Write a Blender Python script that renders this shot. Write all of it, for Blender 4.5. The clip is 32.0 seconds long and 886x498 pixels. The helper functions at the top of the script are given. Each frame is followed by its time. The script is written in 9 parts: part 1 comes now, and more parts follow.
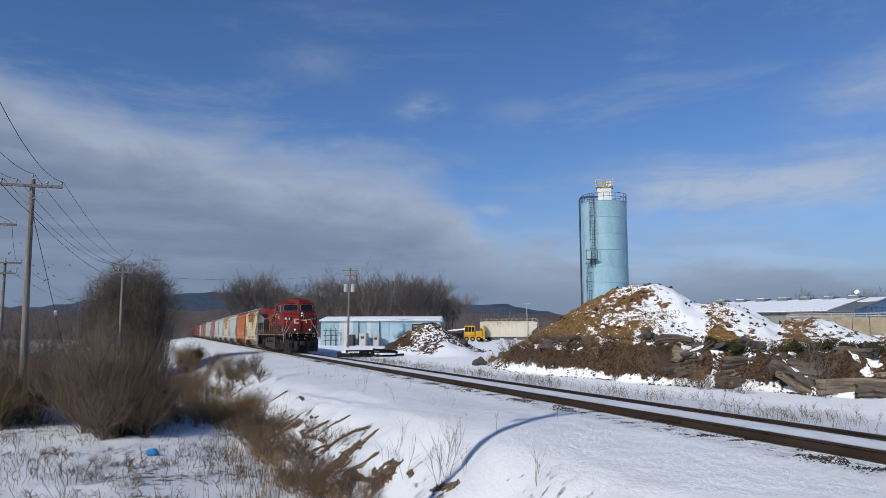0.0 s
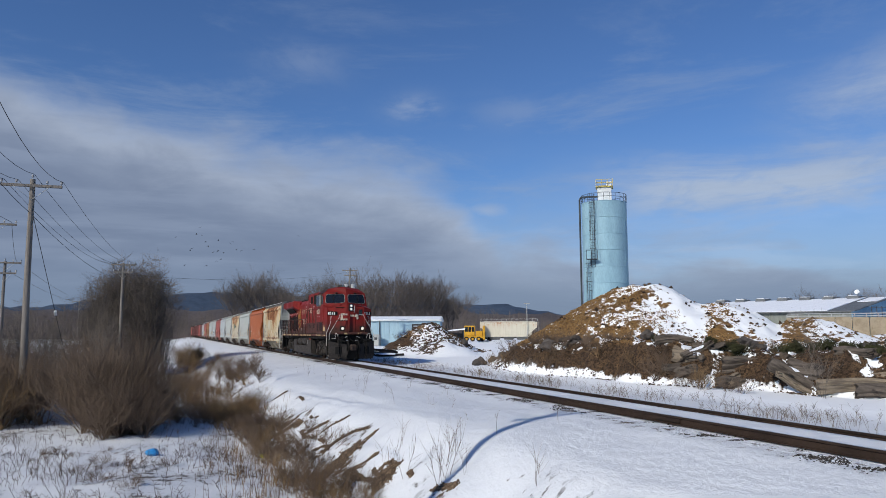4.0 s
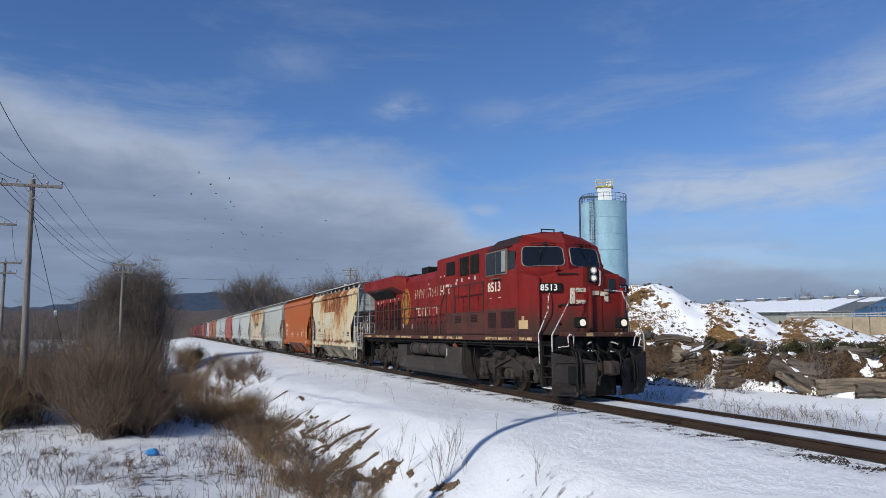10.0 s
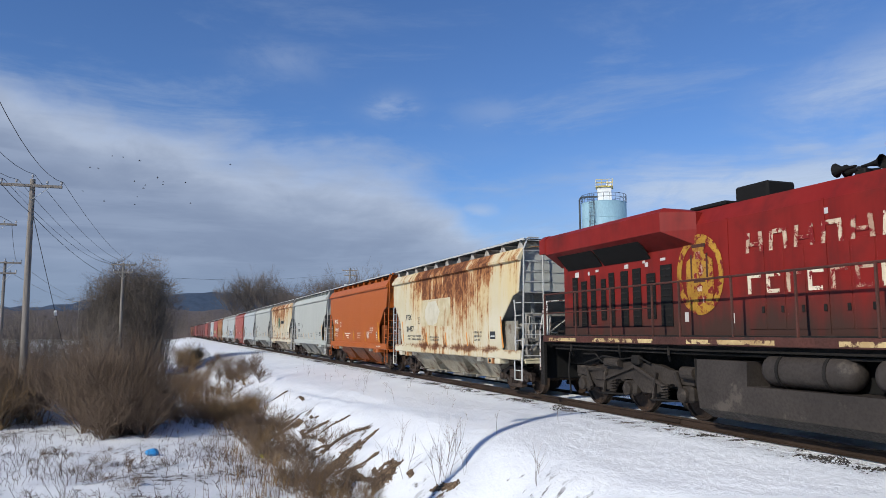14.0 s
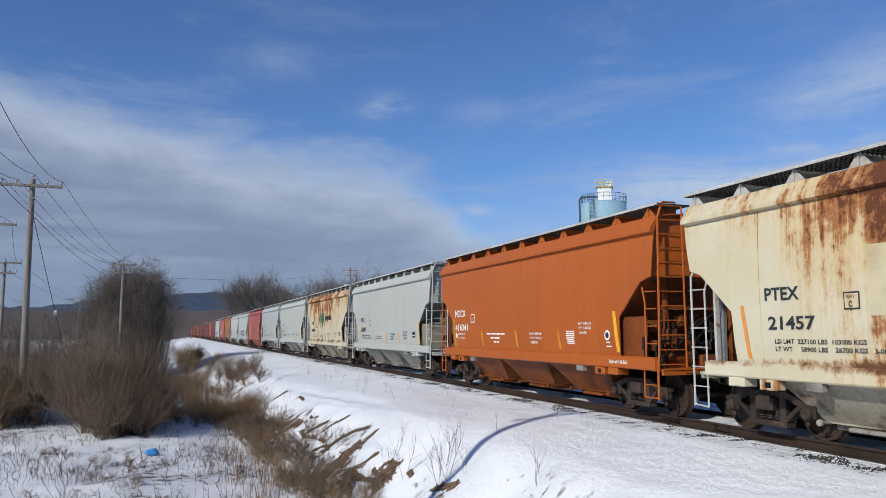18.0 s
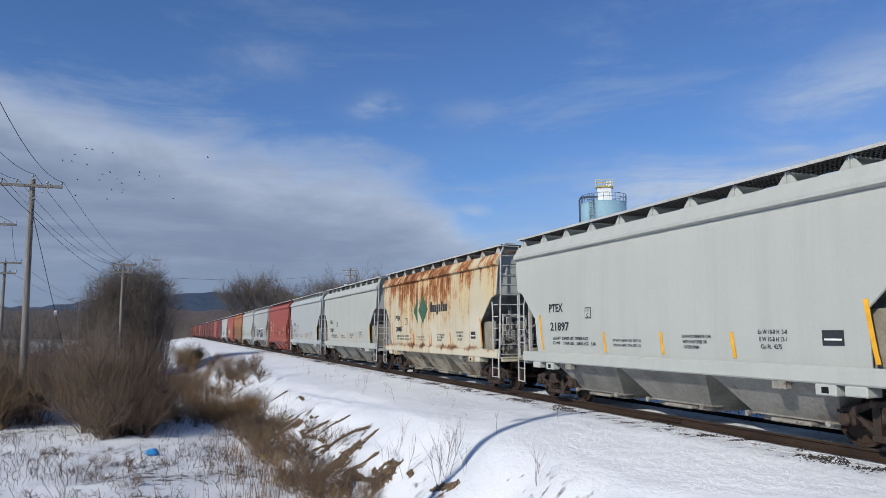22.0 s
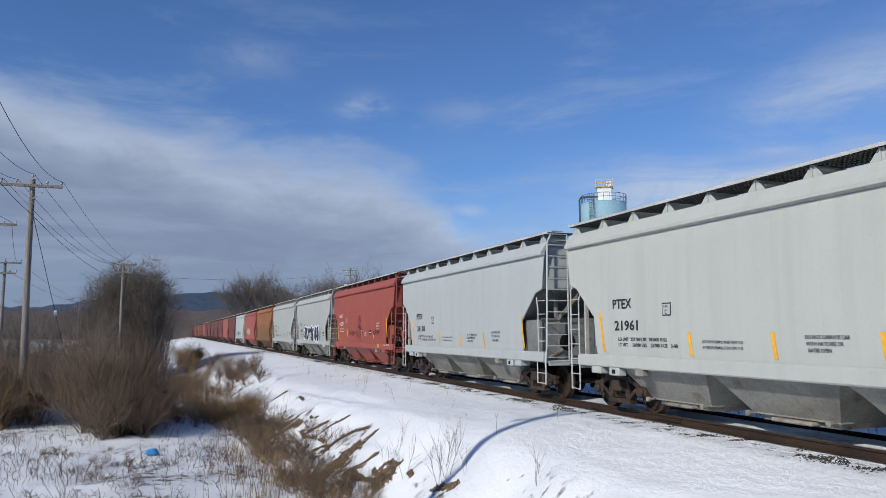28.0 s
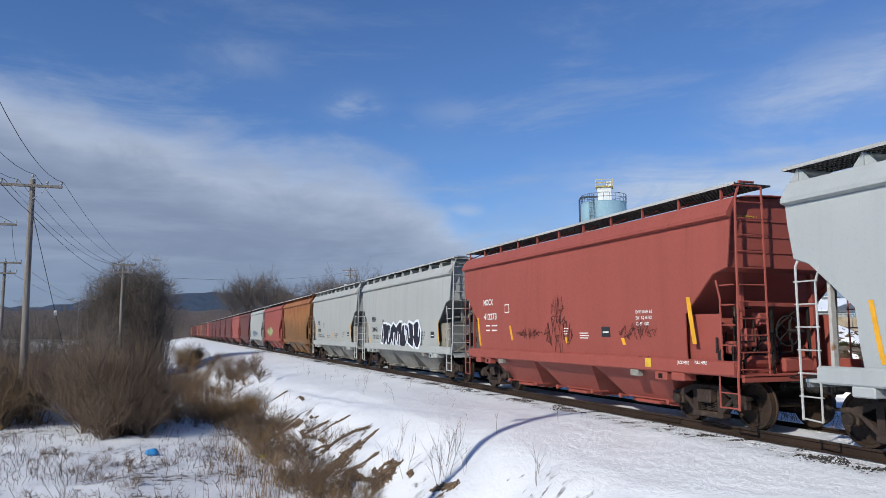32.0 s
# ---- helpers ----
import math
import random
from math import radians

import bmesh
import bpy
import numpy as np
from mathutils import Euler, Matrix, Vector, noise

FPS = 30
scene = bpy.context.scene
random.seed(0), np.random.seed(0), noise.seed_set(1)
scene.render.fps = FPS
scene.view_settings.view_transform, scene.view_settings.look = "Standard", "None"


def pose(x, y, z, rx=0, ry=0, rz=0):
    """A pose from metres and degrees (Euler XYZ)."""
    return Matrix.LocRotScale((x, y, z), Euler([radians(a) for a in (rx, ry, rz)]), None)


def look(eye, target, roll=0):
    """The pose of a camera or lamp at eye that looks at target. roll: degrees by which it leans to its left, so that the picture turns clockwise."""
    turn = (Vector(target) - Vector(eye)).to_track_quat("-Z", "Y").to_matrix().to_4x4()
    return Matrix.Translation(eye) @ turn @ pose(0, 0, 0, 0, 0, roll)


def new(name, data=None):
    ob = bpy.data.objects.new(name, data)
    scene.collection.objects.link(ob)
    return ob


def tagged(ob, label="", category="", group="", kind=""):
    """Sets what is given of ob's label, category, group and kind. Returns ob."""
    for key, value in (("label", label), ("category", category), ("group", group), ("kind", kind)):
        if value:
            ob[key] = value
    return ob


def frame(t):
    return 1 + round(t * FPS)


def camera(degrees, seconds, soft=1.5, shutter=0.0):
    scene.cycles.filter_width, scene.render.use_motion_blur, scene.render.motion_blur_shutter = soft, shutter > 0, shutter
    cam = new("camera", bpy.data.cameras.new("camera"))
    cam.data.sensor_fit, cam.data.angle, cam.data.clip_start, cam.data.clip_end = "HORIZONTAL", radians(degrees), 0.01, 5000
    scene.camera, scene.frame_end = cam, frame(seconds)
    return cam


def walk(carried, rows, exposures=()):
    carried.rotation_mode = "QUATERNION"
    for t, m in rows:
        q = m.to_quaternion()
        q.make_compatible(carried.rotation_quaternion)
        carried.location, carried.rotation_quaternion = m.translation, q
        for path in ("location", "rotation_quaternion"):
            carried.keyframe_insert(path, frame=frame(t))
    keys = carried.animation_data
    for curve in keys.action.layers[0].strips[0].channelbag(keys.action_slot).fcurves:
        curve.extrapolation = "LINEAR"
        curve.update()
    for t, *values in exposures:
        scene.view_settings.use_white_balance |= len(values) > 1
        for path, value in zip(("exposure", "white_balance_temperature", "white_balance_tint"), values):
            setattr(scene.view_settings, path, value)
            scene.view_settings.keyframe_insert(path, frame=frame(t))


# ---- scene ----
EYE = (0.0, 0.0, 1.8435)
HEAD, TILT = radians(20.368), radians(6.4514)
TARGET = (math.sin(HEAD) * 10, math.cos(HEAD) * 10, EYE[2] + math.tan(TILT) * 10)
cam = camera(62.178, 32.0, soft=0.5)
walk(cam, [(0.0, look(EYE, TARGET, -0.13)), (32.0, look(EYE, TARGET, -0.13))],
     exposures=[(0.0, 0.26), (7.0, 0.27), (9.5, 0.33), (11.0, 0.44), (12.5, 0.53), (14.0, 0.55), (18.0, 0.48), (24.0, 0.45), (32.0, 0.49)])

# ---- light: low winter afternoon sun from behind the camera's left shoulder ----
SUN_AZ, SUN_EL = radians(242.0), radians(32.0)
world = bpy.data.worlds.new("winter_sky")
scene.world = world
world.use_nodes = True
wn = world.node_tree
sky = wn.nodes.new("ShaderNodeTexSky")
sky.sky_type, sky.sun_disc = "NISHITA", False
sky.sun_elevation, sky.sun_rotation = SUN_EL, SUN_AZ
sky.air_density, sky.dust_density, sky.ozone_density = 1.0, 0.2, 4.0
wn.nodes["Background"].inputs[1].default_value = 0.063
tint = wn.nodes.new("ShaderNodeMix")
tint.data_type, tint.blend_type = "RGBA", "MULTIPLY"
tint.inputs[0].default_value, tint.inputs[7].default_value = 1.0, (0.745, 0.965, 1.30, 1)
wn.links.new(sky.outputs[0], tint.inputs[6])
wn.links.new(tint.outputs[2], wn.nodes["Background"].inputs[0])
sun_data = bpy.data.lights.new("sun", "SUN")
sun_data.energy, sun_data.angle, sun_data.color = 3.15, radians(0.55), (1.0, 0.955, 0.86)
sun = new("sun", sun_data)
SUN_FROM = Vector((math.sin(SUN_AZ) * math.cos(SUN_EL), math.cos(SUN_AZ) * math.cos(SUN_EL), math.sin(SUN_EL)))
sun.matrix_world = look(SUN_FROM * 100, (0, 0, 0))

# ---- mesh helpers ----
TRACK = 11.244          # x of the track's centre line; rail tops are at z = 0


class G:
    """Vertices and faces of one mesh."""

    def __init__(self):
        self.v, self.f = [], []

    def add(self, vs, fs):
        n = len(self.v)
        self.v += [tuple(p) for p in vs]
        self.f += [tuple(i + n for i in q) for q in fs]
        return self

    def box(self, x0, x1, y0, y1, z0, z1, c=0.0):
        """A box, with its edges chamfered by c."""
        if c <= 0:
            return self.add([(x, y, z) for x in (x0, x1) for y in (y0, y1) for z in (z0, z1)],
                            [(0, 1, 3, 2), (4, 6, 7, 5), (0, 4, 5, 1), (2, 3, 7, 6), (0, 2, 6, 4), (1, 5, 7, 3)])
        c = min(c, abs(x1 - x0) * 0.45, abs(y1 - y0) * 0.45, abs(z1 - z0) * 0.45)

        def ring(a, z):
            return [(x0 + a, y0 + c, z), (x0 + c, y0 + a, z), (x1 - c, y0 + a, z), (x1 - a, y0 + c, z),
                    (x1 - a, y1 - c, z), (x1 - c, y1 - a, z), (x0 + c, y1 - a, z), (x0 + a, y1 - c, z)]

        def inner(z):
            return [(x0 + c, y0 + c, z), (x0 + c, y0 + c, z), (x1 - c, y0 + c, z), (x1 - c, y0 + c, z),
                    (x1 - c, y1 - c, z), (x1 - c, y1 - c, z), (x0 + c, y1 - c, z), (x0 + c, y1 - c, z)]
        lo, hi = inner(z0), inner(z1)
        vs = ring(0, z0 + c) + ring(0, z1 - c) + [lo[0], lo[2], lo[4], lo[6], hi[0], hi[2], hi[4], hi[6]]
        fs = [(i, (i + 1) % 8, 8 + (i + 1) % 8, 8 + i) for i in range(8)]
        for k in range(4):
            a, b = 2 * k, 2 * k + 1
            n = (2 * k + 2) % 8
            fs += [(16 + k, b, a), (16 + k, 16 + (k + 1) % 4, n, b), (20 + k, 8 + a, 8 + b), (20 + k, 8 + b, 8 + n, 20 + (k + 1) % 4)]
        fs += [(16, 19, 18, 17), (20, 21, 22, 23)]
        return self.add(vs, fs)

    def tube(self, p0, p1, r0, r1=None, n=8, caps=True):
        p0, p1 = Vector(p0), Vector(p1)
        r1 = r0 if r1 is None else r1
        d = (p1 - p0)
        if d.length < 1e-6:
            return self
        d.normalize()
        a = d.orthogonal().normalized()
        b = d.cross(a)
        vs = []
        for p, r in ((p0, r0), (p1, r1)):
            vs += [p + a * (r * math.cos(6.28319 * i / n)) + b * (r * math.sin(6.28319 * i / n)) for i in range(n)]
        fs = [(i, (i + 1) % n, n + (i + 1) % n, n + i) for i in range(n)]
        if caps:
            fs += [tuple(range(n))[::-1], tuple(range(n, 2 * n))]
        return self.add(vs, fs)

    def path(self, pts, r, n=6):
        pts = [Vector(p) for p in pts]
        d = (pts[1] - pts[0]).normalized()
        a = d.orthogonal().normalized()
        rings = []
        for i, p in enumerate(pts):
            d0 = (p - pts[i - 1]).normalized() if i else (pts[1] - p).normalized()
            d1 = (pts[i + 1] - p).normalized() if i < len(pts) - 1 else d0
            t = d0 + d1
            t = t.normalized() if t.length > 1e-3 else d0
            a = a - t * a.dot(t)
            a = a.normalized() if a.length > 1e-3 else t.orthogonal().normalized()
            b = t.cross(a)
            k = r / max(0.5, d0.dot(t))
            rings.append([p + a * (k * math.cos(6.28319 * j / n)) + b * (k * math.sin(6.28319 * j / n)) for j in range(n)])
        return self.loft(rings)

    def bar(self, p0, p1, w, h, up=(0, 0, 1)):
        """A square bar from p0 to p1."""
        p0, p1 = Vector(p0), Vector(p1)
        d = (p1 - p0).normalized()
        s = d.cross(Vector(up))
        s = s.normalized() if s.length > 1e-4 else d.orthogonal().normalized()
        u = s.cross(d)
        vs = [p + s * (i * w / 2) + u * (j * h / 2) for p in (p0, p1) for i, j in ((-1, -1), (1, -1), (1, 1), (-1, 1))]
        return self.add(vs, [(0, 1, 5, 4), (1, 2, 6, 5), (2, 3, 7, 6), (3, 0, 4, 7), (3, 2, 1, 0), (4, 5, 6, 7)])

    def prism(self, poly, a, b, axis="x"):
        """A polygon of (u, v) pushed from a to b: axis x takes (y, z), y takes (x, z), z takes (x, y)."""
        def at(u, v, w):
            return {"x": (w, u, v), "y": (u, w, v), "z": (u, v, w)}[axis]
        n = len(poly)
        vs = [at(u, v, a) for u, v in poly] + [at(u, v, b) for u, v in poly]
        return self.add(vs, [(i, (i + 1) % n, n + (i + 1) % n, n + i) for i in range(n)] + [tuple(range(n))[::-1], tuple(range(n, 2 * n))])

    def loft(self, rings, caps=True, closed=True):
        n = len(rings[0])
        vs = [p for r in rings for p in r]
        fs = []
        for k in range(len(rings) - 1):
            for i in range(n if closed else n - 1):
                j = (i + 1) % n
                fs.append((k * n + i, k * n + j, (k + 1) * n + j, (k + 1) * n + i))
        if caps and closed:
            m = (len(rings) - 1) * n
            fs += [tuple(range(n))[::-1], tuple(m + i for i in range(n))]
        return self.add(vs, fs)

    def lathe(self, prof, n=24, m=None):
        """A profile of (r, h) turned about z, then placed by m."""
        m = m or Matrix()
        rings = [[m @ Vector((r * math.cos(6.28319 * i / n), r * math.sin(6.28319 * i / n), h)) for i in range(n)] for r, h in prof]
        return self.loft(rings)

    def move(self, m):
        self.v = [tuple(m @ Vector(p)) for p in self.v]
        return self

    def join(self, other, m=None):
        return self.add([m @ Vector(p) for p in other.v] if m else other.v, other.f)

    def mesh(self, name, smooth=0.0):
        me = bpy.data.meshes.new(name)
        me.from_pydata(self.v, [], self.f)
        bm = bmesh.new()
        bm.from_mesh(me)
        bmesh.ops.recalc_face_normals(bm, faces=bm.faces)
        if smooth:
            for e in bm.edges:
                e.smooth = len(e.link_faces) == 2 and e.calc_face_angle(3.0) < smooth
            for fc in bm.faces:
                fc.smooth = True
        bm.to_mesh(me)
        bm.free()
        return me


def part(name, g, material, parent=None, label="", smooth=0.0):
    """Links one mesh as a thing, or as a part under its parent. g: a G, or a mesh that is shared."""
    me = g.mesh(name, smooth) if isinstance(g, G) else g
    ob = new(name, me)
    if not me.materials:
        me.materials.append(material)
    elif me.materials[0] != material:
        ob.material_slots[0].link = "OBJECT"
        ob.material_slots[0].material = material
    ob.parent = parent
    if label:
        ob["label"] = label
    return ob


def thing(name, label, category, m=None, group="", kind=""):
    ob = new(name)
    ob.empty_display_size = 0.2
    if m is not None:
        ob.matrix_basis = m
    return tagged(ob, label, category, group, kind)


# ---- materials ----
def shader(name, rough=0.6, metal=0.0):
    m = bpy.data.materials.new(name)
    m.use_nodes = True
    nt = m.node_tree
    b = nt.nodes["Principled BSDF"]
    b.inputs["Roughness"].default_value, b.inputs["Metallic"].default_value = rough, metal
    b.inputs["Specular IOR Level"].default_value = 0.5 if rough < 0.5 else 0.2
    return m, nt, b


def coords(nt, scale=(1, 1, 1), generated="Object"):
    tc = nt.nodes.new("ShaderNodeTexCoord")
    mp = nt.nodes.new("ShaderNodeMapping")
    mp.inputs["Scale"].default_value = scale
    nt.links.new(tc.outputs[generated], mp.inputs["Vector"])
    return mp.outputs[0]


def noise_of(nt, vec, scale, detail=4.0, rough=0.55, vary=True):
    n = nt.nodes.new("ShaderNodeTexNoise")
    n.noise_dimensions = "4D"
    n.inputs["Scale"].default_value, n.inputs["Detail"].default_value, n.inputs["Roughness"].default_value = scale, detail, rough
    nt.links.new(vec, n.inputs["Vector"])
    if vary:
        oi = nt.nodes.new("ShaderNodeObjectInfo")
        k = nt.nodes.new("ShaderNodeMath")
        k.operation = "MULTIPLY"
        k.inputs[1].default_value = 37.0
        nt.links.new(oi.outputs["Random"], k.inputs[0])
        nt.links.new(k.outputs[0], n.inputs["W"])
    return n.outputs[0]


def remap(nt, value, lo, hi, a=0.0, b=1.0):
    r = nt.nodes.new("ShaderNodeMapRange")
    r.interpolation_type = "SMOOTHSTEP"
    for i, v in enumerate((lo, hi, a, b)):
        r.inputs[i + 1].default_value = v
    nt.links.new(value, r.inputs[0])
    return r.outputs[0]


def math_of(nt, op, a, b=None, clamp=False):
    n = nt.nodes.new("ShaderNodeMath")
    n.operation, n.use_clamp = op, clamp
    for i, v in enumerate((a, b)):
        if v is None:
            continue
        if isinstance(v, (int, float)):
            n.inputs[i].default_value = v
        else:
            nt.links.new(v, n.inputs[i])
    return n.outputs[0]


def blend(nt, fac, a, b):
    n = nt.nodes.new("ShaderNodeMix")
    n.data_type = "RGBA"
    for i, v in ((0, fac), (6, a), (7, b)):
        if isinstance(v, (int, float)):
            n.inputs[i].default_value = v
        elif isinstance(v, tuple):
            n.inputs[i].default_value = (*v, 1) if len(v) == 3 else v
        else:
            nt.links.new(v, n.inputs[i])
    return n.outputs[2]


def bump_of(nt, b, height, strength=0.3, distance=0.02):
    n = nt.nodes.new("ShaderNodeBump")
    n.inputs["Strength"].default_value, n.inputs["Distance"].default_value = strength, distance
    nt.links.new(height, n.inputs["Height"])
    nt.links.new(n.outputs[0], b.inputs["Normal"])


def surface(name, base, second=None, rough=0.6, metal=0.0, big=1.2, fine=18.0, stretch=(1, 1, 1), mix=(0.35, 0.7),
            spots=None, spot_at=(0.58, 0.66), spot_scale=4.0, spot_stretch=(1, 1, 1), bump=0.15, depth=0.01):
    """A worn surface: two tones at a large scale, fine grain, and spots of a third colour."""
    m, nt, b = shader(name, rough, metal)
    second = second or tuple(c * 0.72 for c in base)
    v = coords(nt, stretch)
    wide = noise_of(nt, v, big, 5.0, 0.6)
    grain = noise_of(nt, v, fine, 3.0, 0.6)
    col = blend(nt, remap(nt, wide, *mix), base, second)
    col = blend(nt, remap(nt, grain, 0.35, 0.75, 0.0, 0.35), col, tuple(c * 0.6 for c in second))
    if spots:
        s = noise_of(nt, coords(nt, spot_stretch), spot_scale, 6.0, 0.65)
        col = blend(nt, remap(nt, s, *spot_at), col, spots)
    nt.links.new(col, b.inputs["Base Color"])
    nt.links.new(remap(nt, grain, 0.3, 0.7, max(rough - 0.12, 0.05), min(rough + 0.12, 1.0)), b.inputs["Roughness"])
    if bump:
        bump_of(nt, b, grain, bump, depth)
    return m


def plain(name, base, rough=0.5, metal=0.0):
    m, nt, b = shader(name, rough, metal)
    v = coords(nt)
    col = blend(nt, remap(nt, noise_of(nt, v, 6.0, 4.0), 0.3, 0.7), base, tuple(c * 0.8 for c in base))
    nt.links.new(col, b.inputs["Base Color"])
    return m


def car_paint(name, base, shade, rust=None, amount=0.5, top=0.6, rough=0.5):
    """Faded car paint with run-down streaks; rust runs mostly from the eaves."""
    m, nt, b = shader(name, rough)
    oc = nt.nodes.new("ShaderNodeTexCoord").outputs["Object"]
    sep = nt.nodes.new("ShaderNodeSeparateXYZ")
    nt.links.new(oc, sep.inputs[0])
    runs = noise_of(nt, coords(nt, (1.5, 3.2, 0.16)), 1.0, 6.0, 0.62)
    wide = noise_of(nt, coords(nt, (0.5, 0.5, 0.5)), 1.0, 3.0)
    grain = noise_of(nt, coords(nt), 26.0, 4.0, 0.6)
    col = blend(nt, remap(nt, runs, 0.42, 0.75, 0.0, 0.75), base, shade)
    col = blend(nt, remap(nt, wide, 0.35, 0.7, 0.0, 0.4), col, tuple(0.5 * (p + q) * 0.95 for p, q in zip(base, shade)))
    col = blend(nt, remap(nt, grain, 0.5, 0.8, 0.0, 0.25), col, tuple(c * 0.75 for c in shade))
    if rust:
        high = remap(nt, sep.outputs[2], 1.2, 4.3, -0.10, top * 0.30)
        speck = noise_of(nt, coords(nt, (1.0, 1.0, 0.6)), 5.0, 6.0, 0.7)
        patch = noise_of(nt, coords(nt, (0.7, 0.55, 0.28)), 1.0, 5.0, 0.6)
        fine = noise_of(nt, coords(nt, (2.0, 6.5, 0.11)), 1.0, 9.0, 0.72)
        s = math_of(nt, "ADD", math_of(nt, "ADD", math_of(nt, "MULTIPLY", fine, 0.75), math_of(nt, "MULTIPLY", patch, 0.42)), math_of(nt, "ADD", high, math_of(nt, "MULTIPLY", speck, 0.10)))
        stain = remap(nt, s, 0.775 - 0.20 * amount, 0.875 - 0.20 * amount, 0.0, 0.93)
        faint = remap(nt, s, 0.68 - 0.18 * amount, 0.84 - 0.18 * amount, 0.0, 0.55)
        col = blend(nt, faint, col, tuple(0.5 * p + 0.5 * q for p, q in zip(rust[1], base)))
        col = blend(nt, stain, col, blend(nt, remap(nt, s, 0.82 - 0.2 * amount, 0.98 - 0.2 * amount), rust[1], rust[0]))
    nt.links.new(col, b.inputs["Base Color"])
    nt.links.new(remap(nt, grain, 0.3, 0.8, rough - 0.05, rough + 0.2), b.inputs["Roughness"])
    bump_of(nt, b, wide, 0.25, 0.03)
    return m


RUST = ((0.135, 0.036, 0.016), (0.36, 0.145, 0.045))
def rusty_cream(name, base, shade, spread, low):
    """Cream paint with rust that runs down from the eaves, blotches, and rust along the sill; spread: (middle, reach, least, most)."""
    m, nt, b = shader(name, 0.62)
    oc = nt.nodes.new("ShaderNodeTexCoord").outputs["Object"]
    sep = nt.nodes.new("ShaderNodeSeparateXYZ")
    nt.links.new(oc, sep.inputs[0])
    y, z = sep.outputs[1], sep.outputs[2]
    wide = noise_of(nt, coords(nt, (0.5, 0.5, 0.5)), 1.0, 4.0, 0.6, False)
    grain = noise_of(nt, coords(nt), 30.0, 4.0, 0.65, False)
    speck = noise_of(nt, coords(nt, (1.0, 1.0, 0.7)), 7.0, 8.0, 0.75, False)
    runs = noise_of(nt, coords(nt, (1.0, 2.2, 0.10)), 1.0, 7.0, 0.66, False)
    fine = noise_of(nt, coords(nt, (2.0, 9.0, 0.22)), 1.0, 8.0, 0.7, False)
    blot = noise_of(nt, coords(nt, (0.8, 0.9, 0.65)), 1.1, 7.0, 0.68, False)
    # where along the car the rust is heavy
    d = math_of(nt, "ABSOLUTE", math_of(nt, "SUBTRACT", y, spread[0]))
    heavy = remap(nt, d, spread[1] * 0.35, spread[1], spread[3], spread[2])
    high = remap(nt, z, 1.5, 4.2, -0.11, 0.10)
    s = math_of(nt, "ADD", math_of(nt, "ADD", math_of(nt, "MULTIPLY", runs, 0.46), math_of(nt, "MULTIPLY", fine, 0.26)), math_of(nt, "MULTIPLY", blot, 0.46))
    s = math_of(nt, "ADD", math_of(nt, "MULTIPLY", math_of(nt, "ADD", s, math_of(nt, "MULTIPLY", speck, 0.22)), 1.75), math_of(nt, "ADD", math_of(nt, "ADD", high, heavy), -0.54))
    col = blend(nt, remap(nt, wide, 0.35, 0.7), base, shade)
    col = blend(nt, remap(nt, grain, 0.5, 0.8, 0.0, 0.25), col, tuple(c * 0.7 for c in shade))
    aged = math_of(nt, "MULTIPLY", math_of(nt, "MULTIPLY", remap(nt, z, 1.9, 3.4, 0.25, 1.0), remap(nt, runs, 0.36, 0.62, 0.25, 0.95)), remap(nt, y, 2.6, 5.6, 1.0, 0.25))
    col = blend(nt, aged, col, tuple(c * k for c, k in zip(base, (1.0, 0.84, 0.55))))
    col = blend(nt, remap(nt, fine, 0.60, 0.72, 0.0, 0.45), col, (0.40, 0.255, 0.11))
    col = blend(nt, remap(nt, s, 0.62, 0.84, 0.0, 0.72), col, (0.43, 0.28, 0.125))
    col = blend(nt, remap(nt, s, 0.765, 0.85, 0.0, 0.85), col, (0.255, 0.083, 0.025))
    col = blend(nt, remap(nt, math_of(nt, "ADD", s, math_of(nt, "MULTIPLY", math_of(nt, "SUBTRACT", speck, 0.5), 0.5)), 0.87, 0.96, 0.0, 0.9), col, (0.085, 0.028, 0.014))
    # a line of rust along the sill and low blotches
    line = remap(nt, math_of(nt, "ABSOLUTE", math_of(nt, "SUBTRACT", z, 1.30)), 0.0, 0.22, 0.27, 0.0)
    s2 = math_of(nt, "ADD", math_of(nt, "ADD", math_of(nt, "MULTIPLY", speck, 0.5), math_of(nt, "MULTIPLY", runs, 0.45)), math_of(nt, "ADD", line, math_of(nt, "MULTIPLY", heavy, 0.6)))
    s2 = math_of(nt, "MULTIPLY", s2, math_of(nt, "MULTIPLY", remap(nt, z, 1.7, 2.1, 1.0, 0.3), remap(nt, blot, 0.38, 0.62, 0.80, 1.12)))
    col = blend(nt, remap(nt, s2, 0.66 - low, 0.80 - low, 0.0, 0.75), col, (0.25, 0.115, 0.042))
    col = blend(nt, remap(nt, s2, 0.77 - low, 0.86 - low, 0.0, 0.85), col, (0.095, 0.036, 0.018))
    nt.links.new(col, b.inputs["Base Color"])
    nt.links.new(remap(nt, s, 0.7, 0.9, 0.5, 0.9), b.inputs["Roughness"])
    bump_of(nt, b, math_of(nt, "ADD", wide, math_of(nt, "MULTIPLY", grain, 0.06)), 0.3, 0.03)
    return m


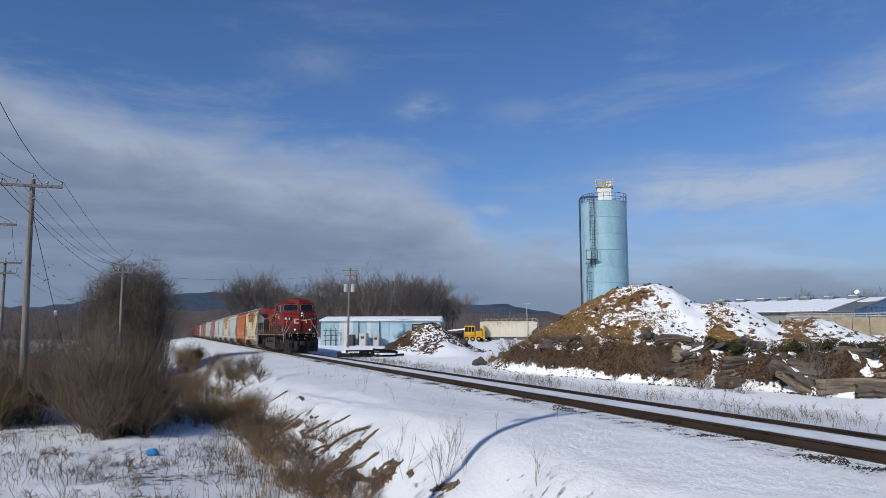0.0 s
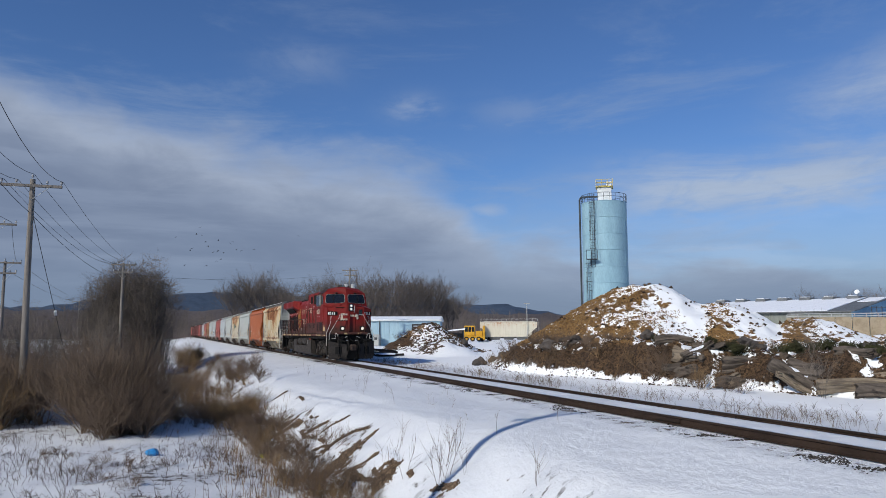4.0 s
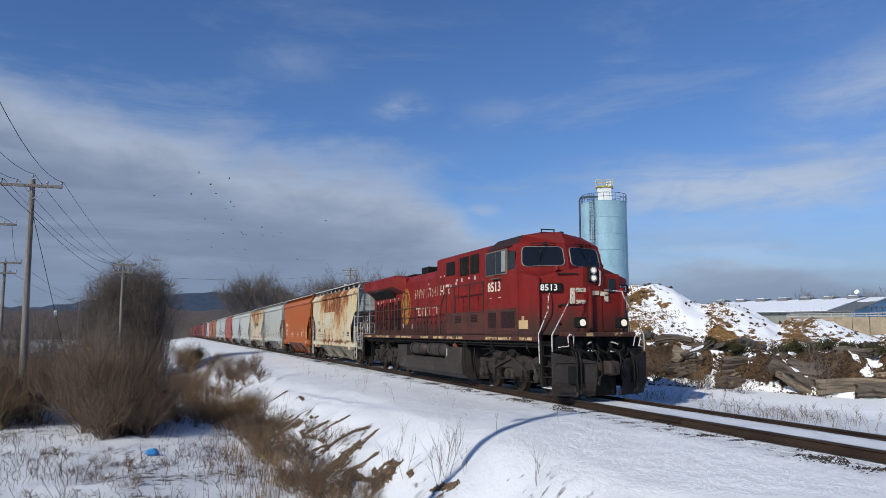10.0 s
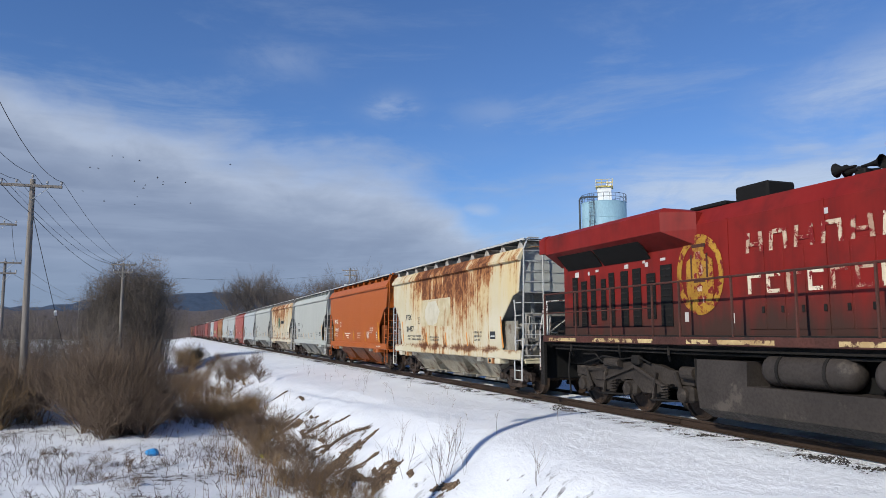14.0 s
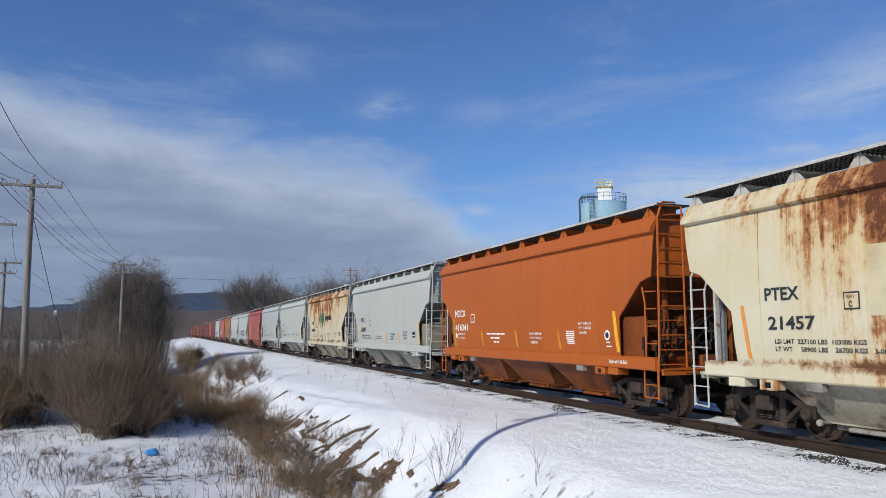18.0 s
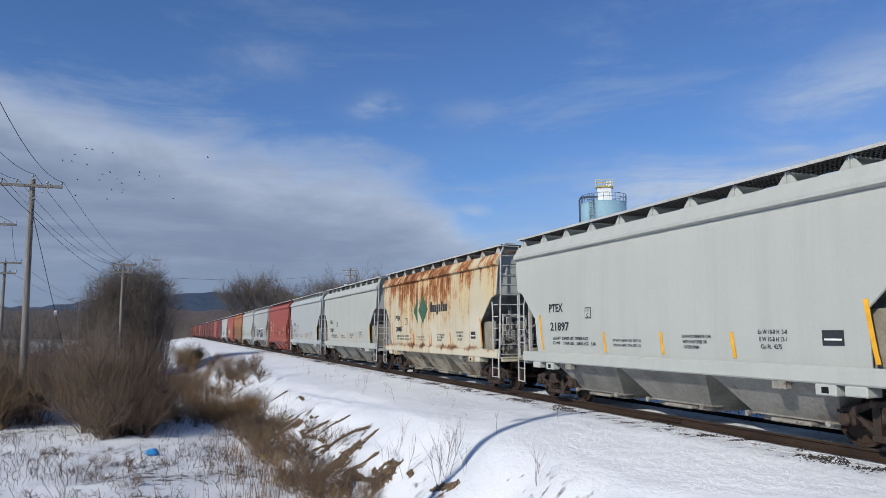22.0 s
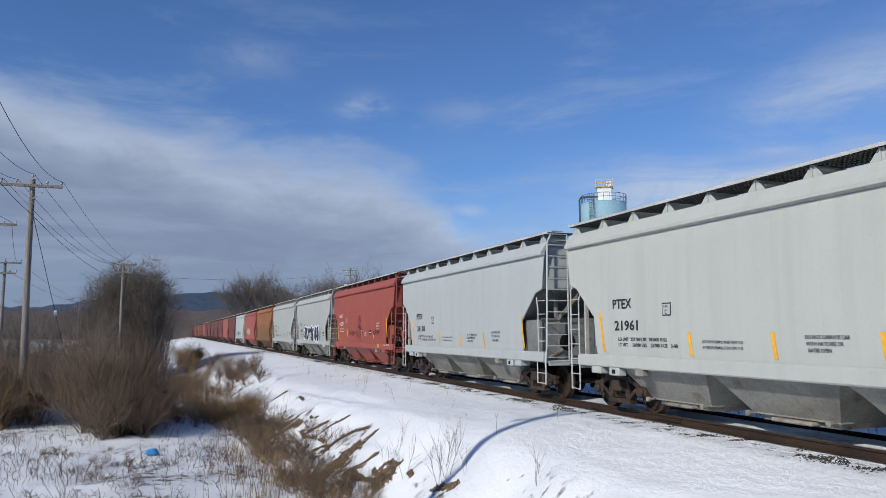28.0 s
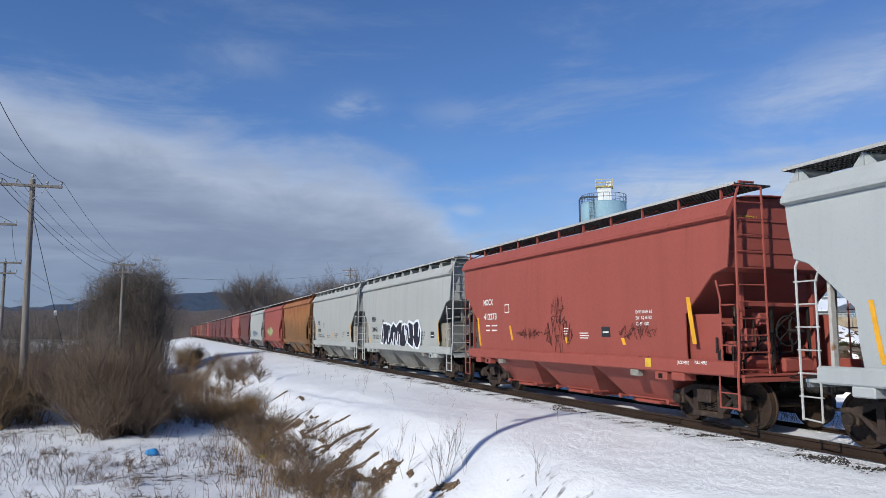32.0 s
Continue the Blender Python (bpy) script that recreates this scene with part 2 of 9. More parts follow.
STEEL_DARK = surface("grimy_steel", (0.026, 0.023, 0.021), (0.016, 0.014, 0.013), 0.7, 0.2, spots=(0.10, 0.075, 0.055), spot_scale=3.0)
TRUCK = surface("truck_rust", (0.056, 0.039, 0.031), (0.024, 0.018, 0.015), 0.7, 0.1, spots=(0.085, 0.056, 0.040), spot_scale=5.0)
WHEEL = surface("wheel_steel", (0.060, 0.040, 0.029), (0.028, 0.019, 0.014), 0.6, 0.4, spots=(0.085, 0.048, 0.030), spot_scale=6.0)
RAIL = surface("rail_rust", (0.046, 0.029, 0.020), (0.025, 0.016, 0.012), 0.75, 0.2, fine=30)
RAIL_TOP = plain("rail_head", (0.34, 0.33, 0.33), 0.35, 0.9)
TIE = surface("tie_wood", (0.06, 0.045, 0.035), (0.025, 0.02, 0.017), 0.9)
GALV = surface("galvanised", (0.50, 0.50, 0.48), (0.38, 0.375, 0.35), 0.5, 0.15, spots=(0.24, 0.17, 0.11), spot_at=(0.62, 0.72), spot_scale=3.0)
BLACK = plain("black_paint", (0.008, 0.0078, 0.0075), 0.85)
GLASS_DARK = plain("dark_glass", (0.010, 0.012, 0.013), 0.12)
WOOD_POLE = surface("pole_wood", (0.235, 0.21, 0.185), (0.135, 0.118, 0.102), 0.85, stretch=(6, 6, 0.35), big=2.0, fine=20)

# ---- the ground ----
def lerp_table(x, table):
    if x <= table[0][0]:
        return table[0][1]
    for (a, p), (b, q) in zip(table, table[1:]):
        if x <= b:
            k = (x - a) / (b - a)
            k = k * k * (3 - 2 * k)
            return p + (q - p) * k
    return table[-1][1]


CREST = [(0, 7.6), (11, 7.4), (15, 7.0), (19, 6.35), (25, 6.05), (33, 6.0), (46, 5.95), (70, 5.4), (110, 5.2), (400, 6.0)]
WIDTH = [(0, 2.3), (18, 2.6), (35, 2.9), (60, 3.4), (120, 5.0)]
# where the wind crust on the bank's shoulder breaks off
CRUST = [(9, 6.3), (13.2, 6.26), (14.7, 6.21), (15.9, 6.13), (17.0, 6.03), (17.6, 6.0), (19.4, 6.18), (20.9, 6.29), (24.4, 6.43), (26.8, 6.33), (31.4, 5.95), (36, 5.7)]
LIP = -0.56             # height of the bank's edge
LOW = -1.92


def fbm(x, y, s, seed=0.0):
    return noise.fractal(Vector((x * s, y * s, seed)), 0.9, 2.1, 4)


def mound_h(x, y):
    """Piles of wood chips and soil beyond the track."""
    h = 0.0
    for cx, cy, rx, ry, top, rot in MOUNDS:
        dx, dy = x - cx, y - cy
        c, s = math.cos(rot), math.sin(rot)
        u, v = (dx * c + dy * s) / rx, (-dx * s + dy * c) / ry
        d = math.sqrt(u * u + v * v)
        if d < 1.25:
            k = max(0.0, 1 - d)
            h = max(h, top * (min(1.0, k * 1.18) - 0.12 * math.exp(-6 * d * d)))
    return h


MOUNDS = [(30.7, 43.1, 9.5, 10.6, 5.9, 0.95), (34.3, 40.0, 9.0, 7.5, 4.5, 0.9), (38.3, 36.4, 9.5, 7.0, 3.1, 0.9), (42.5, 31.5, 9.0, 7.5, 2.6, 0.9), (45.5, 24.0, 9.0, 8.0, 2.5, 0.7), (28.0, 80.0, 6.0, 5.4, 3.2, 0.3), (24.5, 66.0, 3.5, 3.2, 1.1, 0.3), (22.0, 69.5, 3.0, 3.5, 0.9, 0.3), (24.3, 26.5, 7.5, 3.0, 1.25, 2.2), (22.6, 33.0, 6.0, 2.6, 1.0, 2.2), (26.5, 72.0, 4.0, 3.0, 1.3, 0.3)]


BERM = [(10, 27.5, 0.7), (14, 24.6, 0.85), (17.5, 22.2, 0.95), (19.2, 20.8, 1.1), (22.5, 20.5, 1.0), (25, 19.1, 1.25), (30.5, 18.9, 1.42), (35, 18.3, 1.25), (40.3, 18.4, 0.95), (44, 20.0, 0.3)]


def berm_h(x, y):
    """A windrow of dark soil and stumps at the foot of the piles."""
    if not 10 < y < 44 or x < 17 or x > 34:
        return 0.0
    ys = [b[0] for b in BERM]
    u = x - float(np.interp(y, ys, [b[1] for b in BERM])) + 0.5 * fbm(x, y, 0.45, 12.0)
    top = float(np.interp(y, ys, [b[2] for b in BERM])) + 0.3
    if u < 0:
        return 0.0
    k = min(1.0, u / 1.3)
    h = top * (k * (2 - k)) * (1 - 0.75 * min(1.0, max(0.0, (u - 2.6) / 3.5)))
    return h * (1 + 0.22 * fbm(x, y, 1.1, 9.0)) + 0.10 * fbm(x, y, 3.2, 4.0) * k


def ground_z(x, y):
    d = abs(x - TRACK)
    n1, n2 = fbm(x, y, 0.22, 1.0), fbm(x, y, 0.9, 5.0)
    # the railway bank
    bed = (-0.062 if d < 0.62 else -0.205) if d < 1.55 else -0.205 - 0.05 * min(1.0, (d - 1.55) / 1.0)
    if x < TRACK:
        crest = lerp_table(y, CREST) + 0.25 * fbm(0, y, 0.5, 3.0)
        if x > crest:
            k = (x - crest) / max(0.5, (TRACK - 1.6 - crest))
            z = bed + (LIP + 0.255) * (1 - min(1.0, k)) ** 1.7 + (0.05 * n1 + 0.03 * n2 + 0.012 * fbm(x, y, 2.2, 6.0)) * min(1.0, max(0.0, d - 1.3))
        else:
            w = lerp_table(y, WIDTH)
            k = min(1.0, (crest - x) / w)
            low = LOW + 0.18 * n1 + 0.05 * n2 - (0.25 * math.exp(-((x - (crest - w - 0.5)) / 1.2) ** 2))
            k2 = k * k * (3 - 2 * k) * 0.55 + k * 0.45
            z = LIP + (low - LIP) * k2 + 0.10 * n2 * math.sin(math.pi * k)
        if 9 < y < 36:
            edge = x - lerp_table(y, CRUST) - 0.12 * fbm(0.0, y, 1.3, 12.0)
            if 0 < edge < 2.6:
                z += 0.085 * min(1.0, edge / 0.20) * (1 - edge / 2.6) * min(1.0, (y - 9) / 3, (36 - y) / 8)
        if y < 8:
            up = 0.15 if y < 1 else 0.15 + (LOW - 0.15) * min(1.0, (y - 1) / 6.0)
            z = max(z, up) if x < 3.0 else z
    else:
        k = min(1.0, max(0.0, (d - 1.6) / 1.6))
        z = bed - 0.10 * k + (0.05 * n1 + 0.025 * n2) * k
        if 15.3 < x < 18.5 and y < 55:
            z -= 0.04 * math.exp(-((x - 16.4) / 0.18) ** 2) + 0.04 * math.exp(-((x - 17.9) / 0.18) ** 2)
        if x > 17 and y < 90:
            h = mound_h(x, y)
            if h > 0:
                h += (0.16 * n2 + 0.22 * n1 + 0.07 * fbm(x, y, 2.6, 7.0)) * min(1.0, h)
            z += max(h, berm_h(x, y))
        if x > 20 and y > 60:
            z += 0.15 * n1
    return z


def axis(stops):
    out = []
    for (a, step), (b, _) in zip(stops, stops[1:]):
        n = max(1, round((b - a) / step))
        out += [a + (b - a) * i / n for i in range(n)]
    return out + [stops[-1][0]]


def snow_material():
    m, nt, b = shader("snow_ground", 0.55)
    oc = nt.nodes.new("ShaderNodeTexCoord").outputs["Object"]
    sep = nt.nodes.new("ShaderNodeSeparateXYZ")
    nt.links.new(oc, sep.inputs[0])
    geo = nt.nodes.new("ShaderNodeNewGeometry")
    sn = nt.nodes.new("ShaderNodeSeparateXYZ")
    nt.links.new(geo.outputs["Normal"], sn.inputs[0])
    wide = noise_of(nt, coords(nt), 0.35, 5.0, 0.6, False)
    mid = noise_of(nt, coords(nt), 2.4, 6.0, 0.62, False)
    fine = noise_of(nt, coords(nt), 26.0, 4.0, 0.6, False)
    snow = blend(nt, remap(nt, wide, 0.35, 0.7), (0.675, 0.69, 0.71), (0.605, 0.622, 0.65))
    fresh = remap(nt, sep.outputs[0], 15.5, 17.5)
    snow = blend(nt, fresh, snow, (0.86, 0.87, 0.88))
    soil = blend(nt, remap(nt, mid, 0.35, 0.65), (0.080, 0.050, 0.031), (0.16, 0.098, 0.052))
    soil = blend(nt, remap(nt, fine, 0.4, 0.7), soil, (0.03, 0.02, 0.014))
    crumb = noise_of(nt, coords(nt), 9.0, 6.0, 0.75, False)
    chips = blend(nt, remap(nt, mid, 0.35, 0.7), (0.27, 0.160, 0.062), (0.17, 0.095, 0.038))
    chips = blend(nt, remap(nt, crumb, 0.46, 0.62), chips, (0.055, 0.030, 0.014))
    soil = blend(nt, remap(nt, crumb, 0.45, 0.60), soil, (0.020, 0.014, 0.010))
    # the chip piles are bare where they are steep and face the track; the low left field shows litter
    east = remap(nt, sep.outputs[0], 17.5, 18.5)
    high = remap(nt, math_of(nt, "ADD", sep.outputs[2], math_of(nt, "ADD", math_of(nt, "MULTIPLY", math_of(nt, "SUBTRACT", mid, 0.5), 1.1), math_of(nt, "MULTIPLY", math_of(nt, "SUBTRACT", wide, 0.5), 1.2))), -0.10, 0.04)
    pile = math_of(nt, "MULTIPLY", east, high)
    face = math_of(nt, "ADD", math_of(nt, "MULTIPLY", sn.outputs[0], -0.85), math_of(nt, "MULTIPLY", sn.outputs[1], 0.22))
    steep = math_of(nt, "ADD", face, math_of(nt, "MULTIPLY", math_of(nt, "SUBTRACT", wide, 0.5), 1.3))
    steep = math_of(nt, "ADD", steep, math_of(nt, "MULTIPLY", math_of(nt, "SUBTRACT", mid, 0.5), 1.8))
    bare_pile = math_of(nt, "MULTIPLY", pile, remap(nt, steep, 0.15, 0.24))
    dark_low = remap(nt, math_of(nt, "ADD", sep.outputs[2], math_of(nt, "MULTIPLY", wide, 0.8)), 1.55, 1.95, 1.0, 0.0)
    steep = math_of(nt, "ADD", steep, math_of(nt, "MULTIPLY", dark_low, 0.10))
    chips = blend(nt, dark_low, chips, soil)
    west = remap(nt, sep.outputs[0], 7.0, 8.6, 1.0, 0.0)
    below = remap(nt, sep.outputs[2], -0.95, -0.62, 1.0, 0.0)
    side = math_of(nt, "MULTIPLY", west, below)
    slope = remap(nt, sn.outputs[2], 0.86, 0.97, 1.0, 0.0)
    turned = nt.nodes.new("ShaderNodeMapping")
    turned.inputs["Rotation"].default_value, turned.inputs["Scale"].default_value = (0, 0, -0.35), (0.42, 1.25, 0.5)
    nt.links.new(oc, turned.inputs[0])
    streak = noise_of(nt, turned.outputs[0], 1.0, 9.0, 0.72, False)
    patchy = math_of(nt, "MAXIMUM", remap(nt, wide, 0.42, 0.56), remap(nt, sep.outputs[1], 2.0, 4.0, 1.0, 0.0))
    bare_bank = math_of(nt, "MULTIPLY", math_of(nt, "MULTIPLY", math_of(nt, "MULTIPLY", side, patchy), slope), remap(nt, math_of(nt, "ADD", math_of(nt, "ADD", math_of(nt, "MULTIPLY", streak, 0.72), math_of(nt, "MULTIPLY", mid, 0.28)), remap(nt, sep.outputs[1], 2.0, 4.0, 0.03, 0.0)), 0.56, 0.58))
    litter = noise_of(nt, coords(nt), 3.5, 8.0, 0.72, False)
    lowmask = remap(nt, sep.outputs[2], -1.5, -1.3, 1.0, 0.0)
    bare_low = math_of(nt, "MULTIPLY", math_of(nt, "MULTIPLY", lowmask, west), remap(nt, math_of(nt, "ADD", math_of(nt, "MULTIPLY", litter, 0.6), math_of(nt, "MULTIPLY", wide, 0.4)), 0.53, 0.60, 0.0, 0.85))
    # cinders thrown out beside the near rail
    dx = math_of(nt, "ABSOLUTE", math_of(nt, "SUBTRACT", sep.outputs[0], TRACK - 1.35))
    beside = remap(nt, dx, 0.1, 0.55, 1.0, 0.0)
    grit = math_of(nt, "MULTIPLY", beside, remap(nt, math_of(nt, "ADD", math_of(nt, "MULTIPLY", litter, 0.75), math_of(nt, "MULTIPLY", mid, 0.25)), 0.52, 0.58))
    bare = math_of(nt, "MAXIMUM", bare_bank, math_of(nt, "MAXIMUM", bare_low, grit))
    col = blend(nt, bare, snow, soil)
    col = blend(nt, bare_pile, col, chips)
    nt.links.new(col, b.inputs["Base Color"])
    crust = noise_of(nt, coords(nt, (1.3, 0.8, 1.0)), 2.4, 7.0, 0.70, False)
    lumps = math_of(nt, "MULTIPLY", crumb, math_of(nt, "ADD", math_of(nt, "MULTIPLY", remap(nt, dx, 0.2, 0.7, 1.0, 0.0), 0.9), 0.10))
    rough_pile = math_of(nt, "MULTIPLY", math_of(nt, "MULTIPLY", crumb, 2.2), math_of(nt, "MAXIMUM", bare_pile, bare))
    h = math_of(nt, "ADD", math_of(nt, "ADD", math_of(nt, "MULTIPLY", mid, 0.5), math_of(nt, "MULTIPLY", crust, 1.25)), math_of(nt, "ADD", math_of(nt, "ADD", lumps, rough_pile), math_of(nt, "MULTIPLY", fine, 0.11)))
    bump_of(nt, b, h, 0.62, 0.080)
    b.inputs["Specular IOR Level"].default_value = 0.08
    return m


def build_ground():
    xs = axis([(-3000, 500), (-500, 60), (-60, 3), (-15, 0.6), (-6, 0.22), (9, 0.14), (12.6, 0.2), (14, 0.3), (17.5, 0.15), (24, 0.24), (36, 0.35), (50, 1.0), (80, 8), (300, 60), (800, 500), (3000, 500)])
    ys = axis([(-400, 60), (-20, 2.0), (6, 0.28), (40, 0.4), (60, 0.6), (92, 2.0), (120, 4.0), (200, 25), (600, 200), (4000, 500)])
    v = [(x, y, ground_z(x, y)) for x in xs for y in ys]
    n = len(ys)
    f = [(i * n + j, (i + 1) * n + j, (i + 1) * n + j + 1, i * n + j + 1) for i in range(len(xs) - 1) for j in range(n - 1)]
    me = bpy.data.meshes.new("ground")
    me.from_pydata(v, [], f)
    me.polygons.foreach_set("use_smooth", [True] * len(f))
    me.materials.append(snow_material())
    return tagged(new("ground", me), "snow-covered ground with a railway bank and bare soil", "ground", kind="structure")


build_ground()


def build_track():
    """Two rails on tie plates and ties, half buried in snow."""
    track = thing("railway_track", "single railway track with rusty rails in snow", "track", kind="structure")
    for s, n in ((-1, "rail"), (1, "rail")):
        x = TRACK + s * 0.7525
        prof = [(-0.075, -0.18), (0.075, -0.18), (0.075, -0.165), (0.012, -0.145), (0.010, -0.05), (0.036, -0.038), (0.036, -0.006), (0.028, 0.0), (-0.028, 0.0), (-0.036, -0.006), (-0.036, -0.038), (-0.010, -0.05), (-0.012, -0.145), (-0.075, -0.165)]
        rail = part("rail", G().prism([(x + u, z) for u, z in prof], -60, 1200, "y"), RAIL, track)
        part("rail_head", G().box(x - 0.026, x + 0.026, -60, 1200, 0.0005, 0.002), RAIL_TOP, rail, "worn bright running surface")
        for y in (2.0, 13.9, 25.8, 37.7):
            part("joint_bar", G().box(x - 0.05, x + 0.05, y - 0.45, y + 0.45, -0.135, -0.05, 0.01), RAIL, rail)
    tie = G().box(-1.3, 1.3, -0.11, 0.11, -0.40, -0.215, 0.015).mesh("tie")
    for i in range(110):
        ob = part("tie", tie, TIE, track)
        ob.location = (TRACK + random.uniform(-0.04, 0.04), 4.0 + 0.53 * i, random.uniform(-0.02, 0.012))
    return track


build_track()

# ---- the train ----
SPEED, GAIN = 5.1392, 0.010338


def travel(t):
    """Metres that the train has gone at t, from its place at 16 s."""
    return SPEED * (t - 16) + GAIN * (t - 16) ** 2


MOVERS, WHEELS = [], []


def wheelset_mesh(r):
    g = G()
    for s in (-1, 1):
        m = Matrix.Rotation(math.pi / 2 * s, 4, "Y")
        off = Matrix.Translation((s * 0.68, 0, 0))
        g.lathe([(0.02, -0.03), (r + 0.027, -0.03), (r + 0.025, -0.002), (r + 0.004, 0.008), (r - 0.003, 0.11), (r - 0.05, 0.112), (r - 0.075, 0.07), (0.17, 0.05), (0.14, 0.085), (0.02, 0.085)], 28, off @ m)
    g.tube((-0.98, 0, 0), (0.98, 0, 0), 0.075, n=10)
    for s in (-1, 1):
        for k in range(2):
            g.box(s * 0.985 - 0.012, s * 0.985 + 0.012, -0.055 + 0.08 * k, -0.025 + 0.08 * k, -0.016, 0.016)
    return g.mesh("wheelset", 0.6)


def side_frame_g():
    """A cast truck side frame at x = 0, with its middle at y = 0."""
    g = G()
    w = 0.085
    for s in (-1, 1):
        g.box(-w, w, s * 0.89 - 0.14, s * 0.89 + 0.14, 0.36, 0.64, 0.03)
        g.prism([(s * 0.80, 0.64), (s * 1.06, 0.62), (s * 1.06, 0.55), (s * 0.62, 0.60)], -w, w)
        g.prism([(s * 0.98, 0.60), (s * 0.42, 0.78), (s * 0.42, 0.68), (s * 0.78, 0.52)], -w, w)
        g.prism([(s * 0.78, 0.56), (s * 0.42, 0.26), (s * 0.34, 0.20), (s * 0.34, 0.30), (s * 0.66, 0.56)], -w, w)
        g.prism([(s * 0.42, 0.76), (s * 0.28, 0.76), (s * 0.28, 0.24), (s * 0.42, 0.24)], -w, w)
    g.box(-w, w, -0.46, 0.46, 0.68, 0.80, 0.02)
    g.box(-w - 0.03, w + 0.03, -0.44, 0.44, 0.16, 0.27, 0.02)
    return g


def spring_g():
    """One coil spring."""
    pts = [(0.066 * math.cos(k * 0.7854), 0.066 * math.sin(k * 0.7854), 0.28 + 0.25 * k / 44) for k in range(45)]
    return G().path(pts, 0.015, 5)


SHARED = {}


def shared(key, make, smooth=0.0):
    if key not in SHARED:
        g = make()
        SHARED[key] = g.mesh(key, smooth) if isinstance(g, G) else g
    return SHARED[key]


def freight_truck(car, y, full, material):
    if not full:
        def whole():
            g = G()
            for s in (-1, 1):
                g.join(side_frame_g(), Matrix.Translation((s * 1.0, 0, 0)))
                for d in (-0.89, 0.89):
                    m = Matrix.Translation((s * 0.75, d, 0.457)) @ Matrix.Rotation(math.pi / 2, 4, "Y")
                    g.lathe([(0.02, -0.06), (0.46, -0.06), (0.457, 0.06), (0.02, 0.06)], 16, m)
            return g.box(-1.2, 1.2, -0.2, 0.2, 0.42, 0.72)
        tr = part("truck", shared("truck_far", whole), TRUCK, car)
        tr.location = (0, y, 0)
        return
    tr = part("truck", shared("bolster", lambda: G().box(-1.22, 1.22, -0.2, 0.2, 0.44, 0.70, 0.03).tube((0, 0, 0.6), (0, 0, 0.85), 0.25, n=12)), material, car)
    tr.location = (0, y, 0)
    for s in (-1, 1):
        fr = part("side_frame", shared("side_frame", side_frame_g), material, tr)
        fr.location = (s * 1.03, 0, 0)
        for dy in (-0.18, 0.0, 0.18):
            sp = part("coil_spring", shared("spring", spring_g), material, tr)
            sp.location = (s * 1.03, dy, 0)
        for d in (-0.89, 0.89):
            cap = part("bearing_cap", shared("bearing_cap", lambda: G().lathe([(0.02, 0.0), (0.11, 0.0), (0.11, 0.06), (0.085, 0.09), (0.02, 0.095)], 14, Matrix.Rotation(-math.pi / 2, 4, "Y"))), material, tr)
            cap.matrix_basis = pose(s * 1.115, d, 0.457, 0, 0, 0 if s < 0 else 180)
    for d in (-0.89, 0.89):
        ws = part("wheelset", shared("wheelset", lambda: wheelset_mesh(0.457)), WHEEL, tr)
        ws.location = (0, d, 0.457)
        WHEELS.append((ws, d, 0.457, 0.457))
    beam = part("brake_beam", shared("brake_beam", lambda: G().bar((-0.8, -0.36, 0.40), (0.8, -0.36, 0.40), 0.07, 0.09).bar((-0.8, 0.36, 0.40), (0.8, 0.36, 0.40), 0.07, 0.09)), material, tr)


HALF_W = [(1.30, 1.555), (1.60, 1.585), (2.20, 1.60), (2.94, 1.595), (3.04, 1.594), (3.60, 1.575), (4.00, 1.545), (4.33, 1.44)]
# where the side sheet ends at each height: towards the front, and towards the rear
CUT = [(1.30, 5.36), (1.60, 5.38), (2.20, 5.40), (2.94, 6.22), (3.04, 6.62), (3.60, 6.68), (4.00, 6.70), (4.33, 6.70)]
REAR = [5.10, 5.12, 5.16, 5.98, 6.27, 6.38, 6.44, 6.44]


def half_w(z):
    return float(np.interp(z, [a for a, _ in HALF_W], [b for _, b in HALF_W]))


def body_g():
    g = G()
    prof = [(-w, z, e, r) for (z, w), (_, e), r in zip(HALF_W, CUT, REAR)] + [(-1.15, 4.39, 6.70, 6.42), (-0.55, 4.43, 6.70, 6.42)]
    prof += [(-w, z, e, r) for w, z, e, r in prof[::-1]]
    rows = []
    for w, z, e, r in prof:
        rows.append([(w, (e if j < 5 else r) * (j / 5 - 1), z) for j in range(11)])
    g.loft(rows, caps=False, closed=False)
    # inner skin, so that the sheet has thickness
    inner = [[(x * 0.985, y, z - 0.02) for x, y, z in r] for r in rows]
    g.loft(inner, caps=False, closed=False)
    for k in range(len(rows) - 1):
        for e in (0, 10):
            g.add([rows[k][e], rows[k + 1][e], inner[k + 1][e], inner[k][e]], [(0, 1, 2, 3)])
    return g


def end_g(s):
    """End wall and slope sheet of the body."""
    g = G()
    y = -6.54 if s < 0 else 6.28
    poly = [(-half_w(z) * 0.985, z - 0.01) for z in (3.05, 3.6, 3.92, 4.32)] + [(-1.1, 4.37), (0, 4.41), (1.1, 4.37)] + [(half_w(z) * 0.985, z - 0.01) for z in (4.32, 3.92, 3.6, 3.05)]
    g.prism(poly, y - 0.015, y + 0.015, "y")
    for z in (3.35, 3.65, 3.95):
        g.bar((-1.5, y + s * 0.02, z), (1.5, y + s * 0.02, z), 0.03, 0.05)
    return g


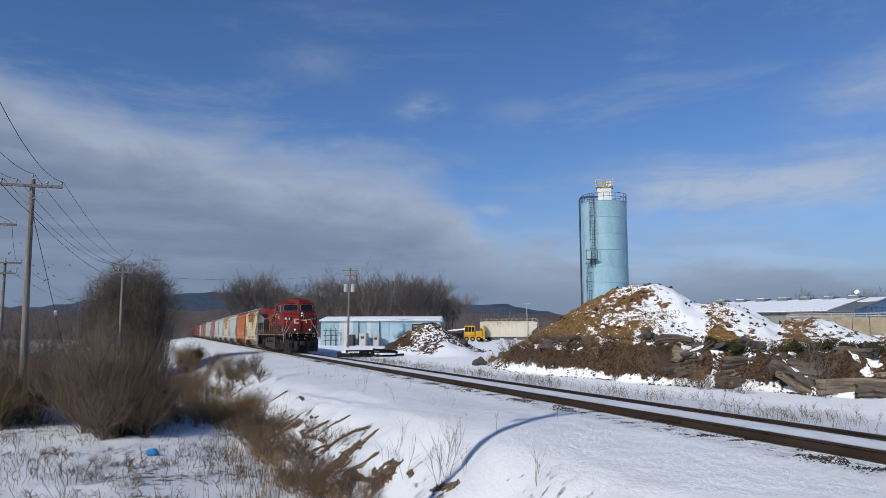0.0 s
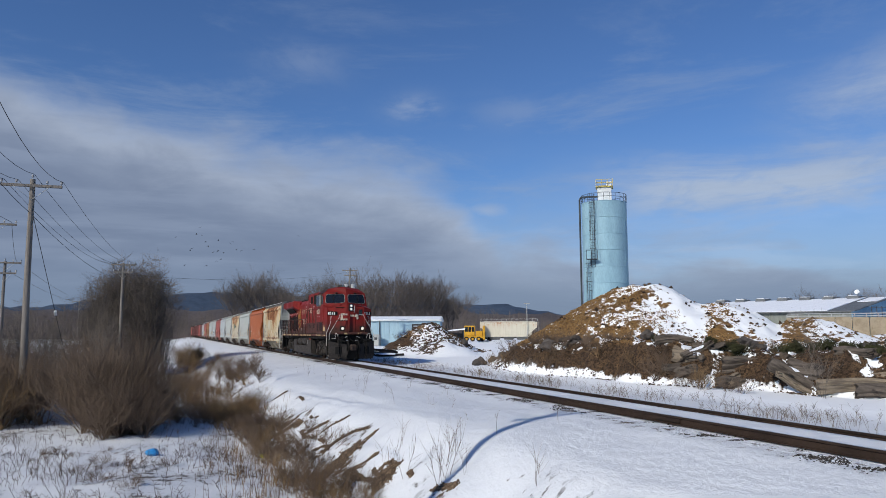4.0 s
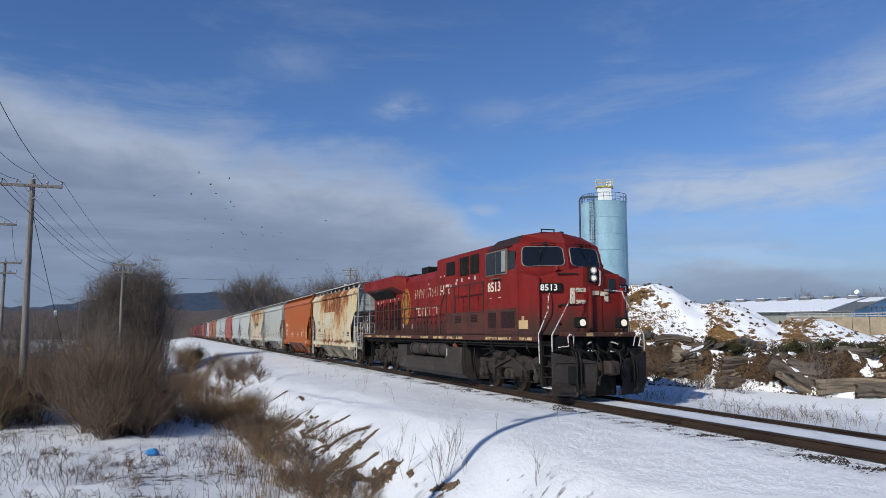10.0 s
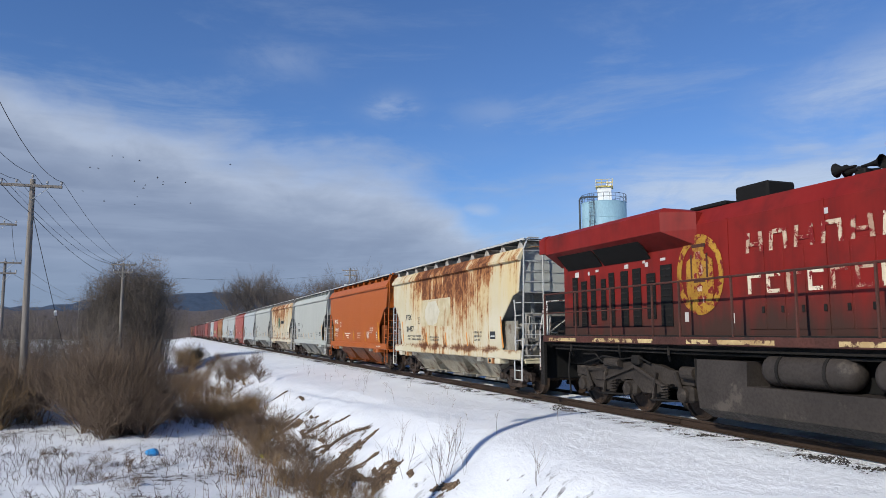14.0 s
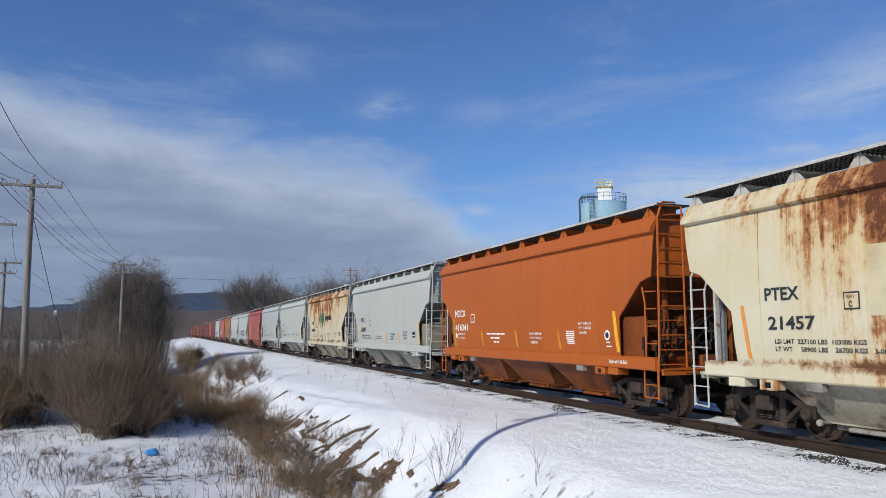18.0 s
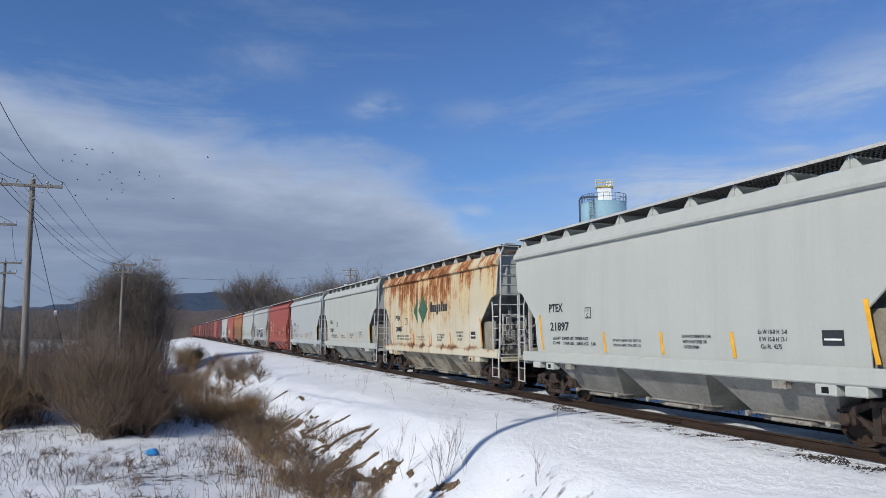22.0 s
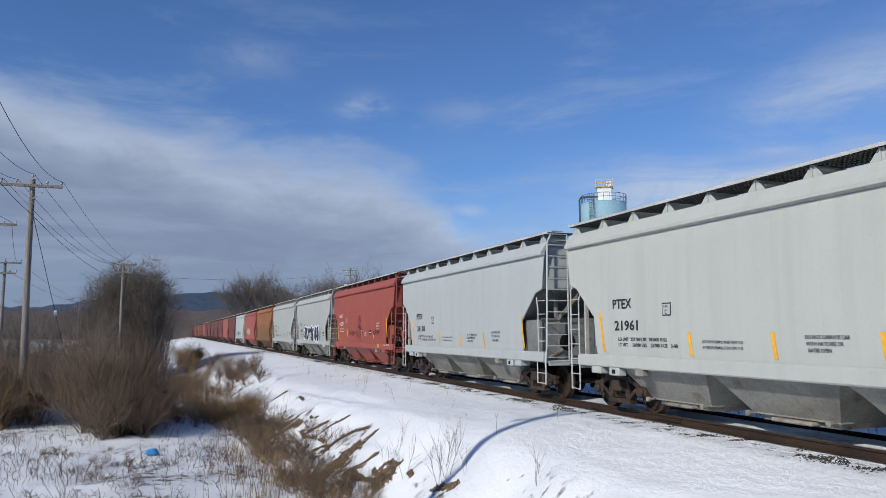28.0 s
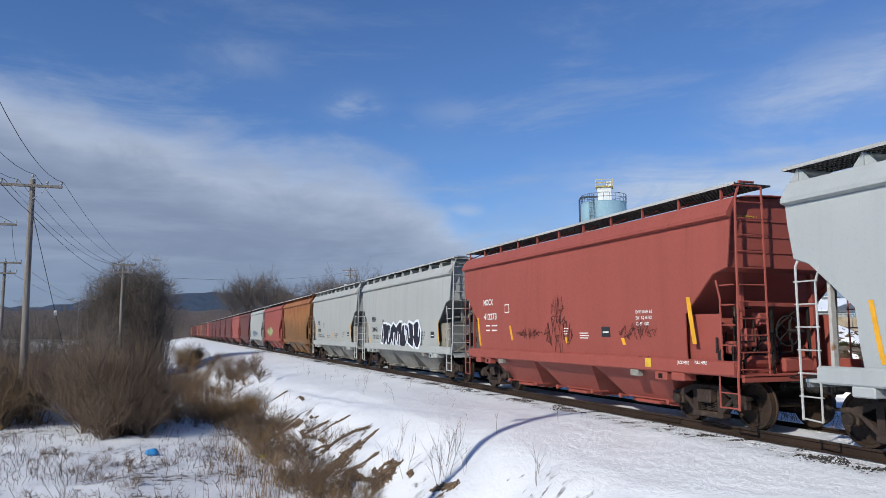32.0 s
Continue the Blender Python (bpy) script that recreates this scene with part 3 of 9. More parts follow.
def slope_g(s):
    g = G()
    a, b, c = (6.54, 6.12, 4.06) if s < 0 else (6.28, 5.90, 3.98)
    g.loft([[(-1.56, s * a, 3.09), (1.56, s * a, 3.09), (1.56, s * a, 3.05), (-1.56, s * a, 3.05)],
            [(-1.56, s * b, 3.02), (1.56, s * b, 3.02), (1.56, s * b + s * 0.03, 2.98), (-1.56, s * b + s * 0.03, 2.98)],
            [(-1.55, s * c, 1.34), (1.55, s * c, 1.34), (1.55, s * c + s * 0.02, 1.30), (-1.55, s * c + s * 0.02, 1.30)]])
    return g


def bay_g():
    g = G()
    def ring(x, y, z):
        return [(-x, -y, z), (x, -y, z), (x, y, z), (-x, y, z)]
    g.loft([ring(1.52, 1.515, 1.14), ring(1.50, 1.50, 1.06), ring(1.30, 1.30, 0.84), ring(0.92, 0.96, 0.36), ring(0.92, 0.96, 0.33)])
    return g


def gate_g():
    g = G().box(-0.80, 0.80, -0.86, 0.86, 0.22, 0.33, 0.02).box(-1.02, -0.80, -0.45, 0.45, 0.24, 0.31, 0.02).box(0.80, 1.02, -0.45, 0.45, 0.24, 0.31, 0.02)
    for s in (-1, 1):
        g.tube((-1.12, s * 0.90, 0.34), (1.12, s * 0.90, 0.34), 0.03, n=8)
        for e in (-1, 1):
            g.lathe([(0.01, -0.03), (0.055, -0.03), (0.055, 0.03), (0.01, 0.03)], 8, Matrix.Translation((e * 1.10, s * 0.90, 0.34)) @ Matrix.Rotation(math.pi / 2, 4, "Y"))
    return g


def sill_g(s):
    x = s * 1.60
    g = G()
    prof = [(x, 1.02), (x + s * 0.025, 1.05), (x + s * 0.025, 1.27), (x - s * 0.02, 1.30), (x - s * 0.12, 1.30), (x - s * 0.12, 1.02)]
    return g.prism(prof, -6.72, 5.90, "y")


def chord_g(s):
    """The angled top chord along the eaves."""
    prof = [(s * 1.545, 3.95), (s * 1.645, 3.985), (s * 1.645, 4.05), (s * 1.46, 4.335), (s * 1.43, 4.35), (s * 1.40, 4.32), (s * 1.53, 4.03)]
    return G().prism(prof, -6.72, 6.44, "y")


def bracket_g(s):
    lo, hi = min(s * 1.33, s * 1.355), max(s * 1.33, s * 1.355)
    g = G().prism([(-0.25, 4.33), (0.25, 4.33), (0.03, 4.575), (-0.03, 4.575)], lo, hi)
    return g.prism([(s * 1.38, 4.36), (s * 0.62, 4.42), (s * 0.62, 4.575), (s * 1.38, 4.575)], -0.012, 0.012, "y")


def post_g(s):
    """A thin walkway post with a slanting stay."""
    g = G().box(s * 1.37 - 0.02, s * 1.37 + 0.02, -0.025, 0.025, 4.33, 4.577)
    return g.bar((s * 1.37, 0.0, 4.38), (s * 0.95, 0.0, 4.56), 0.03, 0.03)


def walkway_g(s):
    """A grated running board: edge rails, bearers and cross bars."""
    g = G()
    for x in (0.60, 0.70, 0.80, 0.91, 1.02, 1.12, 1.22, 1.32, 1.43):
        g.box(s * x - 0.012, s * x + 0.012, -6.74, 6.56, 4.577, 4.612 if x < 1.4 else 4.625)
    for i in range(140):
        y = -6.74 + 13.3 * i / 139
        g.box(min(s * 0.60, s * 1.43), max(s * 0.60, s * 1.43), y - 0.02, y + 0.02, 4.58, 4.605)
    return g


def hatch_g():
    g = G().prism([(-0.32, 4.40), (-0.30, 4.53), (-0.2, 4.57), (0.2, 4.57), (0.30, 4.53), (0.32, 4.40)], -5.9, 5.9, "y")
    for i in range(12):
        g.box(-0.35, 0.35, -5.4 + i * 0.98, -5.36 + i * 0.98, 4.40, 4.585, 0.01)
    return g


def tall_ladder_g(s, e):
    """Corner post and end ladder, from the stirrup to the roof; s: side, e: end."""
    x, y = s * 1.53, e * 6.76
    g = G()
    g.path([(x * 1.03, y, 0.42), (x * 1.03, y, 1.0), (x, y, 1.5), (x * 0.96, y, 4.3), (x * 0.86, y * 0.995, 4.64), (x * 0.6, y * 0.985, 4.66)], 0.026)
    xi = s * 0.84
    g.path([(xi, y, 1.0), (xi, y, 4.55)], 0.022)
    for k in range(12):
        z = 1.15 + 0.31 * k
        g.path([(x * 0.985, y, z), (xi, y, z)], 0.014)
    g.path([(x * 1.03, y, 0.45), (x * 1.03, y - e * 0.48, 0.45), (x * 1.03, y - e * 0.48, 1.05)], 0.016)
    g.path([(x * 1.03, y, 0.72), (x * 1.03, y - e * 0.48, 0.72)], 0.014)
    return g


def short_ladder_g(s, e):
    """A side ladder of two stiles on the car's corner, with a stirrup below."""
    x = s * 1.60
    g = G()
    y0, y1 = (e * 6.40, e * 6.92) if e < 0 else (5.86, 6.24)
    g.path([(x, y0, 0.42), (x, y0, 2.62), (x * 0.985, y0 - e * 0.10, 2.92)], 0.019)
    g.path([(x, y1, 0.42), (x, y1, 2.90), (x * 0.98, y1 - e * 0.03, 3.0)], 0.022)
    g.path([(x, y1, 0.45), (x, y0, 0.42)], 0.016)
    for k in range(6):
        g.path([(x, y0 - 0.04 * e, 0.80 + 0.37 * k), (x * 0.995, y1 + 0.06 * e, 0.80 + 0.37 * k)], 0.013)
    return g


def coupler_g(e):
    g = G().box(-0.11, 0.11, min(e * 6.3, e * 6.95), max(e * 6.3, e * 6.95), 0.78, 0.98, 0.03)
    g.box(-0.2, 0.14, min(e * 6.9, e * 7.2), max(e * 6.9, e * 7.2), 0.72, 1.04, 0.05)
    g.path([(0.3, e * 6.6, 0.85), (0.35, e * 6.8, 0.55), (0.2, e * 7.05, 0.42), (0.05, e * 7.2, 0.46)], 0.03)
    g.path([(-1.4, e * 6.72, 1.0), (-0.5, e * 6.75, 0.95), (-0.2, e * 6.9, 1.08)], 0.014)
    return g


def platform_g(e):
    w, y0, y1 = (1.50, 6.30, 6.80) if e < 0 else (1.30, 5.85, 6.45)
    g = G().box(-w, w, min(e * y0, e * y1), max(e * y0, e * y1), 1.0, 1.06, 0.01)
    g.box(-w + 0.02, w - 0.02, min(e * (y1 - 0.07), e * y1), max(e * (y1 - 0.07), e * y1), 0.92, 1.04, 0.01)
    for s in (-1, 1):
        g.box(min(s * 1.30, s * 1.62), max(s * 1.30, s * 1.62), min(e * 4.9, e * 5.3), max(e * 4.9, e * 5.3), 0.86, 1.02, 0.02)
    return g


def shear_plate_g(s, e):
    """The inset panel and post beside the bolster under the slope sheet."""
    if e > 0:
        return G().bar((s * 1.50, 5.66, 1.05), (s * 1.50, 5.66, 2.74), 0.09, 0.06, (0, 1, 0))
    return G().box(min(s * 1.40, s * 1.44), max(s * 1.40, s * 1.44), -6.2, -4.6, 1.05, 2.18)


def end_post_g(s, e):
    return G().bar((s * 0.9, e * 6.2, 1.05), (s * 0.9, e * 6.15, 3.02), 0.10, 0.08, (1, 0, 0))


def seam_g(s):
    """A weld line down the side sheet."""
    zs = (1.31, 1.6, 2.2, 2.96, 3.6, 3.96)
    return G().loft([[(s * (half_w(z) - 0.004), -0.012, z), (s * (half_w(z) + 0.0022), -0.004, z), (s * (half_w(z) + 0.0022), 0.004, z), (s * (half_w(z) - 0.004), 0.012, z)] for z in zs])


def brake_gear_g(e):
    """Brake cylinder, reservoirs and valve under the slope sheet."""
    g = G()
    side = Matrix.Rotation(math.pi / 2, 4, "Y")
    g.lathe([(0.02, 0), (0.19, 0.0), (0.20, 0.06), (0.20, 0.42), (0.14, 0.50), (0.02, 0.50)], 14, Matrix.Translation((-0.55, e * 6.05, 1.55)) @ side)
    g.lathe([(0.02, 0), (0.17, 0.0), (0.18, 0.05), (0.18, 0.75), (0.15, 0.82), (0.02, 0.84)], 14, Matrix.Translation((-1.05, e * 6.25, 1.28)) @ side)
    g.lathe([(0.02, 0), (0.12, 0.0), (0.15, 0.05), (0.15, 0.55), (0.10, 0.60), (0.02, 0.60)], 14, Matrix.Translation((-1.20, e * 5.85, 1.95)) @ side)
    g.box(-1.12, -0.82, e * 6.4 - 0.12, e * 6.4 + 0.12, 1.55, 1.90, 0.03)
    g.box(-0.78, -0.56, e * 6.4 - 0.1, e * 6.4 + 0.1, 1.95, 2.2, 0.03)
    g.box(-1.36, -1.16, e * 6.3 - 0.1, e * 6.3 + 0.1, 1.42, 1.66, 0.03)
    g.box(-0.30, 0.45, e * 6.42 - 0.16, e * 6.42 + 0.16, 1.06, 1.34, 0.04)
    g.bar((-1.45, e * 6.35, 1.10), (-0.35, e * 6.30, 1.12), 0.08, 0.10)
    g.bar((-1.30, e * 6.55, 2.35), (0.60, e * 6.55, 2.35), 0.05, 0.07)
    return g


def brake_pipes_g(e):
    """Bent pipes and levers round the brake gear."""
    rn = random.Random(88)
    g = G()
    for k in range(16):
        x, y, z = rn.uniform(-1.45, 0.3), e * rn.uniform(5.9, 6.6), rn.uniform(1.06, 1.5)
        pts = [(x, y, z)]
        for j in range(4):
            if j % 2 == k % 2:
                z += rn.uniform(0.12, 0.42)
            else:
                x, y = x + rn.uniform(-0.45, 0.45), y + rn.uniform(-0.12, 0.12)
            pts.append((max(-1.5, min(0.8, x)), y, min(2.4, z)))
        g.path(pts, rn.choice((0.012, 0.016, 0.022)), 5)
    for x, z0, z1 in ((-1.30, 1.05, 2.40), (-0.50, 1.05, 2.35), (0.40, 1.05, 2.35)):
        g.bar((x, e * 6.52, z0), (x, e * 6.52, z1), 0.05, 0.04, (1, 0, 0))
    g.path([(-1.2, e * 6.5, 1.3), (-0.3, e * 6.55, 2.0), (0.2, e * 6.5, 2.3)], 0.02, 5)
    return g


def wheel_hole_g(e):
    m = Matrix.Translation((-0.35, e * 6.75, 1.85)) @ Matrix.Rotation(math.pi / 2, 4, "X")
    g = G()
    for k in range(20):
        a, b = k * 0.31416, (k + 1) * 0.31416
        g.tube(m @ Vector((0.28 * math.cos(a), 0.28 * math.sin(a), 0)), m @ Vector((0.28 * math.cos(b), 0.28 * math.sin(b), 0)), 0.015, n=5)
    for k in range(5):
        a = k * 1.2566
        g.tube(m @ Vector((0, 0, 0)), m @ Vector((0.28 * math.cos(a), 0.28 * math.sin(a), 0.02)), 0.012, n=5)
    return g.tube(m @ Vector((0, 0, -0.02)), m @ Vector((0, 0, 0.35)), 0.03, n=6)


def text_mesh(words, size, bold=0.0):
    cu = bpy.data.curves.new("text", "FONT")
    cu.body, cu.size, cu.offset, cu.resolution_u = words, size, bold, 2
    ob = bpy.data.objects.new("text", cu)
    me = bpy.data.meshes.new_from_object(ob)
    bpy.data.objects.remove(ob)
    return me


def letter(car, name, words, y, z, size, material, squeeze=0.85, bold=0.004, out=0.012, x=None):
    """Writing on the side that faces the camera; it reads along -y, starting at y."""
    me = text_mesh(words, size, bold)
    ob = new(name, me)
    me.materials.clear()
    me.materials.append(material)
    ob.parent = car
    xx = -(half_w(z + size * 0.35) + out) if x is None else x
    ob.matrix_basis = Matrix.Translation((xx, y, z)) @ Matrix(((0, 0, -1, 0), (-squeeze, 0, 0, 0), (0, 1, 0, 0), (0, 0, 0, 1)))
    return ob


def panel(car, name, y0, y1, z0, z1, material, label="", out=0.010, lean=0.0, x=None):
    """A painted patch on the camera's side."""
    n = 1 if z1 - z0 < 0.2 else 5
    rows = []
    for i in range(n + 1):
        q = i / n
        z = z0 + (z1 - z0) * q
        a = -(half_w(z) + out) if x is None else x
        rows.append([(a, y0 + lean * (1 - q), z), (a, y1 + lean * (1 - q), z), (a + 0.005, y1 + lean * (1 - q), z), (a + 0.005, y0 + lean * (1 - q), z)])
    return part(name, G().loft(rows), material, car, label)


YELLOW = plain("reflector_yellow", (0.72, 0.36, 0.03), 0.5)
ORANGE_MARK = plain("reflector_orange", (0.62, 0.25, 0.055), 0.6)
MARK_DARK = plain("stencil_dark", (0.03, 0.035, 0.04), 0.6)
MARK_WHITE = plain("stencil_white", (0.78, 0.77, 0.72), 0.6)
MARK_YELLOW = plain("stencil_yellow", (0.65, 0.42, 0.05), 0.6)
SPRAY_DARK = plain("spray_dark", (0.02, 0.02, 0.03), 0.6)
SPRAY_WHITE = plain("spray_white", (0.72, 0.76, 0.80), 0.6)
GATE_CREAM = surface("gate_cream", (0.50, 0.46, 0.36), (0.36, 0.32, 0.24), 0.6, spots=(0.2, 0.13, 0.08))
GRATE = surface("grating_steel", (0.045, 0.045, 0.045), (0.025, 0.025, 0.025), 0.75, 0.2)
P = {
    "grey": car_paint("grey_car_paint", (0.378, 0.390, 0.360), (0.325, 0.336, 0.312), None),
    "grey_cool": car_paint("cool_grey_car_paint", (0.352, 0.374, 0.372), (0.305, 0.325, 0.325), None),
    "grey_old": car_paint("old_grey_car_paint", (0.35, 0.365, 0.35), (0.28, 0.29, 0.275), RUST, 0.0, 0.1),
    "cream": rusty_cream("rusty_cream_paint", (0.53, 0.495, 0.385), (0.475, 0.42, 0.285), (-0.6, 5.6, -0.06, 0.17), 0.06),
    "cream_rust": rusty_cream("very_rusty_cream_paint", (0.50, 0.475, 0.39), (0.43, 0.395, 0.30), (1.5, 8.0, -0.02, 0.10), 0.02),
    "orange": car_paint("orange_car_paint", (0.36, 0.084, 0.007), (0.30, 0.068, 0.006), None, rough=0.45),
    "red": car_paint("red_oxide_car_paint", (0.285, 0.073, 0.056), (0.235, 0.061, 0.047), ((0.09, 0.028, 0.020), (0.17, 0.045, 0.032)), 0.26, -0.02),
    "brown": car_paint("brown_rusty_car_paint", (0.205, 0.105, 0.042), (0.095, 0.048, 0.024), RUST, 0.55, 0.5),
    "yard": car_paint("yard_car_paint", (0.60, 0.56, 0.45), (0.46, 0.42, 0.32), RUST, 0.1, 0.3),
    "maroon": car_paint("maroon_car_paint", (0.115, 0.036, 0.029), (0.08, 0.026, 0.022), None),
}
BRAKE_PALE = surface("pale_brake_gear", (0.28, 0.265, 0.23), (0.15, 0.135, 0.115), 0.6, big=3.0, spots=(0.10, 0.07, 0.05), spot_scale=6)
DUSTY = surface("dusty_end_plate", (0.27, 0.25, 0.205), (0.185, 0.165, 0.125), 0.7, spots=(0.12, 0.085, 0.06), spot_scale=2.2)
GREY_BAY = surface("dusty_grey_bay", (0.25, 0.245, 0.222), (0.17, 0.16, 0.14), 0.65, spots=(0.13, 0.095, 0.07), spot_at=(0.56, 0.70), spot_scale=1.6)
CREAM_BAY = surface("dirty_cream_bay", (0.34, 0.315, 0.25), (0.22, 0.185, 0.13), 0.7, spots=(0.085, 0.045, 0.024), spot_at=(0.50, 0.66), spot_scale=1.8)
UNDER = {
    # grey made darker than the body: shade below the end overhang, painted in
    "grey": surface("grey_end_shaded", (0.19, 0.195, 0.19), (0.13, 0.135, 0.13), 0.6, spots=(0.12, 0.11, 0.10)),
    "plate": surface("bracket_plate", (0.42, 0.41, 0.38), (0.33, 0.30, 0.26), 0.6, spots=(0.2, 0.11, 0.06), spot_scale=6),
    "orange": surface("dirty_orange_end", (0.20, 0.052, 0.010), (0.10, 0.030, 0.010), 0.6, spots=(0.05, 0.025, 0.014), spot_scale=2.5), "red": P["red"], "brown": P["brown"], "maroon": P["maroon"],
}


def hopper_car(paint, label, y16, full=True, ladder_mat=None, sill=None, bay=None, strips=YELLOW):
    car = thing("hopper_car", label, "freight car", Matrix.Translation((TRACK, y16, 0)), "cars of the freight train")
    MOVERS.append((car, y16))
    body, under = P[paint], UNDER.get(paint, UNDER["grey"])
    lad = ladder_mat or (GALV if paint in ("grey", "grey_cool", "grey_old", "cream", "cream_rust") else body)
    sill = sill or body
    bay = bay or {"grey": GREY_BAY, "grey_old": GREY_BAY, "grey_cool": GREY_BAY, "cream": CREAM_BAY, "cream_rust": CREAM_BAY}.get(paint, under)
    part("body", shared("body", body_g, 0.5), body, car)
    for s in (-1, 1):
        part("side_sill", shared("sill%d" % s, lambda: sill_g(s)), sill, car)
        part("top_chord", shared("chord%d" % s, lambda: chord_g(s)), body, car)
        part("board_edge", shared("board_edge%d" % s, lambda: G().box(s * 1.44 - 0.006, s * 1.44 + 0.006, -6.74, 6.56, 4.575, 4.632)), GALV, car, "bright running board edge")
        part("running_board", shared("walk%d" % s if full else "walk_far%d" % s, (lambda: walkway_g(s)) if full else (lambda: G().box(min(s * 0.60, s * 1.43), max(s * 0.60, s * 1.43), -6.74, 6.56, 4.58, 4.615))), GRATE, car, "dark grated running board")
    for e in (-1, 1):
        part("end_sheet", shared("end%d" % e, lambda: end_g(e)), P["grey"] if paint in ("cream", "cream_rust") else (body if full else under), car)
        # slope sheets that take the end grey carry their shade in its colour
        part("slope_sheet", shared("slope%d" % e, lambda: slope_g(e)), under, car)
        part("end_platform", shared("platform%d" % e, lambda: platform_g(e)), sill, car)
        part("coupler", shared("coupler%d" % e, lambda: coupler_g(e)), STEEL_DARK, car)
        for s in (-1, 1):
            if s < 0 or full:
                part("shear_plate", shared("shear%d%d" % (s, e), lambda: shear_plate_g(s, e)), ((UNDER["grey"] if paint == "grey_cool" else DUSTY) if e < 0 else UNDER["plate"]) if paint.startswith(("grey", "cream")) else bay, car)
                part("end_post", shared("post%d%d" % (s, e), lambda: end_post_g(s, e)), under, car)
            if s * e > 0:
                part("end_ladder", shared("tall%d%d" % (s, e), lambda: tall_ladder_g(s, e)), lad, car)
                yy = (e * 6.40, e * 6.76) if e < 0 else (5.93, 6.30)
                part("grab_stile", shared("stile%d%d" % (s, e), lambda: G().path([(s * 1.6, yy[0], 1.05), (s * 1.6, yy[0], 2.45), (s * 1.576, yy[0] - e * 0.12, 2.80)], 0.020)), lad, car)
                for k in range(5):
                    part("grab_iron", shared("grab%d%d" % (s, e), lambda: G().path([(s * 1.6, yy[0], 1.22), (s * 1.584, yy[1], 1.22)], 0.013)), lad, car).location = (0, 0, 0.37 * k)
            elif s < 0 or full:
                part("side_ladder", shared("side_ladder%d%d" % (s, e), lambda: short_ladder_g(s, e)), lad, car)
        freight_truck(car, -5.36 if e < 0 else 4.90, full, TRUCK)
    part("centre_sill", shared("centre_sill", lambda: G().box(-0.26, 0.26, -6.4, 6.4, 0.72, 1.02)), STEEL_DARK, car)
    part("roof_hatch", shared("hatch", hatch_g), body, car)
    for y in (-3.22, -0.17, 2.88):
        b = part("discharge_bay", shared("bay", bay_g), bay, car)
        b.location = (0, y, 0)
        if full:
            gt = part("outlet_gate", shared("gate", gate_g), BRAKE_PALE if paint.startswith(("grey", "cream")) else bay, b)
    if full:
        for y in (-4.45, -1.52, 1.52, 4.45):
            part("weld_seam", shared("seam", lambda: seam_g(-1)), body, car).location = (0, y, 0)
        for s in (-1, 1):
            for i in range(11):
                br = part("bracket", shared("post%d" % s, lambda: post_g(s)) if paint == "red" else shared("bracket%d" % s, lambda: bracket_g(s)), UNDER["plate"] if paint.startswith("cream") else body, car)
                br.location = (0, -6.3 + 1.26 * i, 0)
        if paint.startswith("grey"):
            part("end_bulkhead", shared("bulkhead", lambda: G().box(-1.43, 1.43, -6.27, -6.23, 1.06, 2.22).box(-1.43, 1.43, -6.30, -6.23, 2.17, 2.23).box(-0.92, 0.92, -6.30, -6.27, 1.06, 2.17, 0.01)), DUSTY if paint == "grey" else UNDER["grey"], car, "grey end bulkhead plate")
            # no hole is cut: a flat black disc paints its shade on the plate
            part("round_opening", shared("opening", lambda: G().lathe([(0.01, 0.0), (0.25, 0.0), (0.25, 0.006), (0.01, 0.006)], 24, Matrix.Rotation(math.pi / 2, 4, "X"))), BLACK, car, "flat black disc painting the shade of a round opening").location = (-0.62, -6.302, 1.56)
            part("end_brace", shared("end_brace", lambda: G().bar((-0.95, -6.34, 2.2), (-0.25, -6.50, 3.0), 0.05, 0.09).bar((-1.3, -6.32, 1.08), (-0.8, -6.32, 1.35), 0.06, 0.06)), DUSTY, car, "slanting end brace")
        else:
            part("brake_gear", shared("brake_gear", lambda: brake_gear_g(-1)), BRAKE_PALE if paint.startswith(("grey", "cream")) else under, car, "brake cylinder, valves and pipes")
            part("brake_piping", shared("brake_piping", lambda: brake_pipes_g(-1)), UNDER["plate"] if paint.startswith(("grey", "cream")) else STEEL_DARK, car, "bent brake pipes and levers")
        for yy in (-4.55, 4.35):
            part("jacking_pad", shared("jacking_pad", lambda: G().box(-1.615, -1.40, -0.20, 0.20, 0.84, 1.02, 0.02)), sill, car).location = (0, yy, 0)
            # the pad is solid; this black patch paints the shade of its square hole
            part("pad_hole", shared("pad_hole", lambda: G().box(-1.619, -1.60, -0.07, 0.07, 0.88, 0.98, 0.005)), BLACK, car).location = (0, yy, 0)
            part("side_bearing_tag", shared("bearing_tag", lambda: G().box(-1.60, -1.46, -0.15, 0.15, 0.88, 1.02, 0.01)), BRAKE_PALE, car).location = (0, yy + (0.95 if yy < 0 else -0.95), 0)
        if not paint.startswith("grey"):
            part("brake_wheel", shared("brake_wheel", lambda: wheel_hole_g(-1)), STEEL_DARK, car)
    return car


def stripes(car, ys, material, z0=1.34, z1=1.78, w=0.085):
    for y in ys:
        panel(car, "reflector_stripe", y - w / 2, y + w / 2, z0, z1, material)


def bars(car, y, z, rows, material, h=0.045, gap=0.075):
    """Small writing too fine to read, as bars."""
    for k, (off, length) in enumerate(rows):
        panel(car, "stencil_bar", y - off, y - off - length, z - k * gap, z - k * gap + h, material)

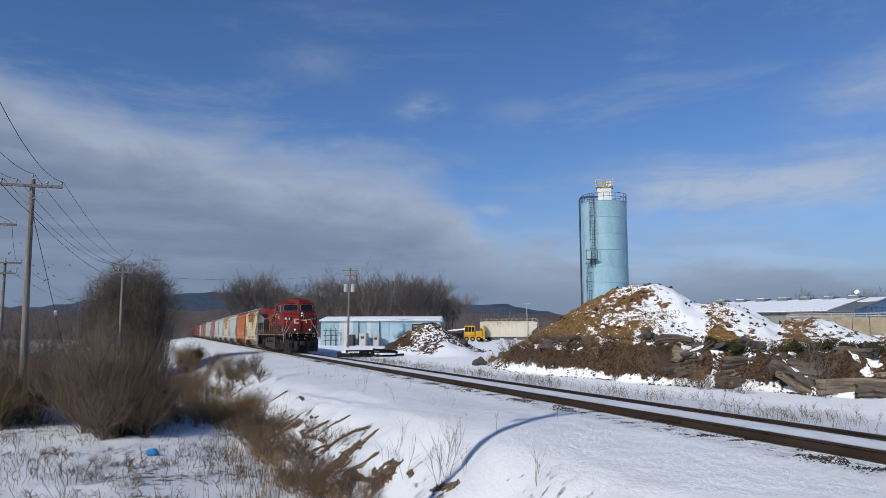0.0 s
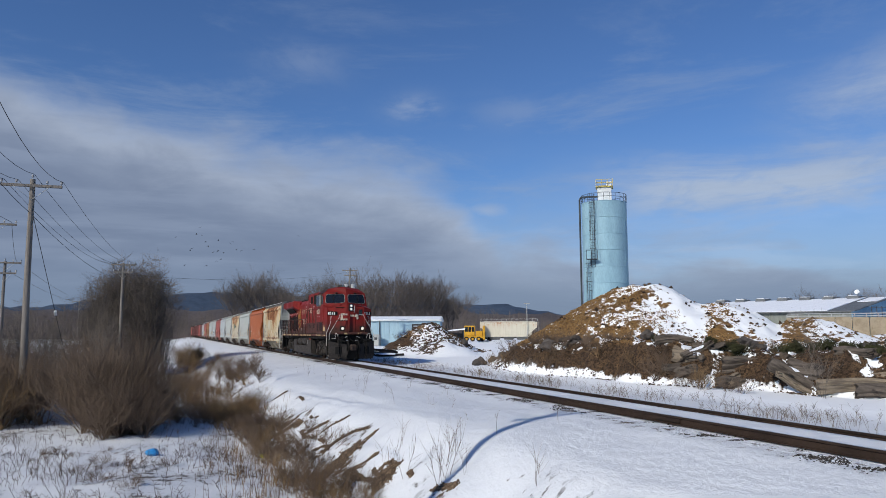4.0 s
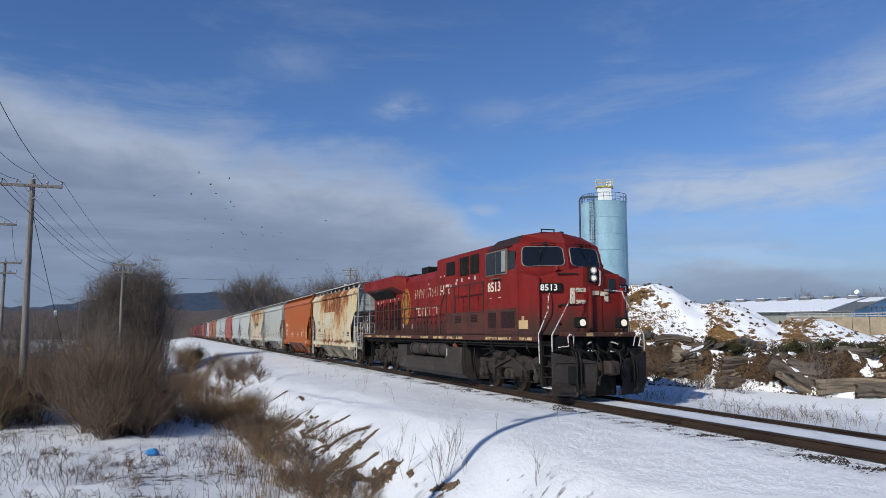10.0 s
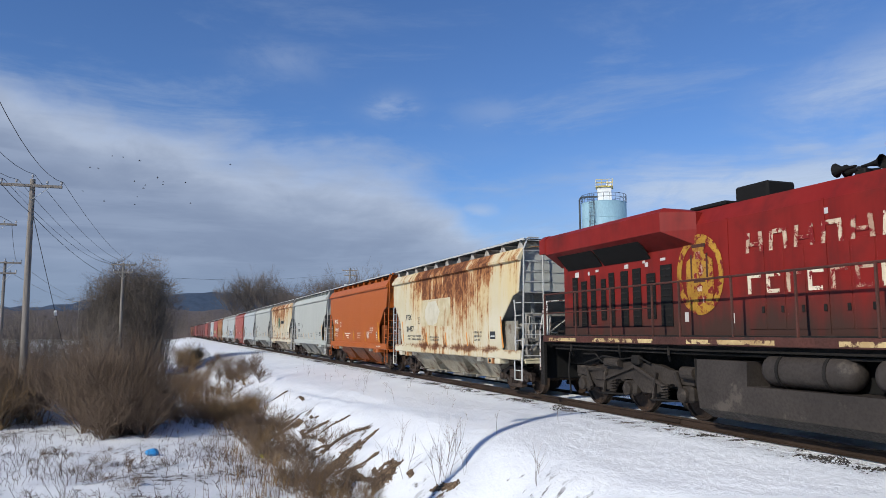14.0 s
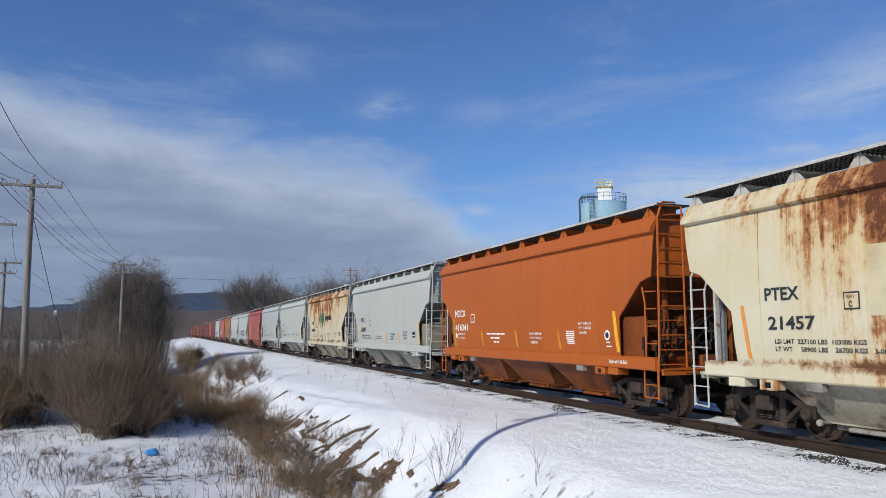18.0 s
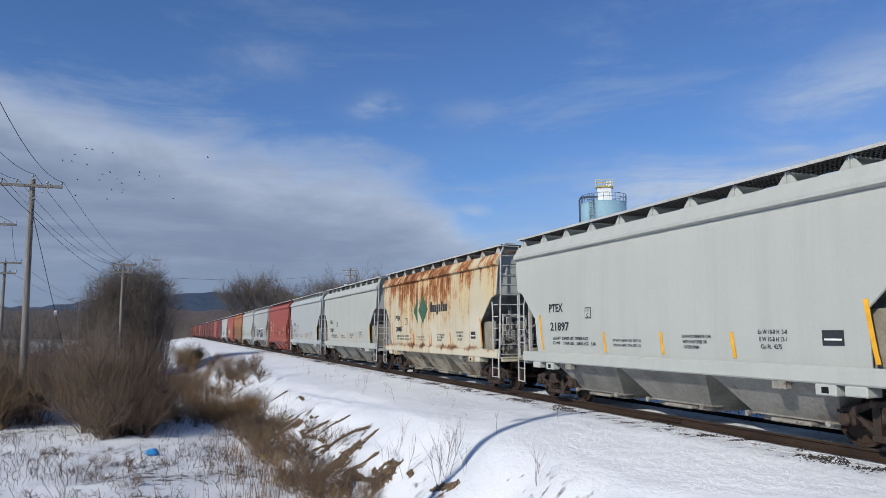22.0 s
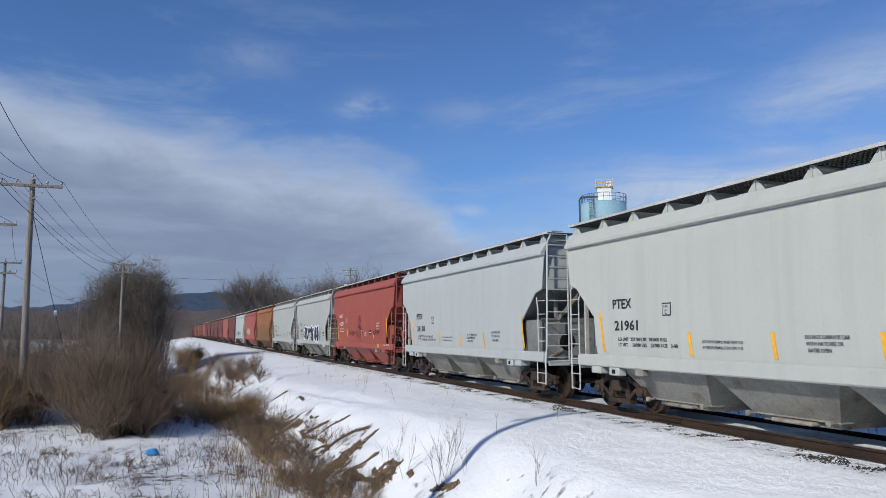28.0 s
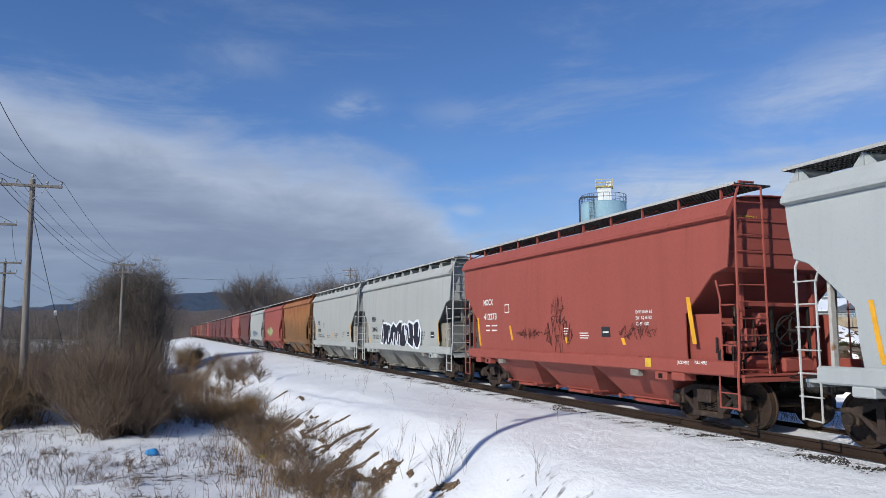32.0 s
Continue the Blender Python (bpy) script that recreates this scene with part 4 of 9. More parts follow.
PITCH, FIRST = 14.446, 15.70
ORDER = ["cream", "orange", "grey", "cream_rust", "grey", "grey_cool", "red", "grey_old", "grey_old", "brown", "red", "grey_old", "maroon", "red", "maroon", "maroon", "maroon"]
LABELS = {
    "cream": "cream covered hopper car with brown rust streaks", "orange": "bright orange covered hopper car with white stencils",
    "grey": "clean light grey covered hopper car, dark stencils", "cream_rust": "cream covered hopper car, rust running from the eaves",
    "red": "red oxide covered hopper car on the track", "grey_cool": "cool light grey covered hopper car, dark stencils", "grey_old": "dusty grey covered hopper car on the track",
    "brown": "brown rust-streaked covered hopper car", "maroon": "dark maroon covered hopper car far down the track"}
CARS = []
tail = ["maroon", "maroon", "red", "maroon", "maroon", "brown", "maroon", "red", "maroon", "maroon", "maroon", "maroon", "red", "maroon"]
for k in range(46):
    name = ORDER[k] if k < len(ORDER) else tail[(k - len(ORDER)) % len(tail)]
    CARS.append(hopper_car(name, LABELS[name], FIRST + PITCH * k + (0.28 if k == 0 else 0.0), full=k < 10))

# ---- the locomotive; its front looks along -y ----
def loco_red():
    m, nt, b = shader("locomotive_red", 0.5)
    oc = nt.nodes.new("ShaderNodeTexCoord").outputs["Object"]
    sep = nt.nodes.new("ShaderNodeSeparateXYZ")
    nt.links.new(oc, sep.inputs[0])
    runs = noise_of(nt, coords(nt, (2.0, 2.0, 0.25)), 1.0, 6.0, 0.6, False)
    wide = noise_of(nt, coords(nt), 0.7, 4.0, 0.6, False)
    grain = noise_of(nt, coords(nt), 22.0, 4.0, 0.6, False)
    col = blend(nt, remap(nt, runs, 0.4, 0.72), (0.182, 0.0125, 0.0090), (0.132, 0.0095, 0.0070))
    col = blend(nt, remap(nt, wide, 0.50, 0.72, 0.0, 0.75), col, (0.064, 0.012, 0.010))
    dirt = math_of(nt, "ADD", remap(nt, sep.outputs[2], 1.7, 3.0, 1.05, -0.12), math_of(nt, "MULTIPLY", math_of(nt, "SUBTRACT", runs, 0.5), 1.5), True)
    col = blend(nt, dirt, col, (0.048, 0.024, 0.018))
    col = blend(nt, remap(nt, grain, 0.55, 0.8, 0.0, 0.35), col, (0.06, 0.02, 0.016))
    nt.links.new(col, b.inputs["Base Color"])
    nt.links.new(remap(nt, wide, 0.3, 0.7, 0.42, 0.65), b.inputs["Roughness"])
    bump_of(nt, b, wide, 0.15, 0.02)
    return m


LRED = loco_red()
LDIRT = surface("grime_red", (0.082, 0.030, 0.023), (0.050, 0.022, 0.017), 0.7, spots=(0.04, 0.024, 0.02), spot_scale=3)
LBLACK = surface("locomotive_underframe", (0.017, 0.0145, 0.013), (0.009, 0.008, 0.007), 0.8, spots=(0.034, 0.028, 0.023), spot_scale=2.5)
LTANK = surface("tank_grime", (0.046, 0.038, 0.033), (0.028, 0.023, 0.020), 0.6, big=0.8, spots=(0.075, 0.062, 0.052), spot_scale=1.5, bump=0.08)
LDARK = surface("dark_maroon_grille", (0.030, 0.011, 0.010), (0.018, 0.008, 0.007), 0.75)
LTRUCK = surface("truck_frame_grime", (0.042, 0.034, 0.028), (0.020, 0.016, 0.0135), 0.7, spots=(0.075, 0.060, 0.047), spot_at=(0.56, 0.68), spot_scale=3)
CREAM_WORN = surface("worn_cream_sill", (0.52, 0.40, 0.20), (0.34, 0.22, 0.10), 0.6, spots=(0.07, 0.03, 0.022), spot_at=(0.5, 0.56), spot_scale=5)
LETTER_WORN = surface("worn_letter_cream", (0.66, 0.60, 0.47), (0.52, 0.43, 0.30), 0.55, spots=(0.15, 0.012, 0.012), spot_at=(0.54, 0.58), spot_scale=9)
LETTER_FAINT = surface("faded_letter_cream", (0.52, 0.42, 0.30), (0.36, 0.22, 0.15), 0.55, spots=(0.17, 0.012, 0.012), spot_at=(0.44, 0.53), spot_scale=8)
GOLD_WORN = surface("worn_gold", (0.40, 0.22, 0.03), (0.26, 0.13, 0.02), 0.5, spots=(0.14, 0.012, 0.012), spot_at=(0.50, 0.58), spot_scale=6)
RAIL_WHITE = surface("chipped_white_rail", (0.60, 0.58, 0.54), (0.40, 0.36, 0.33), 0.5, spots=(0.08, 0.035, 0.03), spot_at=(0.52, 0.58), spot_scale=12)
FRAME_CREAM = surface("window_frame_cream", (0.15, 0.12, 0.095), (0.085, 0.062, 0.048), 0.55)
LETTER_CAB = surface("cab_number_cream", (0.66, 0.57, 0.44), (0.50, 0.40, 0.30), 0.55)
STICKER = plain("white_sticker", (0.50, 0.48, 0.46), 0.5)
EMBLEM = surface("faded_emblem", (0.56, 0.42, 0.22), (0.42, 0.28, 0.13), 0.6, spots=(0.10, 0.02, 0.015), spot_at=(0.62, 0.68), spot_scale=6)
ROOF_SOOT = surface("sooty_roof", (0.040, 0.018, 0.015), (0.022, 0.013, 0.012), 0.7, big=1.6)
PLOUGH = surface("plough_grime", (0.036, 0.031, 0.028), (0.020, 0.017, 0.016), 0.75, big=1.4, spots=(0.07, 0.055, 0.045), spot_at=(0.60, 0.72), spot_scale=4)
RUBBER_PALE = plain("pale_window_seal", (0.30, 0.285, 0.26), 0.6)
SNOW_BIT = plain("caught_snow", (0.78, 0.79, 0.81), 0.8)
DEFLECTOR = plain("grey_deflector", (0.26, 0.26, 0.25), 0.5)
CHROME = plain("lamp_reflector", (0.55, 0.55, 0.55), 0.25, 0.8)
LY = -1.93


def glow(name, colour, power):
    m, nt, b = shader(name, 0.2)
    b.inputs["Base Color"].default_value = (0.10, 0.10, 0.095, 1)
    b.inputs["Emission Color"].default_value = (*colour, 1)
    b.inputs["Emission Strength"].default_value = power
    return m


LAMP = glow("headlight_glow", (1.0, 0.93, 0.80), 0.6)
loco = thing("locomotive", "red diesel locomotive with worn lettering, lights on", "locomotive", Matrix.Translation((TRACK, LY, 0)))
MOVERS.append((loco, LY))


def lp(name, g, material=LRED, label="", smooth=0.0, parent=None):
    if isinstance(g, G):
        g.v = [(x, y - 0.22 if y < -8.25 else y, z) for x, y, z in g.v]
    return part(name, g, material, parent or loco, label, smooth)


def sub(name, g, material, parent, label="", smooth=0.0):
    return lp(name, g, material, label, smooth, parent)


def build_loco_body():
    # frame and walkways
    lp("underframe", G().box(-0.55, 0.55, -10.3, 10.2, 0.95, 1.58, 0.03).box(-1.35, 1.35, -9.7, 9.8, 1.45, 1.58), LBLACK)
    for s in (-1, 1):
        lp("side_sill", G().box(min(s * 1.36, s * 1.52), max(s * 1.36, s * 1.52), -9.75, 9.95, 1.57, 1.74, 0.015), LDIRT)
    lp("walkway", G().box(-1.5, 1.5, -9.75, 9.95, 1.74, 1.765), LBLACK)
    for y0, y1 in ((8.2, 9.6), (5.0, 7.4), (1.6, 3.9), (-0.6, 0.3), (-2.4, -1.2), (-4.4, -2.7), (-7.2, -6.3), (-8.3, -7.3), (-9.6, -8.8)):
        panel(loco, "sill_stripe", y0, y1, 1.60, 1.685, CREAM_WORN, "worn cream sill paint", x=-1.526)
    # long hood
    hood = [(-0.95, 1.76), (0.95, 1.76), (0.95, 4.06), (0.74, 4.40), (-0.74, 4.40), (-0.95, 4.06)]
    lp("long_hood", G().prism(hood, -0.33, 9.70, "y"))
    up = [(-1.02, 1.76), (1.02, 1.76), (1.02, 4.74), (0.92, 4.79), (-0.92, 4.79), (-1.02, 4.74)]
    lp("equipment_hood", G().prism(up, -6.26, -0.33, "y"))
    for y in (3.25, 0.95, -1.1, -2.68, -4.72):
        x = 0.952 if y > -0.33 else 1.022
        lp("hood_seam", G().box(-x - 0.012, -x + 0.004, y - 0.02, y + 0.02, 1.8, 4.08 if y > -0.33 else 4.58), LRED)
    for k in range(9):
        y = 2.75 - 0.46 * k
        x = 0.953 if y > -0.33 else 1.023
        d = lp("access_door", G().box(-x - 0.010, -x + 0.003, y - 0.42, y + 0.0, 1.88, 3.35, 0.004), LRED)
        sub("latch", G().box(-x - 0.035, -x - 0.009, y - 0.40, y - 0.34, 2.18, 2.30, 0.006), LBLACK, d)
    # radiator wings over the rear
    wing = [(-0.9, 3.62), (0.9, 3.62), (1.42, 3.98), (1.42, 4.40), (1.30, 4.50), (-1.30, 4.50), (-1.42, 4.40), (-1.42, 3.98)]
    lp("radiator_cab", G().prism(wing, 4.75, 9.9, "y").loft([[(x, 4.75, z) for x, z in wing], [(max(-0.95, min(0.95, x)), 4.15, min(z, 4.34)) for x, z in wing]]))
    lp("radiator_brow", G().prism([(-1.44, 4.02), (1.44, 4.02), (1.44, 4.42), (1.3, 4.52), (-1.3, 4.52), (-1.44, 4.42)], 9.9, 10.22, "y"))
    for y0, y1 in ((7.75, 9.45), (5.75, 7.65)):
        for s in (-1, 1):
            lp("radiator_screen", G().add([(s * 0.965, y0, 3.50), (s * 0.965, y1, 3.50), (s * 1.30, y1, 3.88), (s * 1.30, y0, 3.88), (s * 0.93, y0, 3.50), (s * 0.93, y1, 3.50), (s * 1.25, y1, 3.92), (s * 1.25, y0, 3.92)],
                                    [(0, 1, 2, 3), (7, 6, 5, 4), (0, 4, 5, 1), (1, 5, 6, 2), (2, 6, 7, 3), (3, 7, 4, 0)]), BLACK)
    for k, (y, w, z0, z1) in enumerate(((9.1, 0.22, 2.02, 3.28), (8.65, 0.22, 2.0, 3.15), (8.2, 0.2, 2.05, 3.28), (7.72, 0.18, 2.15, 3.15), (7.35, 0.2, 2.0, 3.28), (6.8, 0.26, 1.98, 3.28), (6.3, 0.28, 1.98, 3.30), (5.75, 0.28, 2.15, 3.15), (5.2, 0.36, 1.98, 3.30))):
        gr = lp("grille", G().box(-0.972, -0.95, y - w / 2 - 0.02, y + w / 2 + 0.02, z0 - 0.02, z1 + 0.02, 0.004), BLACK)
        for j in range(9):
            zz = z0 + (z1 - z0) * (j + 0.5) / 9
            sub("louvre", G().box(-0.985, -0.965, y - w / 2, y + w / 2, zz - 0.02, zz + 0.015), LBLACK, gr)
    lp("exhaust_stack", G().box(-0.36, 0.36, 2.75, 3.65, 4.38, 4.80, 0.04), BLACK)
    lp("dynamic_brake_hatch", G().box(-0.75, 0.75, 3.5, 4.6, 4.40, 4.50, 0.03), BLACK)
    horn = lp("horn", G().box(-0.3, 0.3, 0.65, 0.85, 4.40, 4.60, 0.02), LBLACK)
    for k, (x, d) in enumerate(((-0.3, -1), (-0.1, -1), (0.15, -1), (-0.2, 1))):
        sub("horn_bell", G().lathe([(0.02, 0), (0.035, 0.18), (0.06, 0.3), (0.13, 0.40), (0.12, 0.40), (0.05, 0.3), (0.01, 0.3)], 12, Matrix.Translation((x * 1.25, 0.75, 4.64)) @ Matrix.Rotation(-math.pi / 2 * d * -1, 4, "X")), BLACK, horn)
    # vents high on the equipment hood
    v = lp("intake_window", G().box(-1.045, -1.015, -2.3, -1.42, 4.03, 4.55, 0.01), BLACK)
    for y0, y1 in ((-3.72, -2.88), (-4.66, -3.92)):
        v = lp("intake_screen", G().box(-1.03, -1.012, y0, y1, 3.92, 4.62, 0.01), BLACK)
        for j in range(6):
            yy = y0 + (y1 - y0) * (j + 0.5) / 6
            sub("screen_slat", G().tube((-1.04, yy, 3.95), (-1.04, yy, 4.6), 0.035, n=6), LBLACK, v)
    lp("hood_door", G().box(-1.03, -1.015, -6.1, -5.0, 2.60, 4.48, 0.004))
    for k, (y, z, w, h) in enumerate(((-2.55, 3.80, 0.16, 0.07), (-3.05, 3.78, 0.13, 0.13), (-3.75, 3.80, 0.16, 0.07), (-4.3, 3.78, 0.13, 0.14), (-5.35, 4.18, 0.18, 0.24), (-6.0, 3.62, 0.2, 0.22), (-0.75, 4.05, 0.12, 0.05), (-1.15, 4.06, 0.16, 0.06), (0.9, 3.86, 0.1, 0.1), (-1.9, 3.62, 0.1, 0.1), (-2.45, 3.68, 0.12, 0.1),
                                      (9.0, 3.36, 0.2, 0.14), (8.4, 3.36, 0.08, 0.1), (6.7, 3.4, 0.16, 0.1), (6.0, 3.45, 0.1, 0.06), (5.9, 3.38, 0.12, 0.1), (5.3, 3.45, 0.18, 0.06), (4.55, 2.15, 0.12, 0.2), (3.2, 2.1, 0.12, 0.2), (8.0, 3.4, 0.14, 0.06))):
        x = -1.032 if y < -0.33 else -0.962
        panel(loco, "sticker", y - w / 2, y + w / 2, z - h / 2, z + h / 2, STICKER, x=x)
    # blower box along the walkway
    box = lp("blower_box", G().box(-1.5, -0.98, -6.24, -2.62, 1.77, 2.54, 0.02), LDIRT)
    for y0 in (-4.1, -5.6):
        for j in range(5):
            sub("louvre", G().box(-1.512, -1.495, y0, y0 + 0.55, 2.18 + 0.05 * j, 2.205 + 0.05 * j), BLACK, box)
    lp("blower_box", G().box(0.98, 1.5, -6.24, -2.62, 1.77, 2.54, 0.02), LDIRT)


def build_cab():
    z0 = 1.76
    # plan outline of the cab above the nose: rear wall, sides, and a front bent at the middle
    low = [(-1.52, -6.27), (1.52, -6.27), (1.52, -8.50), (0.0, -8.98), (-1.52, -8.50)]
    top = [(-1.40, -6.27), (1.40, -6.27), (1.40, -8.32), (0.0, -8.74), (-1.40, -8.32)]
    crown = [(-1.02, -6.27), (1.02, -6.27), (1.02, -8.20), (0.0, -8.55), (-1.02, -8.20)]
    ridge = [(-0.55, -6.27), (0.55, -6.27), (0.55, -8.05), (0.0, -8.3), (-0.55, -8.05)]
    g = G().loft([[(x, y, z0) for x, y in low], [(x, y, 3.66) for x, y in low], [(x, y, 4.52) for x, y in top], [(x, y, 4.83) for x, y in crown], [(x, y, 4.93) for x, y in ridge]])
    lp("cab", g)
    # nose, with a front bent at the middle and a sloping top
    g = G()
    base = [(-1.50, -8.45), (1.50, -8.45), (1.50, -9.72), (0.30, -10.22), (-0.30, -10.22), (-1.50, -9.72)]
    zs = [3.62, 3.62, 3.40, 3.68, 3.68, 3.40]
    g.loft([[(x, y, z0) for x, y in base], [(x * 0.99, y, z) for (x, y), z in zip(base, zs)]])
    lp("nose", g)
    # windshields, in cream rubber and dark glass
    for s in (-1, 1):
        def at(x, z):
            k = (z - 3.66) / 0.86
            return Vector((s * x, -8.98 + 0.24 * k + (0.48 - 0.06 * k) * x / (1.52 - 0.12 * k), z))
        a, b2, c, d = at(1.38, 3.79), at(0.10, 3.83), at(0.10, 4.42), at(1.30, 4.42)
        out = Vector((s * 0.28, -0.9, 0.18)).normalized()
        ctr = (a + b2 + c + d) / 4

        def rounded(shrink, push):
            """The window's outline with round corners, drawn in by shrink and pushed out."""
            pts = []
            for (cu, cv), t0 in (((0.12, 0.2), 180), ((0.88, 0.2), 270), ((0.88, 0.8), 0), ((0.12, 0.8), 90)):
                for q in range(6):
                    w = radians(t0 + 18 * q)
                    u, v = cu + 0.12 * math.cos(w), cv + 0.2 * math.sin(w)
                    p = a.lerp(b2, u).lerp(d.lerp(c, u), v)
                    pts.append(ctr + (p - ctr) * shrink + out * push)
            return pts
        frm = lp("windshield", G().loft([rounded(1.0, -0.02), rounded(1.0, 0.025), rounded(0.965, 0.025), rounded(0.965, -0.02)]), RUBBER_PALE, "dark windshield in a pale rounded seal")
        sub("pane", G().loft([rounded(0.966, -0.01), rounded(0.966, 0.014)]), GLASS_DARK, frm)
        sub("wiper", G().path([ctr + Vector((0, 0, 0.36)) + out * 0.06, ctr + Vector((s * 0.12, 0, 0.02)) + out * 0.05], 0.012).path([ctr + Vector((s * 0.12, 0, 0.16)) + out * 0.05, ctr + Vector((s * 0.13, 0, -0.14)) + out * 0.045], 0.016), LBLACK, frm)
        sub("wiper_rail", G().path([at(1.05, 4.46) + out * 0.05, at(1.0, 4.50) + out * 0.09, at(0.35, 4.50) + out * 0.09, at(0.3, 4.46) + out * 0.05], 0.014), LBLACK, frm)
        sub("wiper_motor", G().box(-0.06, 0.06, -0.05, 0.05, -0.05, 0.05, 0.02).move(Matrix.Translation(at(0.62, 4.49) + out * 0.06)), LBLACK, frm)
        # sooty sheet over the sloping side of the roof
        q = [Vector((s * 1.40, -6.29, 4.52)), Vector((s * 1.40, -8.30, 4.52)), Vector((s * 1.02, -8.19, 4.83)), Vector((s * 1.02, -6.29, 4.83))]
        up = Vector((s * 0.63, 0, 0.77))
        lp("roof_sheet", G().loft([[p + up * 0.002 for p in q], [p + up * 0.012 for p in q]]), ROOF_SOOT, "sooty roof sheet")
        lp("gutter", G().path([(s * 1.46, -6.3, 4.47), (s * 1.44, -8.2, 4.49)], 0.018), LDIRT)
    lp("roof_sheet", G().box(-0.90, 0.90, -6.24, -0.35, 4.792, 4.802), ROOF_SOOT)
    lp("nose_rail", G().path([(0.55, -9.6, 3.66), (0.55, -9.6, 3.86), (0.95, -9.3, 3.84), (0.95, -9.3, 3.6)], 0.016), LBLACK)
    lp("nose_hinge_post", G().tube((-1.49, -9.80, 1.80), (-1.49, -9.80, 3.42), 0.022, n=6), LRED)
    for z in (2.05, 2.55, 3.05, 3.45):
        lp("nose_hinge", G().box(-0.98, -0.90, -10.01, -9.95, z, z + 0.05, 0.01), LBLACK)
    for z in (2.62, 3.48):
        lp("nose_lock_bar", G().bar((-0.92, -10.0, z), (-0.45, -10.20, z), 0.02, 0.03), LBLACK)
    lp("nose_lens", G().lathe([(0.01, 0), (0.08, 0), (0.06, 0.10), (0.01, 0.12)], 12, Matrix.Translation((-0.42, -8.95, 3.68))), LRED)
    # side windows
    for s in (-1, 1):
        x = s * 1.47
        for y0, y1, z1, z2, mat_ in ((-8.02, -6.42, 3.62, 4.42, FRAME_CREAM),):
            w = lp("side_window", G().box(min(x, x + s * 0.08), max(x, x + s * 0.08), y0, y1, z1, z2, 0.02), mat_, "sliding cab window in a cream frame")
            for p0, p1 in ((-7.19, -6.47), (-7.96, -7.24)):
                sub("pane", G().box(min(x, x + s * 0.086), max(x, x + s * 0.086), p0, p1, z1 + 0.05, z2 - 0.05), GLASS_DARK, w)
        lp("wind_deflector", G().box(min(x + s * 0.08, x + s * 0.11), max(x + s * 0.08, x + s * 0.11), -7.99, -7.72, 3.70, 4.36, 0.01), DEFLECTOR)
        lp("quarter_window", G().box(min(x, x + s * 0.045), max(x, x + s * 0.045), -8.30, -8.04, 3.72, 4.30, 0.03), GLASS_DARK)
        lp("mirror", G().box(min(x, x + s * 0.16), max(x, x + s * 0.16), -7.6, -7.0, 3.50, 3.54, 0.01), FRAME_CREAM)
        # cabinet doors below the window
        for y0, y1 in ((-7.30, -6.42), (-8.42, -7.42)):
            d = lp("cab_locker_door", G().box(min(s * 1.515, s * 1.53), max(s * 1.515, s * 1.53), y0, y1, 1.86, 2.56, 0.006), LDIRT)
            sub("vent_panel", G().box(min(s * 1.525, s * 1.537), max(s * 1.525, s * 1.537), y0 + 0.12, y1 - 0.15, 1.96, 2.46, 0.004), LDARK, d)
    letter(loco, "road_number", "8513", -6.56, 3.13, 0.42, LETTER_CAB, 1.22, 0.010, x=-1.535)
    panel(loco, "builder_mark", -6.70, -6.88, 2.91, 2.935, STICKER, x=-1.53)
    panel(loco, "builder_mark", -7.34, -7.56, 2.91, 2.935, STICKER, x=-1.53)
    panel(loco, "worn_emblem", -9.36, -8.76, 1.93, 2.18, EMBLEM, x=-1.512)
    panel(loco, "worn_emblem", -9.12, -8.96, 2.18, 2.30, EMBLEM, x=-1.512)
    # roof fittings
    lp("antenna_plate", G().box(-0.3, 0.3, -8.0, -7.5, 4.94, 5.0, 0.02), LBLACK)
    lp("roof_grab", G().path([(-0.35, -8.1, 4.93), (-0.35, -8.1, 5.06), (0.1, -8.1, 5.06), (0.1, -8.1, 4.93)], 0.018), LBLACK)
    lp("beacon", G().lathe([(0.01, 4.92), (0.09, 4.92), (0.09, 5.0), (0.01, 5.02)], 12, Matrix.Translation((0.35, -8.1, 0))), LBLACK)
    # number boards
    for s in (-1, 1):
        c = Vector((s * 1.17, -9.877, 3.09))
        turn = math.atan2(0.50, 1.20) * -s
        m = Matrix.Translation(c) @ Matrix.Rotation(-turn, 4, "Z")
        nb = lp("number_board", G().box(-0.34, 0.34, -0.06, 0.03, -0.12, 0.12, 0.015).move(m), BLACK, "black number board with white digits")
        me = text_mesh("8513", 0.25, 0.004)
        me.materials.clear()
        me.materials.append(MARK_WHITE)
        tx = new("digits", me)
        tx.parent = nb
        tx.matrix_basis = Matrix.Translation((0, -0.22, 0)) @ m @ Matrix.Translation((-0.285, -0.066, -0.085)) @ Matrix.Rotation(math.pi / 2, 4, "X")
    # headlights
    case = lp("headlight_case", G().box(-0.15, 0.15, -10.30, -10.18, 3.24, 3.70, 0.03), BLACK)
    for z in (3.36, 3.58):
        sub("reflector", G().lathe([(0.01, 0.0), (0.105, 0.0), (0.105, 0.02), (0.09, 0.022), (0.07, 0.012), (0.01, 0.010)], 16, Matrix.Translation((0, -10.295, z)) @ Matrix.Rotation(math.pi / 2, 4, "X")), CHROME, case)
        sub("headlight", G().lathe([(0.01, 0.0), (0.066, 0.0), (0.066, 0.02), (0.04, 0.034), (0.01, 0.036)], 14, Matrix.Translation((0, -10.295, z)) @ Matrix.Rotation(math.pi / 2, 4, "X")), LAMP, case)
    lp("nose_door", G().box(0.32, 0.92, -10.22, -10.14, 1.85, 3.5, 0.02).move(Matrix.Translation((0, 0.02, 0))), LRED)
